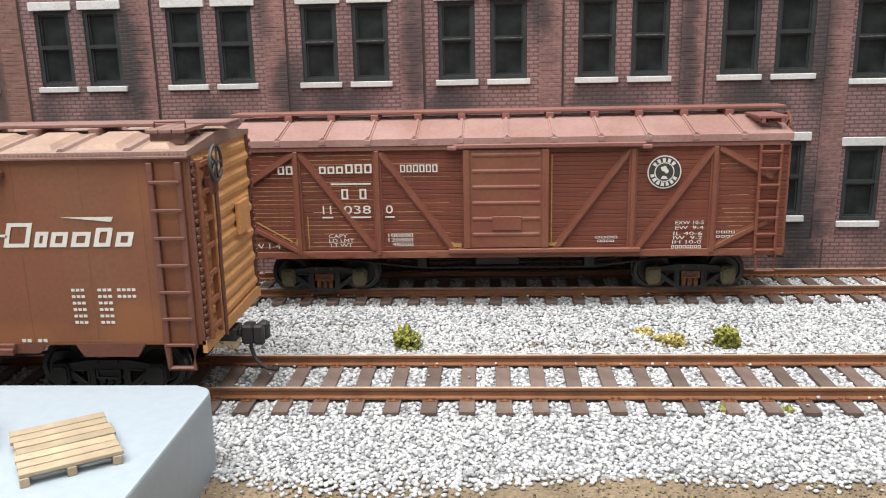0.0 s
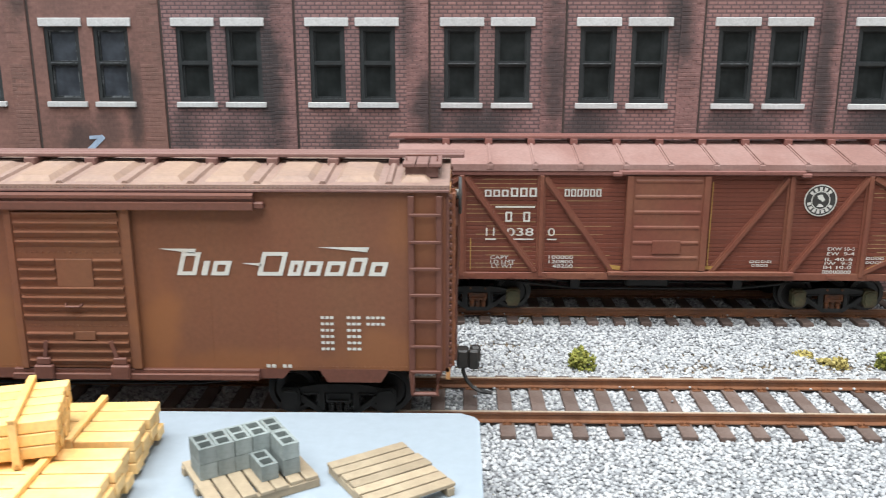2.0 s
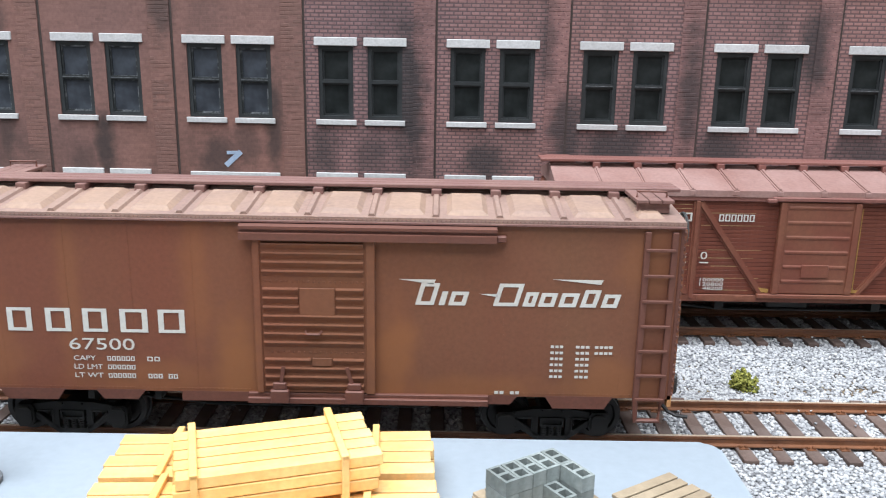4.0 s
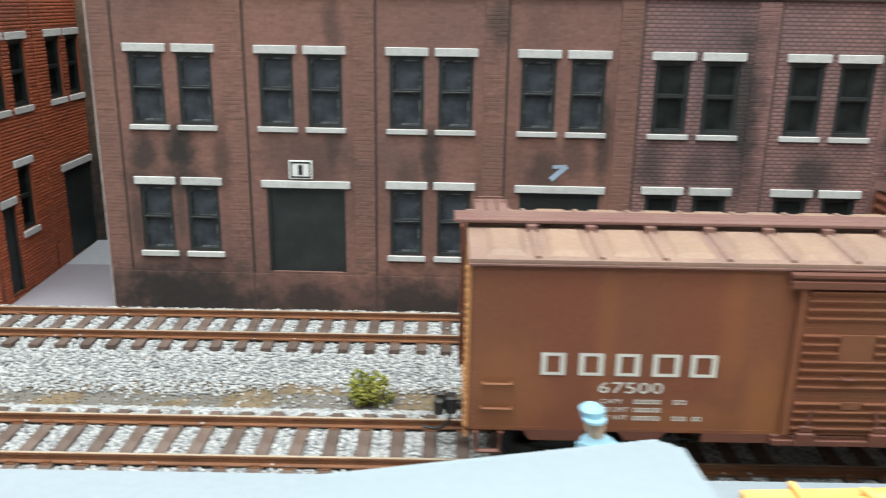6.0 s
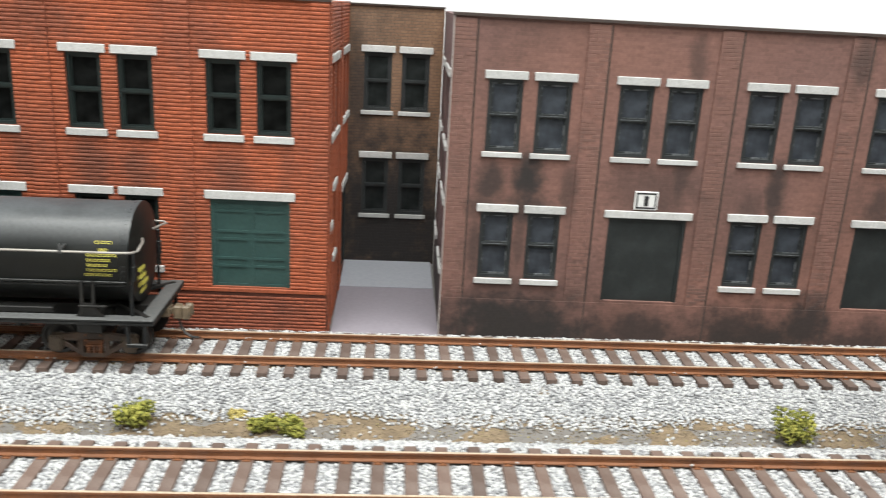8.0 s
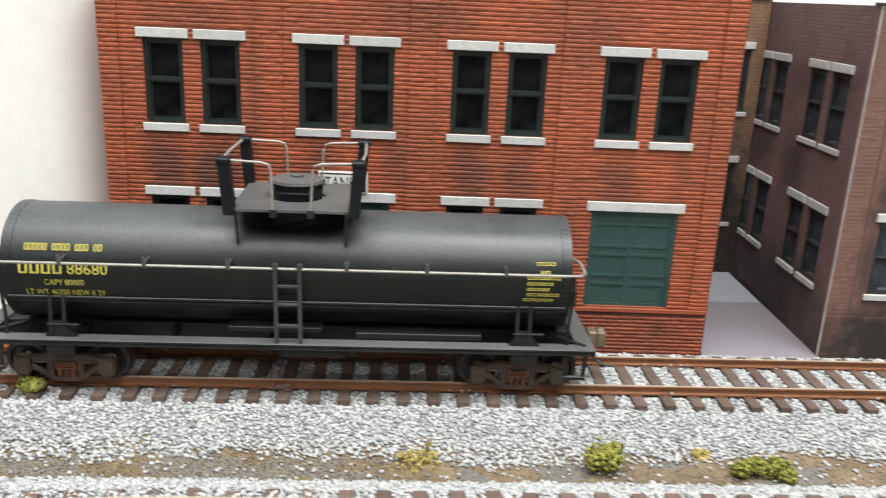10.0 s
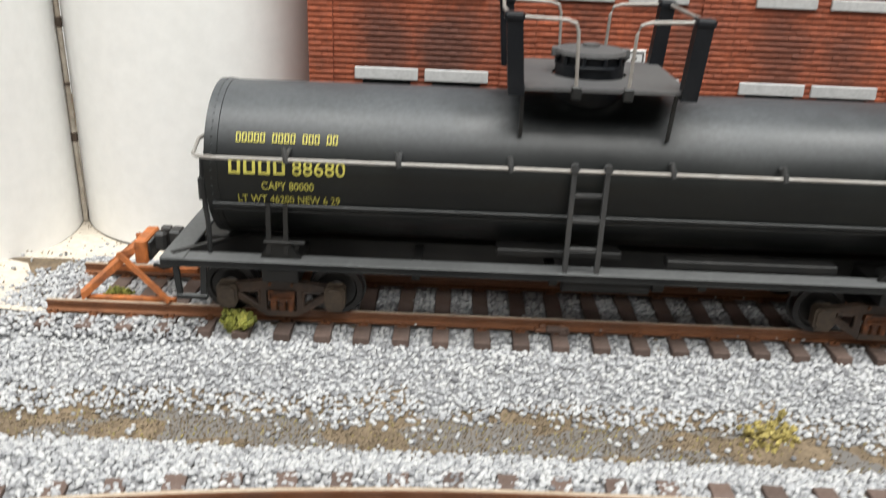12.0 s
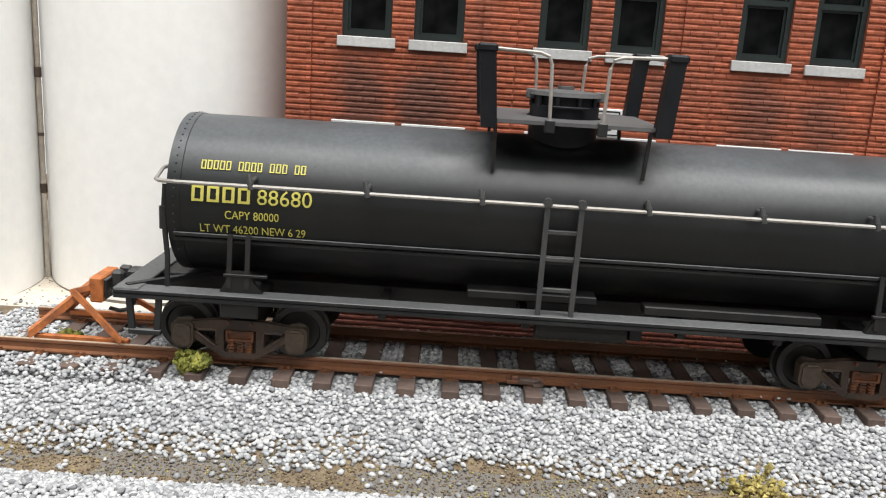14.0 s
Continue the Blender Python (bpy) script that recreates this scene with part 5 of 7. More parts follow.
        if k == 3:
            spans = [(dx0 + 1.7, dx0 + 10.4), (dx0 + 14.6, dx1 - 2.1)]
        for a, b in spans:
            bm = BM()
            prism(bm, [(-w - 0.9, zz - 0.75), (-w - 1.0, zz - 0.7), (-w - 1.55, zz + 0.25), (-w - 1.5, zz + 0.45), (-w - 0.9, zz + 0.6)], "x", a, b)
            part("door_rib", bm, RG_BODY, door)
    bm = BM()
    wire(bm, [(dx0 + 9.5, -w - 1.1, 25.6), (dx0 + 9.8, -w - 1.9, 25.2), (dx0 + 12.2, -w - 1.9, 25.2), (dx0 + 12.5, -w - 1.1, 25.6)], 0.25)
    for x in (dx0 + 2.6, dx0 + 16.8):
        box(bm, x, x + 3.6, -w - 2.2, -w - 0.9, z0 - 1.2, z0 + 1.6, 0.25)
        bar(bm, (x + 1.8, -w - 1.2, z0 + 1.2), (x + (2.6 if x < 0 else 0.4), -w - 1.2, z0 + 6.2), 0.7, 0.5)
        box(bm, x + 0.5, x + 3.1, -w - 1.9, -w - 1.0, z0 + 1.6, z0 + 3.0, 0.2)
    part("latch", bm, RG_TRIM, door, "door latch and roller brackets")
    bm = BM()
    prism(bm, [(-w, 43.9), (-w - 1.6, 43.9), (-w - 1.6, 43.2), (-w - 2.0, 43.2), (-w - 2.0, 44.5), (-w - 1.3, 44.6), (-w - 1.3, 45.2), (-w - 1.75, 45.2), (-w - 1.75, 45.75), (-w - 0.9, 46.1), (-w, 46.1)], "x", dx0 - 2.2, 35.6)
    box(bm, 35.6, 37.4, -w - 1.5, -w, 43.3, 44.5, 0.2)
    part("upper_track", bm, RG_TRIM, car)
    bm = BM()
    box(bm, dx0 - 1.8, 35.0, -w - 1.6, -w, z0 - 1.4, z0 - 0.2, 0.12)
    box(bm, dx0 - 1.8, 35.0, -w - 0.9, -w, z0 - 0.2, z0 + 0.5, 0.1)
    part("lower_track", bm, RG_TRIM, car)
    # roof with raised panels and seam caps
    rise = 2.9
    bm = BM()
    prism(bm, [(-w - 0.7, z1), (-w - 0.7, z1 + 0.9), (0, z1 + rise), (w + 0.7, z1 + 0.9), (w + 0.7, z1)], "x", -h - 0.5, h + 0.5)
    roof = part("roof", bm, RG_ROOF, car, "dusty tan-red panelled metal roof")
    sl = (rise - 0.9) / (w + 0.7)
    rz = lambda y: z1 + rise - abs(y) * sl
    ribs = [-57.5 + k * 11.7 for k in range(11)]
    for x in ribs:
        bm = BM()
        for s in (-1, 1):
            prism(bm, [(x - 0.75, -0.05), (x - 0.4, 0.5), (x + 0.4, 0.5), (x + 0.75, -0.05)], "y", 0, 1)
            vs = list(bm.verts)[-8:]
            for v in vs:
                y = s * (3.0 + v.co.y * (w - 3.0))
                v.co = (v.co.x, y, rz(y) + v.co.z)
        part("seam_cap", bm, RG_ROOF, roof)
    for a, b in zip([-h + 1] + ribs, ribs + [h - 1]):
        for s in (-1, 1):
            x0, x1 = a + 2.0, b - 2.0
            if x1 - x0 < 3:
                continue
            lo = [(x0, s * 4.6), (x1, s * 4.6), (x1, s * (w - 1.2)), (x0, s * (w - 1.2))]
            hi = [(x0 + 1.0, s * 5.2), (x1 - 1.0, s * 5.2), (x1 - 1.0, s * (w - 2.4)), (x0 + 1.0, s * (w - 2.4))]
            bm = BM()
            A = [bm.verts.new((x, y, rz(y) - 0.02)) for x, y in lo]
            B = [bm.verts.new((x, y, rz(y) + 0.75)) for x, y in hi]
            bm.faces.new(B)
            for k in range(4):
                bm.faces.new((A[k], A[(k + 1) % 4], B[(k + 1) % 4], B[k]))
            part("roof_panel", bm, RG_PANEL, roof)
    bm = BM()
    rivets(bm, [(x, -w - 0.72, z1 + 0.45) for x in np.arange(-h, h, 0.8)])
    box(bm, -h - 0.5, h + 0.5, -w - 0.9, -w - 0.5, z1 - 0.35, z1 + 0.1, 0.08)
    part("eave_strip", bm, RG_WALK, roof)
    # running board on saddles and its end platforms
    zt = z1 + rise + 1.5
    for y in (-2.55, 0, 2.55):
        bm = BM()
        box(bm, -h - 3.2, h + 3.2, y - 1.2, y + 1.2, zt - 0.7, zt, 0.12)
        part("running_board", bm, RG_WALK, car)
    for x in ribs:
        bm = BM()
        box(bm, x - 1.0, x + 1.0, -5.2, 5.2, z1 + rise - 0.5, zt - 0.72, 0.1)
        part("saddle", bm, RG_WALK, car)
    for s, x in ((-1, h - 8.0), (1, -h + 1.2)):
        bm = BM()
        for yy in (-13.5, -6.0):
            box(bm, x + 0.4, x + 6.4, s * abs(yy) - 0.5, s * abs(yy) + 0.5, rz(yy) + 0.1, zt - 0.9)
        plat = part("roof_platform", bm, RG_WALK, car)
        for k in range(3):
            bm = BM()
            box(bm, x + k * 2.4, x + k * 2.4 + 2.2, -15.0 if s < 0 else 4.0, -4.0 if s < 0 else 15.0, zt - 0.9, zt - 0.2, 0.1)
            part("slat", bm, RG_WALK, plat)
        bm = BM()
        ye = s * 12.0
        wire(bm, [(x + 0.6, ye, zt - 0.3), (x + 0.6, ye, zt + 0.9), (x + 6.2, ye, zt + 0.9), (x + 6.2, ye, zt - 0.3)], 0.22)
        part("grab_iron", bm, RG_TRIM, plat)
    # ends with pressed horizontal ribs that taper out before the corner posts
    for s in (-1, 1):
        deep = 0.5 if s > 0 else 0.16
        bm = BM()
        box(bm, s * h - 0.1, s * (h + 0.7), -w, w, z0 - 1.5, z0 + 0.8)
        box(bm, min(s * h, s * h + s * 0.02), max(s * h, s * h + s * 0.02), -w + 0.2, w - 0.2, z0, z1 - 0.2)
        end = part("end_wall", bm, RG_END, car, "rusty corrugated end wall")
        for k in range(12):
            z = z0 + 2.2 + k * 2.75
            if z > z1 - 1:
                break
            inset = 1.3 + 1.6 * (k % 2)
            bm = BM()
            prism(bm, [(s * h, z - 1.2), (s * (h + deep), z - 0.45), (s * (h + deep * 1.1), z + 0.4), (s * h, z + 1.25)], "y", -w + inset, w - inset)
            part("rib", bm, RG_END, end)
        for ya, yb in ((-w, -w + 1.2), (w - 1.2, w)):
            bm = BM()
            box(bm, s * h - 0.1, s * (h + 0.5), ya, yb, z0, z1)
            for z in np.arange(z0 + 1, z1 - 0.5, 1.45):
                box(bm, s * (h + 0.7) - 0.3, s * (h + 0.7) + 0.3, ya + 0.15, yb + 0.5 if ya < 0 else yb - 0.15, z - 0.42, z + 0.42, 0.2)
            part("corner_post", bm, RG_TRIM if s > 0 else RG_END, end)
        bm = BM()
        y = -w + 1.8 if s > 0 else w - 7.4
        for yy in (y, y + 5.0):
            box(bm, s * (h + 0.6), s * (h + 1.5), yy, yy + 0.7, z0 + 0.5, z1 - 1.0)
        for k in range(7):
            zz = z0 + 2.4 + k * 5.0
            box(bm, s * (h + 1.0), s * (h + 1.6), y + 0.2, y + 5.5, zz - 0.42, zz + 0.42)
        part("end_ladder", bm, RG_END_TRIM if s > 0 else RG_TRIM, car)
    # brake gear and a placard board on the end beside the coupler
    bm = BM()
    wire(bm, [(h + 1.6, -9.4, z0 - 1.0), (h + 1.6, -9.4, 26.0), (h + 2.0, -9.8, 33.0), (h + 2.0, -10.0, z1 - 3.0)], 0.4, 8)
    part("brake_rod", bm, RG_TRIM, car, "red-brown vertical brake rod")
    bm = BM()
    box(bm, h + 0.4, h + 2.0, -12.2, -7.8, z1 - 8.0, z1 - 4.4, 0.4)
    part("brake_housing", bm, RG_TRIM, car, "red-brown brake gear housing")
    bm = BM()
    box(bm, h + 0.5, h + 1.4, 5.0, 12.4, 27.4, 34.0, 0.15)
    part("placard_board", bm, RG_END, car, "rusty orange placard board")
    ladder(car, 62.8, 68.9, z0 - 0.4, z1 - 1.0, [42.2 - k * 4.93 for k in range(7)], -w, RG_TRIM, label="side ladder with seven rungs", stile=1.1)
    bm = BM()
    wire(bm, [(63.3, -w - 0.5, z0), (63.5, -w - 0.5, z0 - 4.2), (68.0, -w - 0.5, z0 - 4.2), (68.2, -w - 0.5, z0)], 0.6)
    part("sill_step", bm, RG_TRIM, car)
    bm = BM()
    wire(bm, [(-68.2, -w - 0.5, z0), (-68.0, -w - 0.5, z0 - 4.2), (-63.5, -w - 0.5, z0 - 4.2), (-63.3, -w - 0.5, z0)], 0.6)
    part("sill_step", bm, RG_TRIM, car)
    for z in (22.6, 17.4):
        bm = BM()
        wire(bm, [(-67.0, -w, z), (-67.0, -w - 0.9, z), (-61.5, -w - 0.9, z), (-61.5, -w, z)], 0.32)
        part("grab_iron", bm, RG_BODY, car, "rust-brown grab iron")
    brake_wheel(car, h + 2.4, -10.0, z1 - 2.4, WALKWAY, 1)
    for x in (-48.5, 48.5):
        truck(car, x, [TRUCK_BLACK, TRUCK_BLACK, TRUCK_BLACK], TRUCK_BLACK, 9.4)
    coupler(car, h + 1.0, 8.4, 1)
    coupler(car, -h - 1.0, 8.4, -1)
    # lettering; world plan x minus the car's own
    X = 121.8
    y = -w - 0.1
    # reporting marks as blocks, then the figures that can be read
    marks = [rect(-177.8 + X, -173.2 + X, 24.4, 29.0), rect(-170.6 + X, -165.9 + X, 24.4, 29.0), rect(-163.6 + X, -159.0 + X, 24.4, 29.0), rect(-156.6 + X, -151.4 + X, 24.4, 29.0), rect(-149.4 + X, -144.4 + X, 24.4, 29.0)]
    for m in marks:
        (a, z), (b, _), (_, t), _ = m
        plates("reporting_mark", [rect(a, a + 1.05, z, t), rect(b - 1.05, b, z, t), rect(a + 1.05, b - 1.05, z, z + 0.6), rect(a + 1.05, b - 1.05, t - 0.6, t)], y, WHITE_INK, car, label="white painted reporting mark block")
    lettering("car_number", "67500", -166.6 + X, -154.2 + X, 20.8, 23.1, y, WHITE_INK, car)
    for k, (a, b, c) in enumerate((("CAPY", "100000", "XM"), ("LD LMT", "", ""), ("LT WT", "", ""))):
        z = 18.6 - k * 1.75
        if k == 0:
            lettering("data_line", a, -166.0 + X, -161.8 + X, z, z + 0.95, y, WHITE_INK, car)
        else:
            lettering("data_line", a, -166.0 + X, -160.6 + X, z, z + 0.95, y, WHITE_INK, car)
        plates("data_bar", blocks("mmmmmm", -159.6 + X, -154.4 + X, z, z + 0.9) + (blocks("mm", -152.0 + X, -149.6 + X, z, z + 0.9) if k == 0 else blocks("mmm mm", -152.0 + X, -146.4 + X, z, z + 0.9) if k == 2 else []), y, WHITE_INK, car)
    # the slanted herald: leaning blocks with speed lines
    sh = []
    def lean(x0, x1, z0, z1):
        k = 0.28
        return [(x0 + X + k * (z0 - 31), z0), (x1 + X + k * (z0 - 31), z0), (x1 + X + k * (z1 - 31), z1), (x0 + X + k * (z1 - 31), z1)]
    def ring(x0, x1, z0, z1, t=0.85):
        out = [lean(x0, x0 + t, z0, z1), lean(x1 - t, x1, z0, z1), lean(x0 + t, x1 - t, z0, z0 + t * 0.8), lean(x0 + t, x1 - t, z1 - t * 0.8, z1)]
        return out
    lo = 30.8
    for a, b, top in ((-101.0, -97.5, 4.3), (-96.6, -95.5, 2.7), (-94.8, -91.6, 2.7), (-86.4, -81.8, 4.4), (-80.9, -78.6, 2.8), (-78.0, -75.0, 2.7), (-74.2, -70.9, 2.7), (-70.1, -67.1, 3.4), (-66.2, -63.2, 2.6)):
        if b - a < 1.5:
            sh.append(lean(a, b, lo, lo + top))
        else:
            sh += ring(a, b, lo, lo + top)
    for a, b, z in ((-104.1, -97.6, lo + 4.2), (-75.4, -66.4, lo + 4.6)):
        sh.append([(a + X, z + 0.75), (b + X, z - 0.15), (b + X + 0.4, z + 0.75)])
    sh.append([(-89.1 + X, lo + 2.3), (-85.6 + X, lo + 1.75), (-85.6 + X, lo + 2.35)])
    for shape in sh:
        plates("herald_stroke", [shape], y, WHITE_INK, car, label="white slanted herald stroke")
    for k in range(6):
        z = 22.6 - k * 1.22
        plates("data_bar", dashes("mmm", -75.2 + X, -72.6 + X, z, z + 0.5) + dashes("mmm", -70.4 + X, -67.6 + X, z, z + 0.5) + (dashes("mmmm", -66.8 + X, -63.2 + X, z, z + 0.5) if k < 2 else []), y, WHITE_INK, car)
    plates("data_bar", dashes("mm mm", -85.6 + X, -80.6 + X, 11.6 + 1.4, 12.2 + 1.4), y, WHITE_INK, car)
    return car


boxcar_rio()


def boxcar_gn():
    car = thing("boxcar", (3.9, FAR_Y, RAIL_Z), "mineral-red outside-braced wooden boxcar with white lettering on the siding", "boxcar", group="boxcars")
    h, w, z0, z1 = 69.4, 17.6, 11.2, 38.8
    bm = BM()
    box(bm, -h, h, -w + 0.4, w, z0, z1, 0.1)
    body = part("body", bm, GN_BODY, car)
    base, n = None, 23
    step = (z1 - z0 - 1.8) / n
    for k in range(n):
        at = (0, -w + 0.4, z0 + 1.6 + k * step)
        if base is None:
            bm = BM()
            box(bm, -h + 0.1, h - 0.1, -0.32, 0, 0.03, step - 0.03, 0.09)
            base = part("board", bm, GN_BODY, body, at=at)
        else:
            again(base, body, at)
    y = -w + 0.05
    # bare wood along the board joints of the end panels
    bm, rng = BM(), random.Random(31)
    for xa, xb, keep in ((-66.5, -54.2, 0.95), (-51.6, -33.6, 0.85), (-31.0, -14.0, 0.3), (53.0, 62.0, 0.35)):
        for k in range(1, n):
            if rng.random() < keep:
                a = xa + rng.uniform(0, 0.35) * (xb - xa) if rng.random() < 0.5 else xa
                b = xb - rng.uniform(0, 0.4) * (xb - xa) if rng.random() < 0.5 else xb
                z = z0 + 1.6 + k * step
                box(bm, a, b, y + 0.0, y + 0.2, z - 0.07, z + 0.07)
    part("worn_edges", bm, GN_WORN, body, "bare worn board edges")["kind"] = "stuff"
    # posts and braces
    for x in (-52.9, -32.3, 31.7, 51.7):
        bm = BM()
        box(bm, x - 1.1, x + 1.1, y - 0.35, y, z0 + 0.5, z1, 0.08)
        box(bm, x - 0.55, x + 0.55, y - 0.95, y - 0.35, z0 + 0.6, z1 - 0.2, 0.1)
        part("post", bm, GN_TRIM, car)
    braces = [((-52.0, 38.0), (-33.6, 13.0)), ((-31.6, 38.0), (-13.2, 13.0)), ((30.9, 38.0), (12.6, 13.0)), ((51.2, 38.0), (33.4, 13.0)), ((-53.4, 38.0), (-66.5, 29.8)), ((-66.5, 19.8), (-53.2, 12.6)), ((52.6, 38.0), (65.6, 30.6)), ((65.0, 19.6), (51.6, 12.6))]
    for a, b in braces:
        bm = BM()
        bar(bm, (a[0], y, a[1]), (b[0], y, b[1]), 1.9, 0.3)
        bar(bm, (a[0], y - 0.3, a[1]), (b[0], y - 0.3, b[1]), 0.95, 0.5)
        part("brace", bm, GN_TRIM, car)
    bm = BM()
    box(bm, -h, h, y - 0.5, y + 0.2, z0 - 0.4, z0 + 1.5, 0.1)
    for x in np.arange(-62, 63, 10.5):
        box(bm, x, x + 2.2, y - 0.7, y - 0.5, z0 + 0.1, z0 + 1.1)
    part("side_sill", bm, GN_TRIM, car)
    bm = BM()
    box(bm, -h, h, w - 0.2, w + 0.5, z0 - 0.4, z0 + 1.5, 0.1)
    part("side_sill", bm, GN_TRIM, car)
    bm = BM()
    box(bm, -h, h, y - 0.7, y + 0.2, z1 - 0.2, z1 + 1.0, 0.12)
    part("eave_board", bm, GN_WALK, car)
    bm = BM()
    box(bm, -13.0, 34.5, y - 1.7, y - 0.7, z1 + 0.1, z1 + 1.2, 0.2)
    track = part("upper_track", bm, GN_WALK, car)
    for x, dz in ((-14.5, 0.0), (33.5, -0.2)):
        bm = BM()
        box(bm, x, x + 2.5, y - 2.0, y - 0.7, z1 - 0.3 + dz, z1 + 0.8 + dz, 0.25)
        part("track_stop", bm, GN_WALK, track)
    # steel door
    bm = BM()
    d0, d1, e0, e1 = -10.6, 10.8, z0 + 2.3, z1 - 0.2
    box(bm, d0, d1, y - 1.1, y - 0.1, e0, e1, 0.15)
    door = part("door", bm, GN_TRIM, car, "closed red steel sliding door")
    for name, b in (("door_post", (d0, d0 + 1.7, y - 1.5, y - 1.1, e0, e1)), ("door_post", (d1 - 1.7, d1, y - 1.5, y - 1.1, e0, e1)), ("placard_board", (d0 + 7.2, d0 + 14.6, y - 1.45, y - 1.1, e0 + 4.6, e0 + 8.2))):
        bm = BM()
        box(bm, *b, 0.1)
        part(name, bm, GN_TRIM, door)
    for k in range(6):
        zz = e0 + 3.4 + k * 4.05
        spans = [(d0 + 2.3, d1 - 2.3)] if k != 1 else [(d0 + 2.3, d0 + 7.4), (d0 + 14.4, d1 - 2.3)]
        for a, b in spans:
            bm = BM()
            prism(bm, [(y - 1.05, zz - 0.75), (y - 1.28, zz - 0.15), (y - 1.28, zz + 0.25), (y - 1.05, zz + 0.7)], "x", a, b)
            part("door_rib", bm, GN_TRIM, door)
    bm = BM()
    box(bm, -14.5, 34.0, y - 1.6, y - 0.3, z0 + 1.0, z0 + 2.1, 0.15)
    part("lower_track", bm, GN_TRIM, car)
    for a, b, t in (((-53.9, 14.4), (-53.2, 16.0), 1.1), ((-64, 20.6), (-55, 15.4), 0.35), ((-66, 29.6), (-56, 36.2), 0.5), ((11.6, 14.4), (11.6, 37.0), 0.3), ((10.9, 14.2), (14.0, 14.2), 0.8), ((-14.6, 14.4), (-11.2, 14.0), 1.1), ((53.4, 13.8), (60.0, 17.2), 0.7), ((-50.6, 13.4), (-50.6, 22.0), 0.25)):
        bm = BM()
        bar(bm, (a[0], y - 0.34, a[1]), (b[0], y - 0.34, b[1]), t, 0.05)
        part("rust_stain", bm, GN_RUST, car, "ochre rust stain beside a brace")
    # roof
    rise = 5.4
    bm = BM()
    prism(bm, [(-w - 0.9, z1 + 1.0), (-w - 0.9, z1 + 2.7), (0, z1 + rise + 1.4), (w + 0.9, z1 + 2.7), (w + 0.9, z1 + 1.0)], "x", -h - 0.6, h + 0.6)
    roof = part("roof", bm, GN_ROOF, car, "dusty red seamed metal roof")
    sl = (rise - 1.3) / (w + 0.9)
    caps = [-57.3 + k * 11.55 for k in range(11)]
    for x in caps:
        bm = BM()
        for s in (-1, 1):
            P = [(s * 3.2, z1 + rise + 1.4 - 3.2 * sl), (s * (w + 0.8), z1 + 2.72)]
            bar(bm, (x, P[0][0], P[0][1] - 0.05), (x, P[1][0], P[1][1] - 0.05), 1.5, 0.28, (0, 0, 1))
            bar(bm, (x, P[0][0], P[0][1] + 0.2), (x, P[1][0], P[1][1] + 0.2), 0.6, 0.4, (0, 0, 1))
            box(bm, x - 0.8, x + 0.8, s * (w + 0.9) - 0.15, s * (w + 0.9) + 0.15, z1 + 1.4, z1 + 2.6, 0.1)
        part("seam_cap", bm, GN_ROOF, roof)
    zt = z1 + rise + 2.9
    for yy in (-2.5, 0, 2.5):
        bm = BM()
        box(bm, -h - 3.4, h + 3.4, yy - 1.15, yy + 1.15, zt - 0.7, zt, 0.1)
        part("running_board", bm, GN_WALK, car)
    for x in caps:
        bm = BM()
        box(bm, x - 1.0, x + 1.0, -4.4, 4.4, z1 + rise + 0.6, zt - 0.72, 0.1)
        part("saddle", bm, GN_WALK, car)
    for s, x in ((-1, h - 7.4), (1, -h + 0.4)):
        bm = BM()
        lo, hi = (-16.4, -4.2) if s < 0 else (4.2, 16.4)
        for xx in (x + 0.8, x + 5.4):
            box(bm, xx, xx + 0.8, lo, hi, zt - 3.2, zt - 2.2)
        plat = part("roof_platform", bm, GN_WALK, car, "slatted roof platform")
        for k in range(7):
            bm, yy = BM(), lo + k * (hi - lo) / 7
            box(bm, x, x + 7.0, yy + 0.15, yy + (hi - lo) / 7 - 0.15, zt - 2.2, zt - 1.5, 0.08)
            part("slat", bm, GN_WALK, plat)
    bm = BM()
    box(bm, -h + 4, h - 4, -5, 5, 8.2, z0 + 0.2)
    under = part("centre_sill", bm, TRUCK_BLACK, car, "dark underframe sill")
    for yy in (-10, -4):
        bm = BM()
        wire(bm, [(-48, yy, 9.0), (-22, yy, 6.2), (22, yy, 6.2), (48, yy, 9.0)], 0.4)
        part("truss_rod", bm, TRUCK_BLACK, under)
    for x in (-22, 22):
        bm = BM()
        box(bm, x - 1.2, x + 1.2, -12, 12, 6.6, 9.6)
        part("needle_beam", bm, TRUCK_BLACK, under)
    bm = BM()
    box(bm, -8, 4, -10, -3, 6.4, 9.8, 0.5)
    part("air_tank", bm, TRUCK_BLACK, under)
    for s in (-1, 1):
        bm = BM()
        box(bm, min(s * h, s * h + s * 0.05), max(s * h, s * h + s * 0.05), -w + 0.3, w - 0.2, z0, z1)
        end = part("end_wall", bm, GN_TRIM, car, "red corrugated end wall")
        for k in range(9):
            z = z0 + 2.0 + k * 3.0
            bm = BM()
            prism(bm, [(s * h, z - 1.1), (s * (h + 0.8), z - 0.2), (s * (h + 0.8), z + 0.3), (s * h, z + 1.2)], "y", -w + 1.2, w - 1.2)
            part("rib", bm, GN_TRIM, end)
        for ya, yb in ((-w + 0.1, -w + 1.2), (w - 1.2, w)):
            bm = BM()
            box(bm, s * h - 0.1, s * (h + 0.5), ya, yb, z0, z1)
            part("corner_post", bm, GN_TRIM, end)
    ladder(car, 62.0, 67.6, z0 + 0.3, z1, [37.1 - k * 4.12 for k in range(7)], y - 0.35, GN_TRIM, label="side ladder with seven rungs")
    bm = BM()
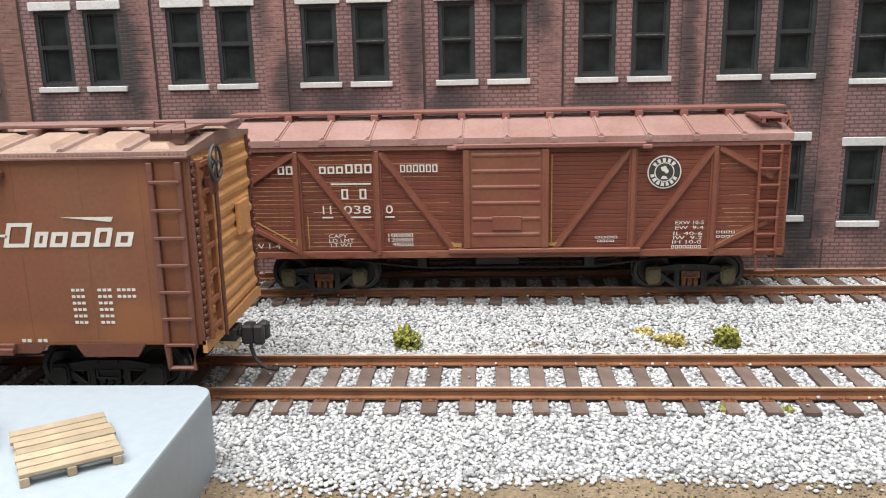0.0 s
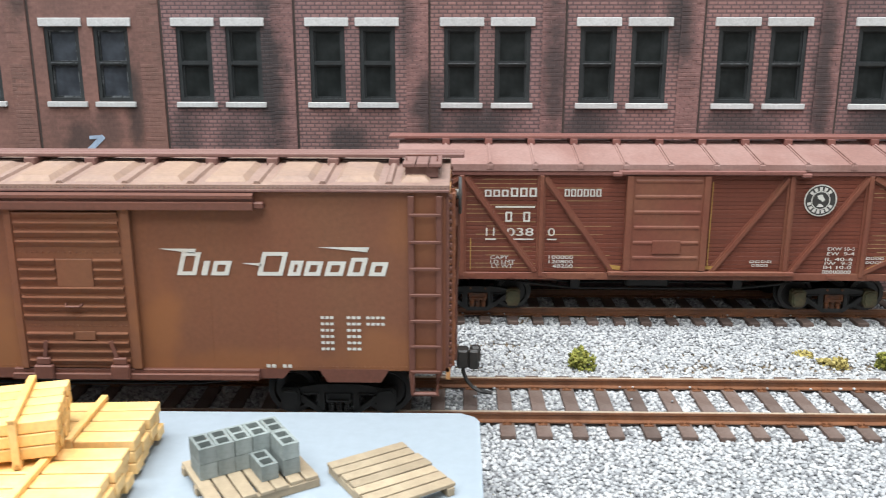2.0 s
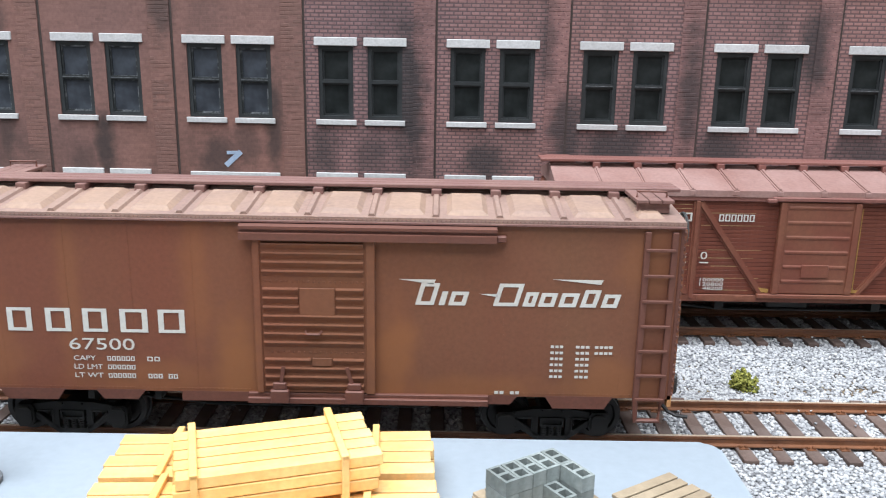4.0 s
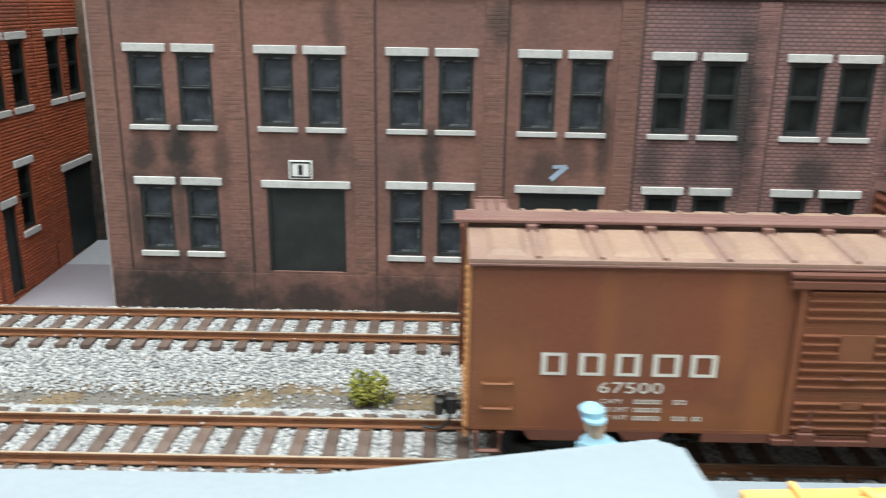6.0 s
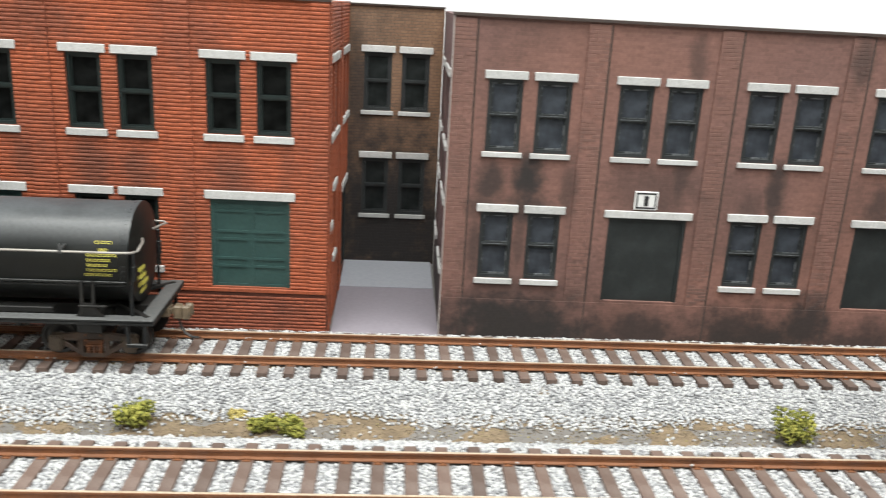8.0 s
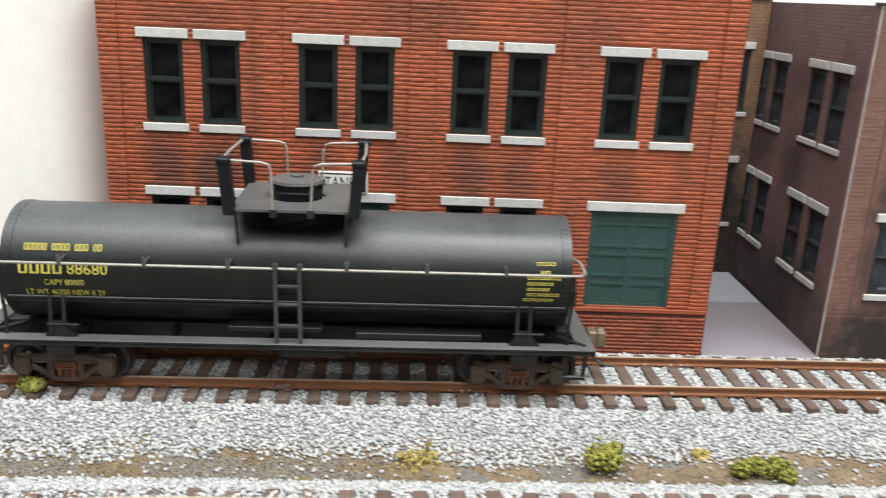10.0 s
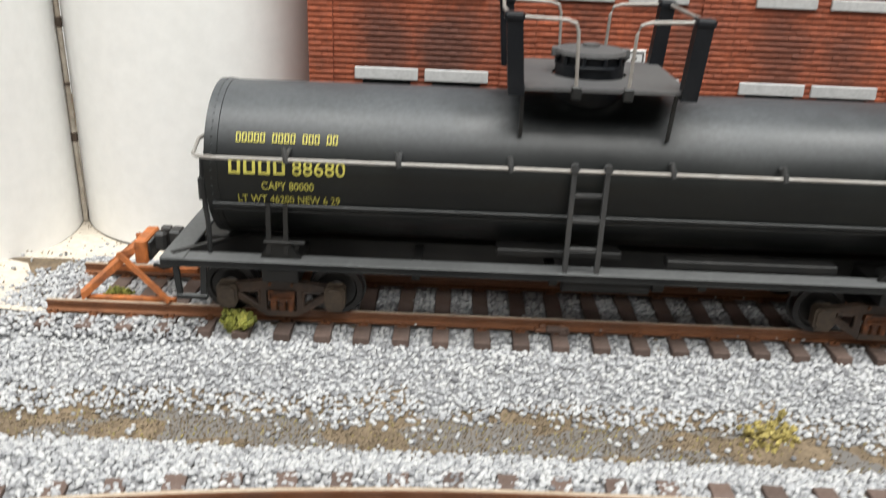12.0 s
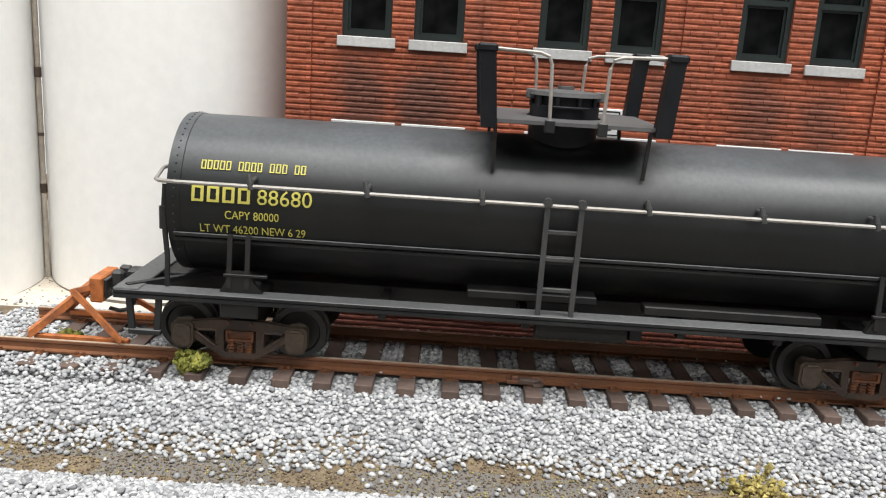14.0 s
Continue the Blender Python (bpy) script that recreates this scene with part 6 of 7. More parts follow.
    for k in range(7):
        wire(bm, [(h + 0.4, -12.5, 15 + k * 4), (h + 1.6, -12.5, 15 + k * 4), (h + 1.6, -6.5, 15 + k * 4), (h + 0.4, -6.5, 15 + k * 4)], 0.28)
    part("end_ladder", bm, GN_TRIM, car)
    for x in (63.0, -67.6):
        bm = BM()
        wire(bm, [(x, y - 0.4, z0), (x, y - 0.4, z0 - 4.4), (x + 4.6, y - 0.4, z0 - 4.4), (x + 4.6, y - 0.4, z0)], 0.4)
        part("sill_step", bm, GN_TRIM, car)
    brake_wheel(car, h + 3.2, -5.0, z1 + 3.4, GN_TRIM, 1)
    for x in (-48.4, 48.4):
        truck(car, x, [TRUCK_BLACK, TRUCK_RUST, MOSSY], TRUCK_BLACK, 9.6)
    coupler(car, h + 1.0, 8.2, 1, False)
    coupler(car, -h - 1.0, 8.2, -1, False)
    # lettering
    Y = y - 0.36
    bars = blocks("mm", -57.6, -53.8, 32.9, 35.0) + blocks("mmm", -47.0, -40.9, 33.0, 34.8) + blocks("mmm", -40.3, -33.6, 33.0, 35.3) + blocks("mmmmmm", -26.4, -17.0, 33.1, 35.0)
    plates("company_name", bars, Y, WHITE_INK, car, label="white painted company name bars")
    plates("reporting_mark", blocks("m m", -41.6, -35.2, 26.4, 29.0, gap=0.25) + [rect(-44.2, -34.0, 30.1, 30.5)], Y, WHITE_INK, car, label="white painted reporting marks under a line")
    for word, a, b in (("11", -46.6, -44.4), ("038", -41.2, -34.2), ("0", -30.4, -28.6)):
        lettering("car_number", word, a, b, 22.6, 24.7, Y, WHITE_INK, car)
    plates("underline", [rect(-46.8, -44.0, 21.5, 21.85), rect(-40.0, -34.2, 21.5, 21.85), rect(-30.6, -28.2, 21.5, 21.85)], Y, WHITE_INK, car)
    for word, a, b, z in (("CAPY", -45.4, -40.6, 16.3), ("LD LMT", -45.4, -38.9, 15.1), ("LT WT", -45.0, -39.4, 13.9), ("100000", -30.0, -23.6, 16.4), ("120800", -30.0, -23.6, 15.2), ("48200", -29.0, -23.6, 14.0)):
        lettering("data_line", word, a, b, z, z + 0.95, Y, WHITE_INK, car)
    for word, a, b, z in (("EXW 10-5", 42.6, 49.6, 19.0), ("EW  9-4", 42.6, 49.6, 17.7), ("IL 40-6", 42.2, 49.4, 16.2), ("IW  9-2", 42.2, 49.4, 15.1), ("IH 10-0", 42.0, 49.2, 14.0)):
        lettering("data_line", word, a, b, z, z + 0.9, Y, WHITE_INK, car)
    lettering("data_line", "EW 1-4", -66.4, -58.2, 13.6, 14.9, Y, WHITE_INK, car)
    plates("data_bar", blocks("mmmmmmmm", 41.8, 49.2, 12.8, 13.6) + blocks("mmmm", 52.8, 57.4, 16.6, 17.2) + blocks("mmmm", 52.8, 57.4, 15.5, 16.1) + blocks("mmmm", 22.6, 28.2, 15.6, 16.2) + blocks("mmmm", 23.2, 27.4, 14.6, 15.2), Y, WHITE_INK, car)
    # round herald: white ring, dark disc, pale shape
    cx, cz = 39.3, 32.3
    circle = lambda r, n=40: [(cx + r * math.cos(k * math.tau / n), cz + r * math.sin(k * math.tau / n)) for k in range(n)]
    plates("herald_rim", [circle(4.15)], Y, WHITE_INK, car, thick=0.05, label="round white herald rim")
    dark = paint("herald_dark", (0.03, 0.028, 0.026), 0.6)
    plates("herald_field", [circle(3.85)], Y - 0.05, dark, car, thick=0.05)
    plates("herald_ring", [[(cx + r * math.cos(a), cz + r * math.sin(a)) for r, a in ((2.55, t0), (3.5, t0), (3.5, t0 + 0.24), (2.55, t0 + 0.24))] for t0 in [math.radians(d) for d in (38, 62, 86, 110, 134, 190, 212, 234, 256, 278, 300, 322)]], Y - 0.1, WHITE_INK, car, thick=0.04)
    plates("herald_disc", [circle(2.45, 30)], Y - 0.1, WHITE_INK, car, thick=0.03)
    plates("herald_core", [circle(2.2, 30)], Y - 0.13, dark, car, thick=0.03)
    plates("herald_shape", [[(cx - 1.0, cz + 1.2), (cx + 0.2, cz + 1.6), (cx + 1.1, cz + 0.2), (cx + 0.5, cz - 0.4), (cx - 0.1, cz + 0.2), (cx - 0.6, cz + 0.3)], [(cx - 0.9, cz - 1.7), (cx + 0.9, cz - 1.7), (cx + 0.4, cz - 1.0), (cx - 0.4, cz - 0.9)]], Y - 0.16, WHITE_INK, car, thick=0.03)
    return car


boxcar_gn()


def tank_car():
    X0 = -457.2
    car = thing("tank_car", (X0, FAR_Y, RAIL_Z), "black riveted tank car with yellow lettering and a domed platform", "tank car")
    R, zc, h, hl = 14.0, 27.0, 66.5, 64.4
    seg = 72
    prof = [(-hl - 1.6, 0.0), (-hl - 1.45, 5.0), (-hl - 0.9, 10.0), (-hl - 0.1, 12.9), (-hl, R), (-hl + 0.4, R), (-hl + 2.2, R), (-hl + 2.3, R - 0.12), (h - 2.3, R - 0.12), (h - 2.2, R), (h, R), (h + 0.1, 12.9), (h + 0.9, 10.0), (h + 1.45, 5.0), (h + 1.6, 0.0)]
    bm = BM()
    loops = []
    for x, r in prof:
        if r == 0:
            loops.append([bm.verts.new((x, 0, zc))])
        else:
            loops.append([bm.verts.new((x, r * math.sin(k * math.tau / seg), zc + r * math.cos(k * math.tau / seg))) for k in range(seg)])
    for a, b in zip(loops, loops[1:]):
        for k in range(seg):
            if len(a) == 1:
                bm.faces.new((a[0], b[k], b[(k + 1) % seg]))
            elif len(b) == 1:
                bm.faces.new((a[k], b[0], a[(k + 1) % seg]))
            else:
                bm.faces.new((a[k], b[k], b[(k + 1) % seg], a[(k + 1) % seg]))
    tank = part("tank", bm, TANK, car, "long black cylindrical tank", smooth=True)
    bm = BM()
    for x in (-hl + 1.2, h - 1.2):
        for k in range(54):
            a = -2.7 + k * 5.4 / 53
            d = Vector((0, math.sin(a), math.cos(a)))
            p = Vector((x, 0, zc)) + R * d
            rod(bm, p - 0.05 * d, p + 0.15 * d, 0.22, 5, r2=0.12)
    part("rivets", bm, TANK, tank)["kind"] = "stuff"
    # lower sheet overlap
    bm = BM()
    for s in (-1, 1):
        for dz, t in ((-4.9, 0.55), (-5.9, 0.4)):
            z = zc + dz
            yy = s * math.sqrt(R * R - dz * dz)
            box(bm, -hl + 1, h - 1, min(yy, yy + s * t), max(yy, yy + s * t), z - 0.3, z + 0.3, 0.08)
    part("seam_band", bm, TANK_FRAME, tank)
    # underframe: wide side boards, centre sill, cross beams
    for s in (-1, 1):
        bm = BM()
        box(bm, -72.5, 73.0, min(s * 16.6, s * 12.9), max(s * 16.6, s * 12.9), 11.9, 12.8, 0.12)
        box(bm, -72.5, 73.0, min(s * 16.6, s * 15.7), max(s * 16.6, s * 15.7), 11.3, 12.3, 0.1)
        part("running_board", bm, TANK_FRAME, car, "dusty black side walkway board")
    for x in (-72.5, 69.0):
        bm = BM()
        box(bm, x - 0.15, x + 4.15, -16.5, 16.5, 11.2, 13.0, 0.15)
        part("end_sill", bm, TANK_FRAME, car)
    bm = BM()
    box(bm, -71, 71, -4.2, 4.2, 8.6, 12.6, 0.15)
    for x in (-51.8, 56.2):
        box(bm, x - 3.2, x + 3.2, -16.1, 16.1, 8.8, 11.8, 0.2)
        for s in (-1, 1):
            box(bm, x - 2.6, x + 2.6, s * 12.6 - 2.0, s * 12.6 + 2.0, 12.8, 14.0, 0.3)
            for dx in (-2.0, 1.0):
                bar(bm, (x + dx, s * 14.5, 13.6), (x + dx, s * 13.6, 22.6), 0.8, 0.5, (0, s, 0))
            prism(bm, [(x - 3.6, 12.9), (x + 3.6, 12.9), (x + 2.2, 14.6), (x + 1.4, 16.4), (x - 2.0, 16.4), (x - 2.6, 14.6)], "y", s * 14.2 - 0.5, s * 14.2 + 0.5)
            box(bm, x - 2.9, x + 4.4, s * 14.6 - 0.4, s * 14.6 + 0.4, 15.6, 16.1, 0.1)
    for x in (-28, -4, 22, 38):
        box(bm, x - 0.7, x + 0.7, -15.8, 15.8, 10.2, 12.2)
    box(bm, -14, 8, -12.5, -8.5, 14.0, 15.4, 0.2)
    box(bm, 16, 46, -13.0, -10.0, 13.0, 14.6, 0.2)
    for s in (-1, 1):
        bar(bm, (s * 71, -14.5, 12.4), (s * 60, -3.5, 12.4), 1.2, 0.8, (0, 0, 1))
        bar(bm, (s * 71, 14.5, 12.4), (s * 60, 3.5, 12.4), 1.2, 0.8, (0, 0, 1))
    rod(bm, (-2, -11.6, 9.4), (13.5, -11.6, 9.4), 2.0, 14)
    box(bm, 3, 5, -12.4, -10.8, 9.6, 12.4)
    box(bm, 14.0, 16.4, -12.4, -10.6, 8.0, 11.4, 0.3)
    wire(bm, [(-70, -10, 11.4), (-30, -9, 10.8), (30, -9, 10.8), (70, -10, 11.4)], 0.35)
    part("underframe", bm, TRUCK_BLACK, car, "black underframe with brake cylinder")
    # steps at the corners
    for s in (-1, 1):
        for x in (-70.6, 65.4):
            bm = BM()
            y = s * 15.6
            for dx in (0.5, 5.5):
                bar(bm, (x + dx, y, 11.9), (x + dx + (0.4 if dx < 3 else -0.4), y, 5.4), 1.0, 0.7, (0, s, 0))
            box(bm, x + 0.4, x + 5.8, min(y, y + s * 0.9), max(y, y + s * 0.9), 5.0, 5.9, 0.1)
            part("corner_step", bm, TANK_FRAME, car)
    # handrail with posts, dipping round the ends
    zr = 31.3
    yr = -16.4
    bm = BM()
    pts = [(-hl - 1.5, -5.0, zr + 1.0), (-hl - 2.0, -9.0, zr + 1.0), (-hl - 1.5, -14.2, zr - 0.1), (-hl - 0.4, -16.0, zr), (-hl + 2, yr, zr), (h - 2, yr, zr), (h + 1.5, -16.0, zr), (h + 2.8, -14.2, zr), (h + 2.6, -9.0, zr + 0.8), (h + 1.5, -5.0, zr + 0.8)]
    wire(bm, pts, 0.33, 8)
    part("handrail", bm, HANDRAIL, car, "worn bare-metal handrail")
    bm = BM()
    wire(bm, [(x, -y, z) for x, y, z in pts], 0.33, 8)
    part("handrail", bm, HANDRAIL, car, "worn bare-metal handrail")
    for x in (-49.8, -31.1, -12.6, 14.1, 32.4, 50.6):
        for s in (-1, 1):
            bm = BM()
            rod(bm, (x, s * 13.2, zr + 0.9), (x, s * 16.0, zr + 0.7), 0.35, 8)
            rod(bm, (x, s * 16.4, zr - 0.55), (x - 0.2, s * 16.3, zr + 0.7), 0.55, 10)
            rod(bm, (x - 0.2, s * 16.2, zr + 0.6), (x - 0.5, s * 16.0, zr + 1.9), 0.5, 10, r2=0.36)
            part("rail_post", bm, WALKWAY, car)
    lad = BM()
    for x in (-2.2, 3.3):
        bar(lad, (x, -15.3, 12.8), (x, -15.9, zr + 0.6), 0.85, 0.8)
        rod(lad, (x, -15.6, zr + 0.5), (x, -16.9, zr + 0.5), 0.75, 8)
    for z in (17.2, 22.4, 26.9, zr - 0.3):
        box(lad, -2.2, 3.3, -16.1, -15.4, z - 0.35, z + 0.35, 0.1)
    part("ladder", lad, WALKWAY, car, "dusty black side ladder")
    # dome, platform, four corner posts and wire rails
    zp, xd = 44.4, 1.0
    bm = BM()
    rod(bm, (xd, 0, zc + R - 2.5), (xd, 0, 46.4), 6.0, 32)
    rod(bm, (xd, 0, 46.4), (xd, 0, 48.0), 5.4, 32)
    for k in range(10):
        a = k * math.tau / 10
        rod(bm, (xd + 5.75 * math.cos(a), 5.75 * math.sin(a), 46.0), (xd + 5.75 * math.cos(a), 5.75 * math.sin(a), 48.0), 0.4, 6)
    box(bm, xd - 3.4, xd + 3.4, -6.6, -5.4, 46.0, 46.5, 0.15)
    dome = part("dome", bm, POST_BLACK, car, "round black manway dome", smooth=True)
    bm = BM()
    rod(bm, (xd, 0, 48.0), (xd, 0, 48.7), 6.2, 32, r2=6.0)
    rod(bm, (xd, 0, 48.7), (xd, 0, 49.1), 5.2, 32, r2=1.8)
    rod(bm, (xd, 0, 49.0), (xd, 0, 49.6), 1.5, 12)
    for s in (-1, 1):
        box(bm, xd + s * 6.0 - 0.8, xd + s * 6.0 + 0.8, -0.7, 0.7, 47.2, 48.9, 0.15)
    part("lid", bm, PLATFORM, dome, "grey dusty bolted lid", smooth=True)
    bm, ring = BM(), 48
    loops = []
    for z in (zp - 0.6, zp):
        inner, outer = [], []
        for k in range(ring):
            a = (k + 0.5) * math.tau / ring
            c, d = math.cos(a), math.sin(a)
            inner.append(bm.verts.new((xd + 6.5 * c, 6.5 * d, z)))
            reach = min((15.8 - xd if c > 0 else 12.6 + xd) / abs(c), 13.9 / abs(d))
            outer.append(bm.verts.new((xd + reach * c, reach * d, z)))
        loops += [inner, outer]
    for k in range(ring):
        j = (k + 1) % ring
        for a, b in ((loops[0], loops[1]), (loops[2], loops[3]), (loops[0], loops[2]), (loops[1], loops[3])):
            bm.faces.new((a[k], a[j], b[j], b[k]))
    part("platform", bm, PLATFORM, car, "grey-black platform round the dome")
    for x in (-11.4, 13.6):
        for s in (-1, 1):
            bm = BM()
            bar(bm, (x, s * 12.6, zp - 0.8), (x + (0.2 if x < 0 else -0.2), s * 11.2, zc + 8.6), 0.6, 0.5, (0, s, 0))
            part("platform_brace", bm, TANK_FRAME, car)
    for sx in (-1, 1):
        for sy in (-1, 1):
            bm = BM()
            x, y = sx * 13.9 + 1.4, sy * 13.2
            lean = 1.0 * sx
            lo = [(x - 1.3, y - 1.3), (x + 1.3, y - 1.3), (x + 1.3, y + 1.3), (x - 1.3, y + 1.3)]
            A = [bm.verts.new((px, py, zp - 1.4)) for px, py in lo]
            B = [bm.verts.new((px * 1.0 + lean, py, zp + 11.0)) for px, py in lo]
            bm.faces.new(A), bm.faces.new(B)
            for k in range(4):
                bm.faces.new((A[k], A[(k + 1) % 4], B[(k + 1) % 4], B[k]))
            box(bm, x + lean - 1.6, x + lean + 1.6, y - 1.6, y + 1.6, zp + 10.2, zp + 11.6, 0.35)
            part("corner_post", bm, POST_BLACK, car, "black wooden corner post")
    for s in (-1, 1):
        for sx in (-1, 1):
            bm = BM()
            z = zp + 10.9
            wire(bm, [(sx * 14.6 + 1.4, s * 13.2, z), (sx * 6.6 + 1.4, s * 13.2, z - 0.3), (sx * 5.1 + 1.4, s * 13.2, z - 0.8), (sx * 4.6 + 1.4, s * 13.2, z - 2.2), (sx * 4.2 + 1.4, s * 13.6, zp - 1.2)], 0.3, 8)
            rail = part("wire_rail", bm, HANDRAIL, car, "bent bare-metal guard rail")
            bm = BM()
            box(bm, sx * 4.2 + 0.6, sx * 4.2 + 2.2, s * 13.6 - 0.8, s * 13.6 + 0.8, zp - 1.8, zp + 0.3, 0.15)
            part("clamp", bm, TANK_FRAME, rail)
    for sx in (-1, 1):
        bm = BM()
        wire(bm, [(sx * 15.4 + 1.4, -13.2, zp + 10.9), (sx * 15.9 + 1.4, 0, zp + 10.7), (sx * 15.4 + 1.4, 13.2, zp + 10.9)], 0.34, 8)
        part("wire_rail", bm, HANDRAIL, car, "bent bare-metal guard rail")
    for x in (-52.6, 55.6):
        truck(car, x, [TRUCK_BROWN, TRUCK_RUST, JOURNAL], TRUCK_BLACK, 9.8)
    coupler(car, 73.5, 9.6, 1, iron=COUPLER_WORN)
    coupler(car, -73.0, 9.6, -1)
    # hoops at the ends of the tank and hose loops below them
    for k in (-1, 1):
        for sy in (-1, 1):
            bm = BM()
            e = h if k > 0 else hl
            wire(bm, [(k * (e + 0.9), sy * 11.6, zc + 3.0), (k * (e + 0.9), sy * 12.4, zc - 1.0), (k * (e + 0.6), sy * 12.8, zc - 5.0), (k * (e + 0.2), sy * 13.0, zc - 9.0), (k * (e + 0.2), sy * 13.2, 12.6)], 0.45)
            rod(bm, (k * (e + 0.8), sy * 12.6, zc - 4.4), (k * (e + 0.9), sy * 12.3, zc - 0.6), 0.8, 10)
            part("end_strap", bm, TANK_FRAME, car, "black end strap with turnbuckle")
    # lettering on the curve
    curve = lambda z: -math.sqrt(max(0.1, (R + 0.02) ** 2 - (z - zc) ** 2))
    at = lambda x: x - X0
    plates("company_name", blocks("mmmmm mmmm mmm mm", at(-516.2), at(-499.0), 33.1, 34.5), 0, YELLOW_INK, car, curve, label="yellow painted company name bars")
    plates("reporting_mark", blocks("mmmm", at(-517.4), at(-507.8), 27.9, 30.5), 0, YELLOW_INK, car, curve, label="yellow painted reporting marks")
    lettering("car_number", "88680", at(-506.6), at(-497.6), 27.9, 30.4, 0, YELLOW_INK, car, curve)
    lettering("data_line", "CAPY 80000", at(-511.9), at(-503.0), 25.2, 26.6, 0, YELLOW_INK, car, curve)
    lettering("data_line", "LT WT 46200 NEW 6 29", at(-516.1), at(-498.6), 22.7, 24.1, 0, YELLOW_INK, car, curve)
    bars = []
    for k, (a, b) in enumerate(((-399.2, -394.8), (-398.2, -396.0), (-401.2, -393.6), (-401.2, -395.2), (-401.2, -396.0), (-401.2, -393.6), (-402.0, -395.0))):
        bars += blocks("mmmmmm"[: 3 + (k > 1) * 3], at(a), at(b), 32.6 - k * 1.35 - (0.5 if k else 0), 33.3 - k * 1.35 - (0.5 if k else 0))
    plates("data_bar", bars, 0, YELLOW_INK, car, curve)
    # small writing on the end of the tank
    bm = BM()
    for z, a, b in ((23.6, -8.6, -4.2), (21.4, -9.0, -3.4), (19.2, -8.4, -2.6), (17.0, -7.4, -2.4)):
        y = a
        while y < b:
            d = math.hypot(y, z - zc)
            box(bm, h + 0.9, h + (1.0 if d > 10 else 1.5), y, y + 0.8, z, z + 1.1)
            y += 1.15
    part("data_bar", bm, YELLOW_INK, car, "yellow writing too small to read")["kind"] = "stuff"
    return car


tank_car()


# ---- things beside the track ----
def wheel_stop():
    rust = paint("orange_rust_paint", (0.44, 0.135, 0.033), 0.62, (0.17, 0.062, 0.029), 0.9, 230, 1100, bumpy=0.3, tone=0.25, spot_at=0.5)
    top = thing("bumping_post", (-538.5, FAR_Y, RAIL_Z), "rusty orange bumping post standing on the rail ends", "bumper")
    for s in (-1, 1):
        bm = BM()
        bar(bm, (-10.4, s * 7.6, -0.4), (-0.6, s * 2.6, 8.4), 2.0, 1.5, (0, 0, 1))
        part("thick_leg", bm, rust, top)
        bm = BM()
        bar(bm, (6.8, s * 8.5, 0.5), (-3.4, s * 4.6, 8.2), 1.0, 0.7, (0, s, 0))
        bar(bm, (-3.6, s * 4.7, 7.9), (-0.6, s * 3.4, 8.6), 1.0, 0.7, (0, s, 0))
        part("bent_brace", bm, rust, top)
        bm = BM()
        box(bm, -9.5, 7.5, s * 7.0 - 0.55, s * 7.0 + 0.55, -0.6, 0.4, 0.1)
        part("foot_plate", bm, rust, top)
    bm = BM()
    box(bm, -0.8, 1.6, -4.0, 4.0, 5.8, 10.6, 0.3)
    part("crossbeam", bm, rust, top)
    bm = BM()
    box(bm, 1.6, 2.2, -3.3, 3.3, 6.4, 10.1, 0.15)
    part("striking_plate", bm, TANK_FRAME, top, "black striking plate")


wheel_stop()

DOCK_Z = 11.85


def loading_dock():
    m = paint("pale_grey_dock", (0.305, 0.352, 0.395), 0.55, (0.275, 0.318, 0.36), 0.5, 18, 500, bumpy=0.05, tone=0.04)
    top = thing("loading_dock", (0, 0, 0), "plain pale grey painted loading dock beside the track", "loading dock")
    x0, x1, y0, y1, r = -345.0, -46.3, -150.0, -30.5, 3.0
    for name, za, zb, inset in (("deck", DOCK_Z - 2.0, DOCK_Z, 0.0), ("base_wall", -3.2, DOCK_Z - 2.02, 0.02)):
        bm = BM()
        pts = [(x0, y0), (x1 - inset, y0)] + [(x1 - r + (r - inset) * math.cos(a), y1 - r + (r - inset) * math.sin(a)) for a in np.linspace(0, math.pi / 2, 7)] + [(x0, y1 - inset)]
        prism(bm, pts, "z", za, zb)
        if name == "deck":
            es = [e for e in bm.edges if all(abs(v.co.z - DOCK_Z) < 0.01 for v in e.verts)]
            bmesh.ops.bevel(bm, geom=es, offset=0.5, segments=2, affect="EDGES", profile=0.5)
        part(name, bm, m, top, smooth=True)


loading_dock()

PINE = paint("fresh_pine", (0.80, 0.47, 0.145), 0.6, (0.84, 0.62, 0.31), 0.7, 60, 900, bumpy=0.12, vary=0.16, tone=0.1)
PALLET = paint("raw_pallet_wood", (0.345, 0.275, 0.185), 0.75, (0.24, 0.18, 0.115), 0.6, 90, 900, bumpy=0.2, vary=0.15)
BLOCK = paint("grey_green_block", (0.185, 0.21, 0.20), 0.85, (0.36, 0.39, 0.38), 0.6, 220, 1300, bumpy=0.3, vary=0.2)


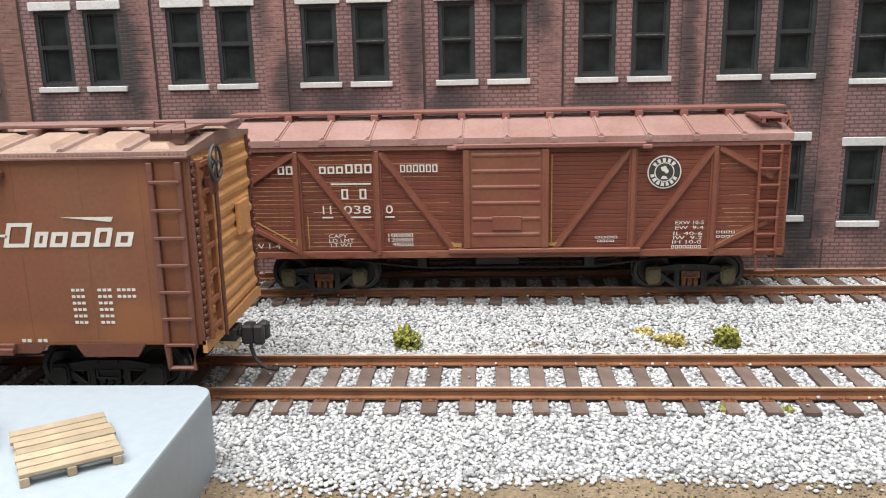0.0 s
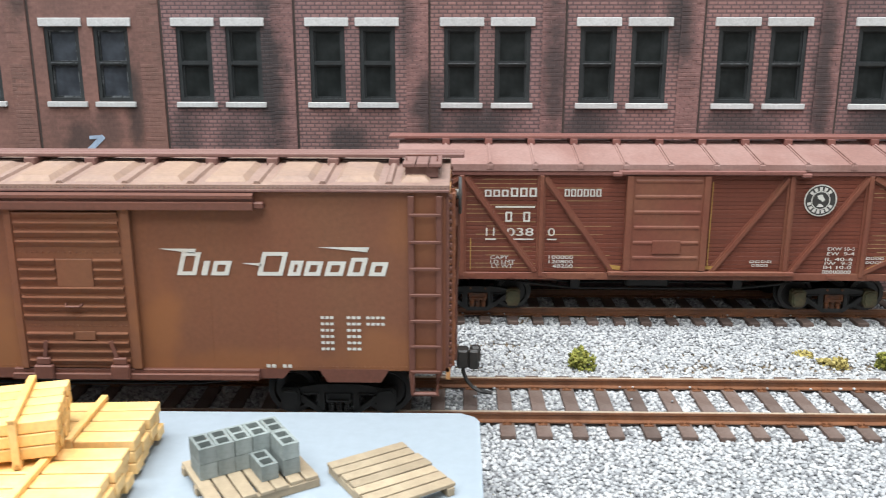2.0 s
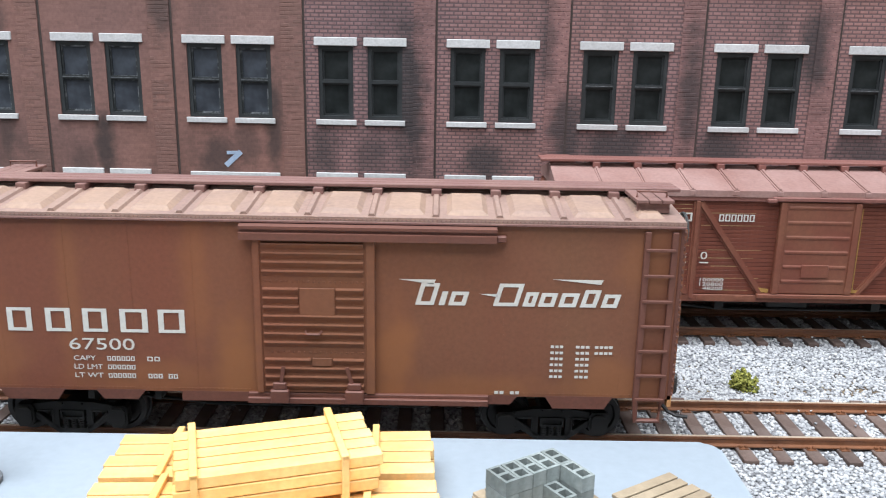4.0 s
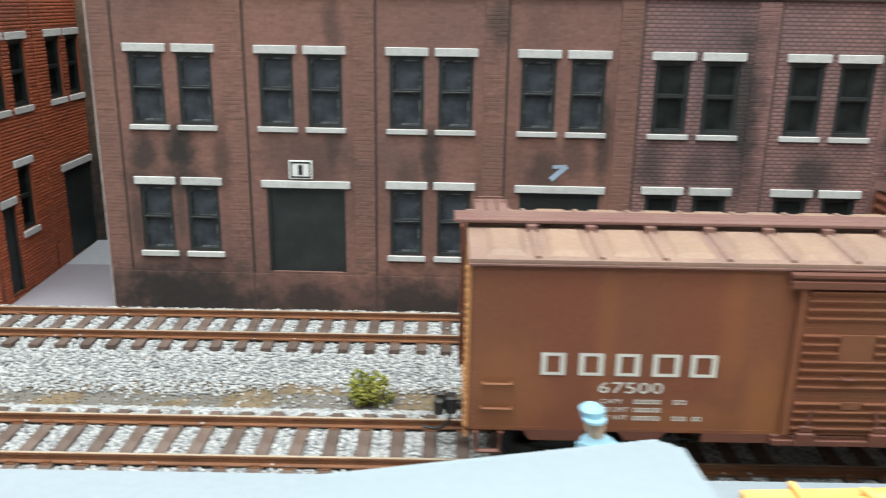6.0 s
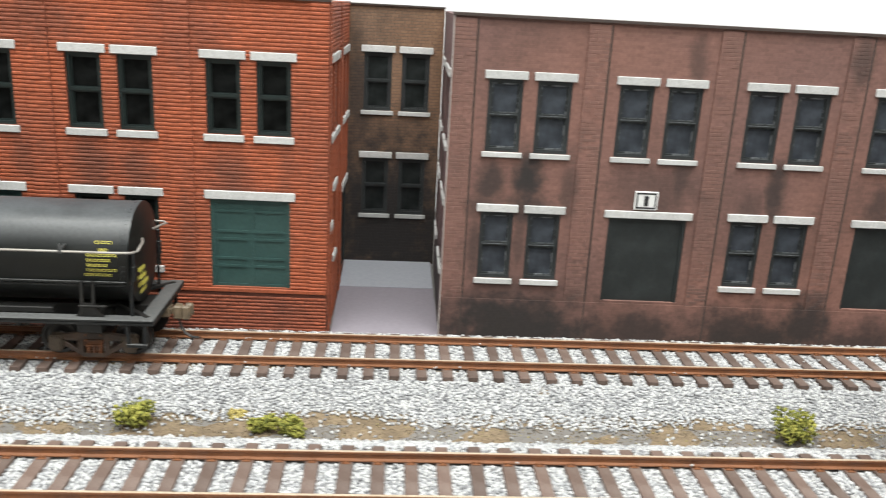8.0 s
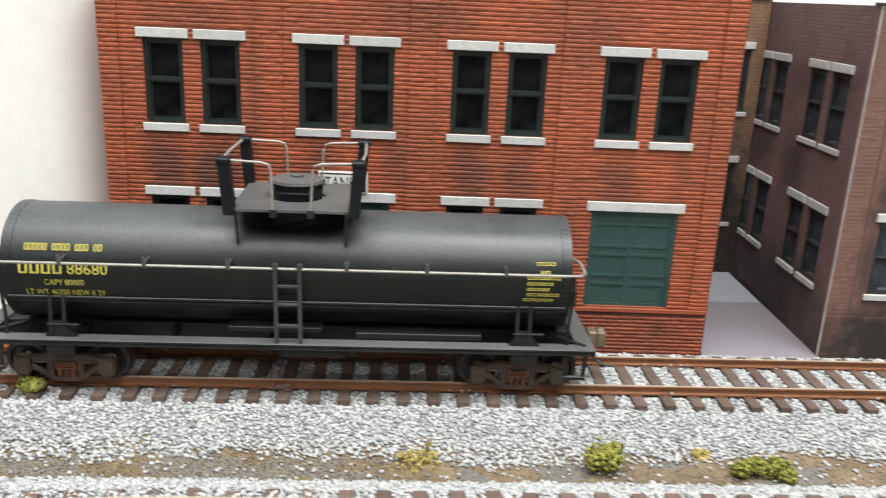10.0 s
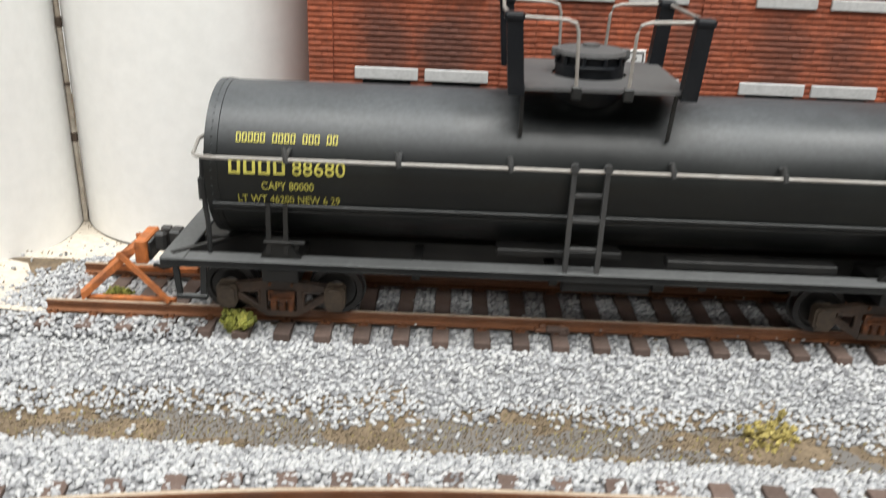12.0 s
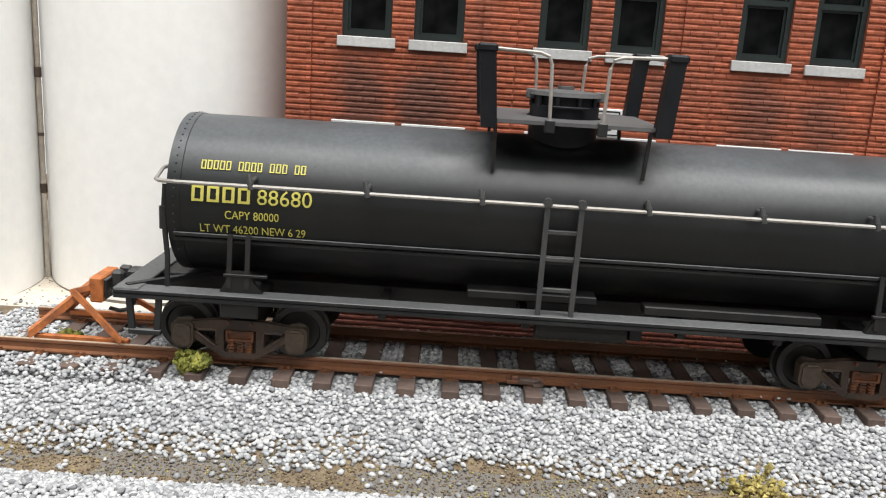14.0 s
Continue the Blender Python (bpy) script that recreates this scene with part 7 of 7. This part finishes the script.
def lumber_bundle(at, rz, length, depth, layers, planks, label, straps=(0.14, 0.86)):
    top = thing("lumber_stack", at, label, "lumber", rz, "lumber stacks")
    t, base, rng = 1.75, None, random.Random(int(length * 10))
    for k in range(layers):
        z = 0.9 + k * (t + 0.12)
        for j in range(planks):
            wy = depth / planks
            p = (rng.uniform(-0.5, 0.5), -depth / 2 + (j + 0.5) * wy, z)
            if base is None:
                bm = BM()
                box(bm, -length / 2, length / 2, -wy / 2 + 0.22, wy / 2 - 0.22, 0, t, 0.15)
                base = part("plank", bm, PINE, top, at=p)
            else:
                again(base, top, p)
    zt = 0.9 + layers * (t + 0.12)
    for s in straps:
        x = -length / 2 + s * length
        bm = BM()
        box(bm, x - 0.55, x + 0.55, -depth / 2 - 0.7, depth / 2 + 0.7, zt - 0.05, zt + 0.75, 0.1)
        box(bm, x - 0.55, x + 0.55, -depth / 2 - 0.7, depth / 2 + 0.7, 0, 0.9, 0.1)
        for s2 in (-1, 1):
            box(bm, x - 0.5, x + 0.5, s2 * (depth / 2 + 0.35) - 0.35, s2 * (depth / 2 + 0.35) + 0.35, 0.0, zt + 0.6, 0.1)
        part("batten", bm, PINE, top, "pine batten strapped round the planks")
    return top, zt


# lower bundles and the turned one on top of them
lumber_bundle((-122.0, -48.6, DOCK_Z), 3.4, 49.6, 14.0, 3, 4, "stack of fresh yellow pine planks on the loading dock", (0.18, 0.82))
lumber_bundle((-121.0, -64.2, DOCK_Z), 2.6, 49.6, 14.6, 3, 4, "lower stack of fresh yellow pine planks on the dock", (0.2, 0.8))
lumber_bundle((-119.9, -58.0, DOCK_Z + 6.55), 17.0, 28.0, 14.6, 3, 5, "short bundle of pine planks lying skewed on the stacks", (0.1, 0.82))


def pallet(at, rz, lx, ly, boards, label):
    top = thing("pallet", at, label, "pallet", rz, "pallets")
    base = None
    for k in range(3):
        p = (0, -ly / 2 + 0.7 + k * (ly - 1.4) / 2, 0)
        if base is None:
            bm = BM()
            box(bm, -lx / 2, lx / 2, -0.6, 0.6, 0, 1.3, 0.1)
            base = part("stringer", bm, PALLET, top, at=p)
        else:
            again(base, top, p)
    base, w = None, lx / boards
    rng = random.Random(3)
    for k in range(boards):
        p = (-lx / 2 + (k + 0.5) * w, rng.uniform(-0.25, 0.25), 1.3)
        if base is None:
            bm = BM()
            box(bm, -w / 2 + 0.16, w / 2 - 0.16, -ly / 2, ly / 2, 0, 0.55, 0.07)
            base = part("deck_board", bm, PALLET, top, at=p, rot=(0, 0, rng.uniform(-1, 1)))
        else:
            again(base, top, p, (0, 0, rng.uniform(-1, 1)))
    return top


pallet((-59.8, -54.2, DOCK_Z), 33.0 + 90, 15.2, 12.8, 7, "empty raw wooden pallet on the pale dock")
pallet((-80.4, -53.4, DOCK_Z), 33.0, 16.0, 14.5, 7, "wooden pallet loaded with hollow concrete blocks")


def hollow_block(bm, x, y, z, lx=2.5, ly=4.9, lz=2.35):
    bm_holes = [(-lx / 2 + 0.45, lx / 2 - 0.45, -ly / 2 + 0.5, -0.3), (-lx / 2 + 0.45, lx / 2 - 0.45, 0.3, ly / 2 - 0.5)]
    tmp = BM()
    panel_holes(tmp, -lx / 2, lx / 2, -ly / 2, ly / 2, 0, lz, bm_holes)
    for v in tmp.verts:
        v.co = (x + v.co.x, y + v.co.z, z + v.co.y)
    me = bpy.data.meshes.new("tmp")
    tmp.to_mesh(me)
    tmp.free()
    bm.from_mesh(me)
    bpy.data.meshes.remove(me)


def block_stack():
    rng = random.Random(9)
    proto = None
    rz = 33.0
    R = Matrix.Rotation(radians(rz), 4, "Z")
    spots = []
    for lay in (0, 1):
        spots += [(-6.5 + i * 2.62, 1.18, lay, 0) for i in range(5)] + [(3.98, -3.77, lay, 0)]
    spots.append((0.7, -3.7, 0, 0))
    for x, y, lay, turn in spots:
        p = R @ Vector((x, y, 0))
        at = (-80.5 + p.x, -52.0 + p.y, DOCK_Z + 1.9 + lay * 2.42)
        if proto is None:
            bm = BM()
            hollow_block(bm, 0, 0, 0)
            proto = part("concrete_block", bm, BLOCK, None, at=at, rot=(0, 0, rz + turn + rng.uniform(-1.5, 1.5)))
            tagged(proto, "weathered grey-green hollow concrete block on a pallet", "block", "concrete blocks")
        else:
            ob = again(proto, None, at, (0, 0, rz + turn + rng.uniform(-1.5, 1.5)))
            tagged(ob, proto["label"], "block", "concrete blocks")


block_stack()


def shed():
    green = paint("olive_green_siding", (0.15, 0.185, 0.05), 0.6, (0.20, 0.24, 0.075), 0.5, 90, 900, vary=0.1)
    white = paint("white_shed_roof", (0.285, 0.335, 0.375), 0.6, (0.27, 0.32, 0.36), 0.3, 25, 700, bumpy=0.0, tone=0.02)
    blue = paint("blue_grey_pane", (0.20, 0.25, 0.36), 0.4)
    top = thing("yard_shed", (-189.3, -84.2, DOCK_Z), "olive green boarded yard shed with a white roof on the dock", "shed", 5.0)
    L, D, H = 41.8, 21.2, 28.2
    bm = BM()
    drop = 3.6
    foot, head = L / 2 + 11.6, L / 2 + 2.6
    lean = -math.degrees(math.atan((foot - head) / H))
    prism(bm, [(-L / 2, 0), (foot, 0), (head, H), (-L / 2, H - drop)], "y", -D / 2, D / 2)
    part("wall", bm, green, top)
    first = None
    for k in range(10):
        y = -D / 2 + 1.2 + k * 2.08
        p = (foot, y, 0)
        if first is None:
            bm = BM()
            box(bm, -0.05, 0.35, -0.9, 0.9, 0.2, H / math.cos(radians(lean)) - 0.1, 0.08)
            first = part("siding_board", bm, green, top, at=p, rot=(0, lean, 0))
        else:
            again(first, top, p, (0, lean, 0))
    bm = BM()
    box(bm, -0.05, 0.35, -0.9, 0.9, 0.2, H - drop - 0.1, 0.08)
    short = part("siding_board", bm, green, top, at=(-L / 2, 0, 0), rot=(0, 0, 180))
    for k in range(19):
        x = -L / 2 + 1.6 + k * 2.14
        for s in (-1, 1):
            again(short, top, (x, s * D / 2, 0), (0, 0, 90 * s))
    for y in (0.6, 5.9):
        bm = BM()
        for a in ((-1.5, -1.0, 22.6, 28.0), (1.0, 1.5, 22.6, 28.0), (-1.0, 1.0, 22.6, 23.2), (-1.0, 1.0, 27.4, 28.0)):
            box(bm, 0.3, 0.75, a[0], a[1], a[2] - 0.6, a[3] - 0.6)
        win = part("window", bm, green, top, at=(foot, y, 0), rot=(0, lean, 0))
        bm = BM()
        box(bm, 0.36, 0.5, -1.0, 1.0, 22.6, 26.8)
        part("pane", bm, blue, win)
    bm = BM()
    box(bm, 0.36, 0.9, -0.6, 0.6, 19.6, 22.4, 0.1)
    part("fire_bucket", bm, paint("red_enamel", (0.45, 0.03, 0.02), 0.4), top, "small red box on the wall", at=(foot, 9.6, 0), rot=(0, lean, 0))
    bm = BM()
    box(bm, -9, 9, -D / 2 - 0.5, -D / 2 - 0.3, 1, 20)
    part("door", bm, DOOR_DARK, top, "dark plank door")
    bm = BM()
    r, x, y = 2.6, L / 2 + 2.7, D / 2 + 1.8
    pts = [(sx * (x - r) + r * math.cos(a + q), sy * (y - r) + r * math.sin(a + q)) for sx, sy, q in ((1, 1, 0), (-1, 1, math.pi / 2), (-1, -1, math.pi), (1, -1, 1.5 * math.pi)) for a in np.linspace(0, math.pi / 2, 6)]
    prism(bm, pts, "z", H, H + 2.2)
    es = [e for e in bm.edges if all(v.co.z > H + 2.1 for v in e.verts)]
    bmesh.ops.bevel(bm, geom=es, offset=1.0, segments=3, affect="EDGES", profile=0.5)
    for v in bm.verts:
        v.co.z += drop * (v.co.x / L - 0.5)
    part("roof", bm, white, top, "thick white rounded roof slab", True)


shed()


def figurine():
    """A painted railwayman figurine, one plain mesh of soft shapes on a round base."""
    blue = paint("pale_blue_paint", (0.30, 0.50, 0.62), 0.6, (0.20, 0.36, 0.48), 0.5, 200, 900)
    skin = paint("beige_paint", (0.62, 0.46, 0.36), 0.6)
    base = paint("grey_base", (0.16, 0.17, 0.18), 0.7)
    denim = paint("grey_blue_paint", (0.24, 0.36, 0.40), 0.6, (0.18, 0.28, 0.32), 0.5, 200, 900)
    bm = BM()
    rod(bm, (0, 0, 0), (0, 0, 0.9), 3.3, 20, mat=2)
    for s in (-1, 1):
        rod(bm, (s * 1.2, 0, 0.9), (s * 1.0, 0, 9.6), 1.05, 10, r2=1.3, mat=3)
        wire(bm, [(s * 1.9, -0.9, 17.2), (s * 2.3, -1.3, 13.0), (s * 2.0, -1.2, 8.6)], 1.05, 8)
        wire(bm, [(s * 2.5, 0.1, 16.4), (s * 3.4, 0.0, 13.2), (s * 3.3, -0.8, 9.8)], 0.85, 8)
    rod(bm, (0, 0, 9.2), (0, 0, 13.0), 2.2, 14, r2=2.4, mat=3)
    rod(bm, (0, 0, 13.0), (0, 0, 17.0), 2.4, 14, r2=2.7, mat=3)
    rod(bm, (0, 0, 17.0), (0, 0, 17.9), 2.7, 14, r2=1.1)
    rod(bm, (0, 0, 17.6), (0, 0, 19.2), 1.1, 12, r2=1.55, mat=1)
    rod(bm, (0, 0, 19.2), (0, 0, 21.0), 1.55, 12, r2=1.5, mat=1)
    rod(bm, (0, 0, 21.0), (0, 0, 22.4), 1.85, 14, r2=2.0)
    rod(bm, (0, 0, 22.4), (0, 0, 22.9), 2.0, 14, r2=1.4)
    rod(bm, (0, -1.2, 21.0), (0, -1.2, 21.4), 1.8, 12)
    for v in bm.verts:
        v.co.x -= 0.2 * max(0.0, v.co.z - 0.9)
        v.co.y += 0.08 * max(0.0, v.co.z - 0.9)
    ob = part("figurine", bm, [blue, skin, base, denim], None, "", True, (-168.8, -48.3, DOCK_Z), (0, 0, 0))
    tagged(ob, "painted pale blue model figurine on a grey round base", "figurine")


figurine()


def bush(at, r, tall, seed, label, material=None, n=150):
    """A clump of foam foliage: many small ragged lumps round a stem, with gaps."""
    rng = random.Random(seed)
    top = thing("bush", at, label, "bush", group="scenic bushes")
    bm = BM()
    for k in range(4):
        a = rng.uniform(0, 6.28)
        rod(bm, (0, 0, -0.6), (r * 0.35 * math.cos(a), r * 0.35 * math.sin(a), tall * 0.6), 0.25, 5, r2=0.1)
    part("stem", bm, TIE, top)
    bm = BM()
    lumps = [(rng.uniform(-0.6, 0.6) * r, rng.uniform(-0.45, 0.45) * r, rng.uniform(0.2, 0.75) * tall, rng.uniform(0.35, 0.6) * r) for _ in range(7)]
    for k in range(n * 3):
        cx, cy, cz, cr = lumps[k % 7]
        d = Vector((rng.gauss(0, 1), rng.gauss(0, 1), rng.gauss(0, 0.8))).normalized() * cr * rng.uniform(0.5, 1.08)
        p = Vector((cx, cy, cz)) + d
        p.z = max(0.0, p.z)
        m = Matrix.Translation(p) @ Euler((rng.uniform(0, 6), rng.uniform(0, 6), rng.uniform(0, 6))).to_matrix().to_4x4()
        s = rng.uniform(0.35, 0.75)
        vs = [bm.verts.new(m @ Vector((a * s * rng.uniform(0.6, 1.3), b * s * rng.uniform(0.6, 1.3), c * s * rng.uniform(0.6, 1.3)))) for a, b, c in ((1, 0, 0), (-1, 0, 0), (0, 1, 0), (0, -1, 0), (0, 0, 0.8), (0, 0, -0.8))]
        for q in ((0, 2, 4), (2, 1, 4), (1, 3, 4), (3, 0, 4), (2, 0, 5), (1, 2, 5), (3, 1, 5), (0, 3, 5)):
            bm.faces.new([vs[i] for i in q])
    part("foliage", bm, material or LEAF, top)


GREEN_BUSH = "small yellow-green foam bush beside the track"
for i, (x, y, r, t) in enumerate(((-19.2, 27.0, 4.2, 4.8), (54.6, 27.0, 3.4, 5.8), (-385.2, 33.0, 5.2, 6.0), (-352.5, 31.0, 4.0, 5.2), (-345.0, 30.0, 4.0, 4.2), (-215.5, 31.0, 6.4, 9.8), (-518.0, 54.6, 3.0, 4.6))):
    bush((x, y, float(ground_height(x, y))), r, t, 20 + i, GREEN_BUSH)
for i, (x, y, r, t) in enumerate(((41.5, 30.0, 3.4, 1.9), (37.0, 35.0, 2.4, 1.0), (-426.0, 35.4, 5.4, 1.4), (-360.0, 38.0, 2.4, 0.8), (-544.0, 66.0, 3.0, 1.6), (43.3, -12.4, 1.4, 0.9), (54.0, -12.9, 1.2, 0.8))):
    bush((x, y, float(ground_height(x, y)) - 0.2), r, t, 40 + i, "low dry yellow turf clump on the dirt strip", LEAF_DRY if i < 4 else LEAF, 90 if i < 5 else 30)
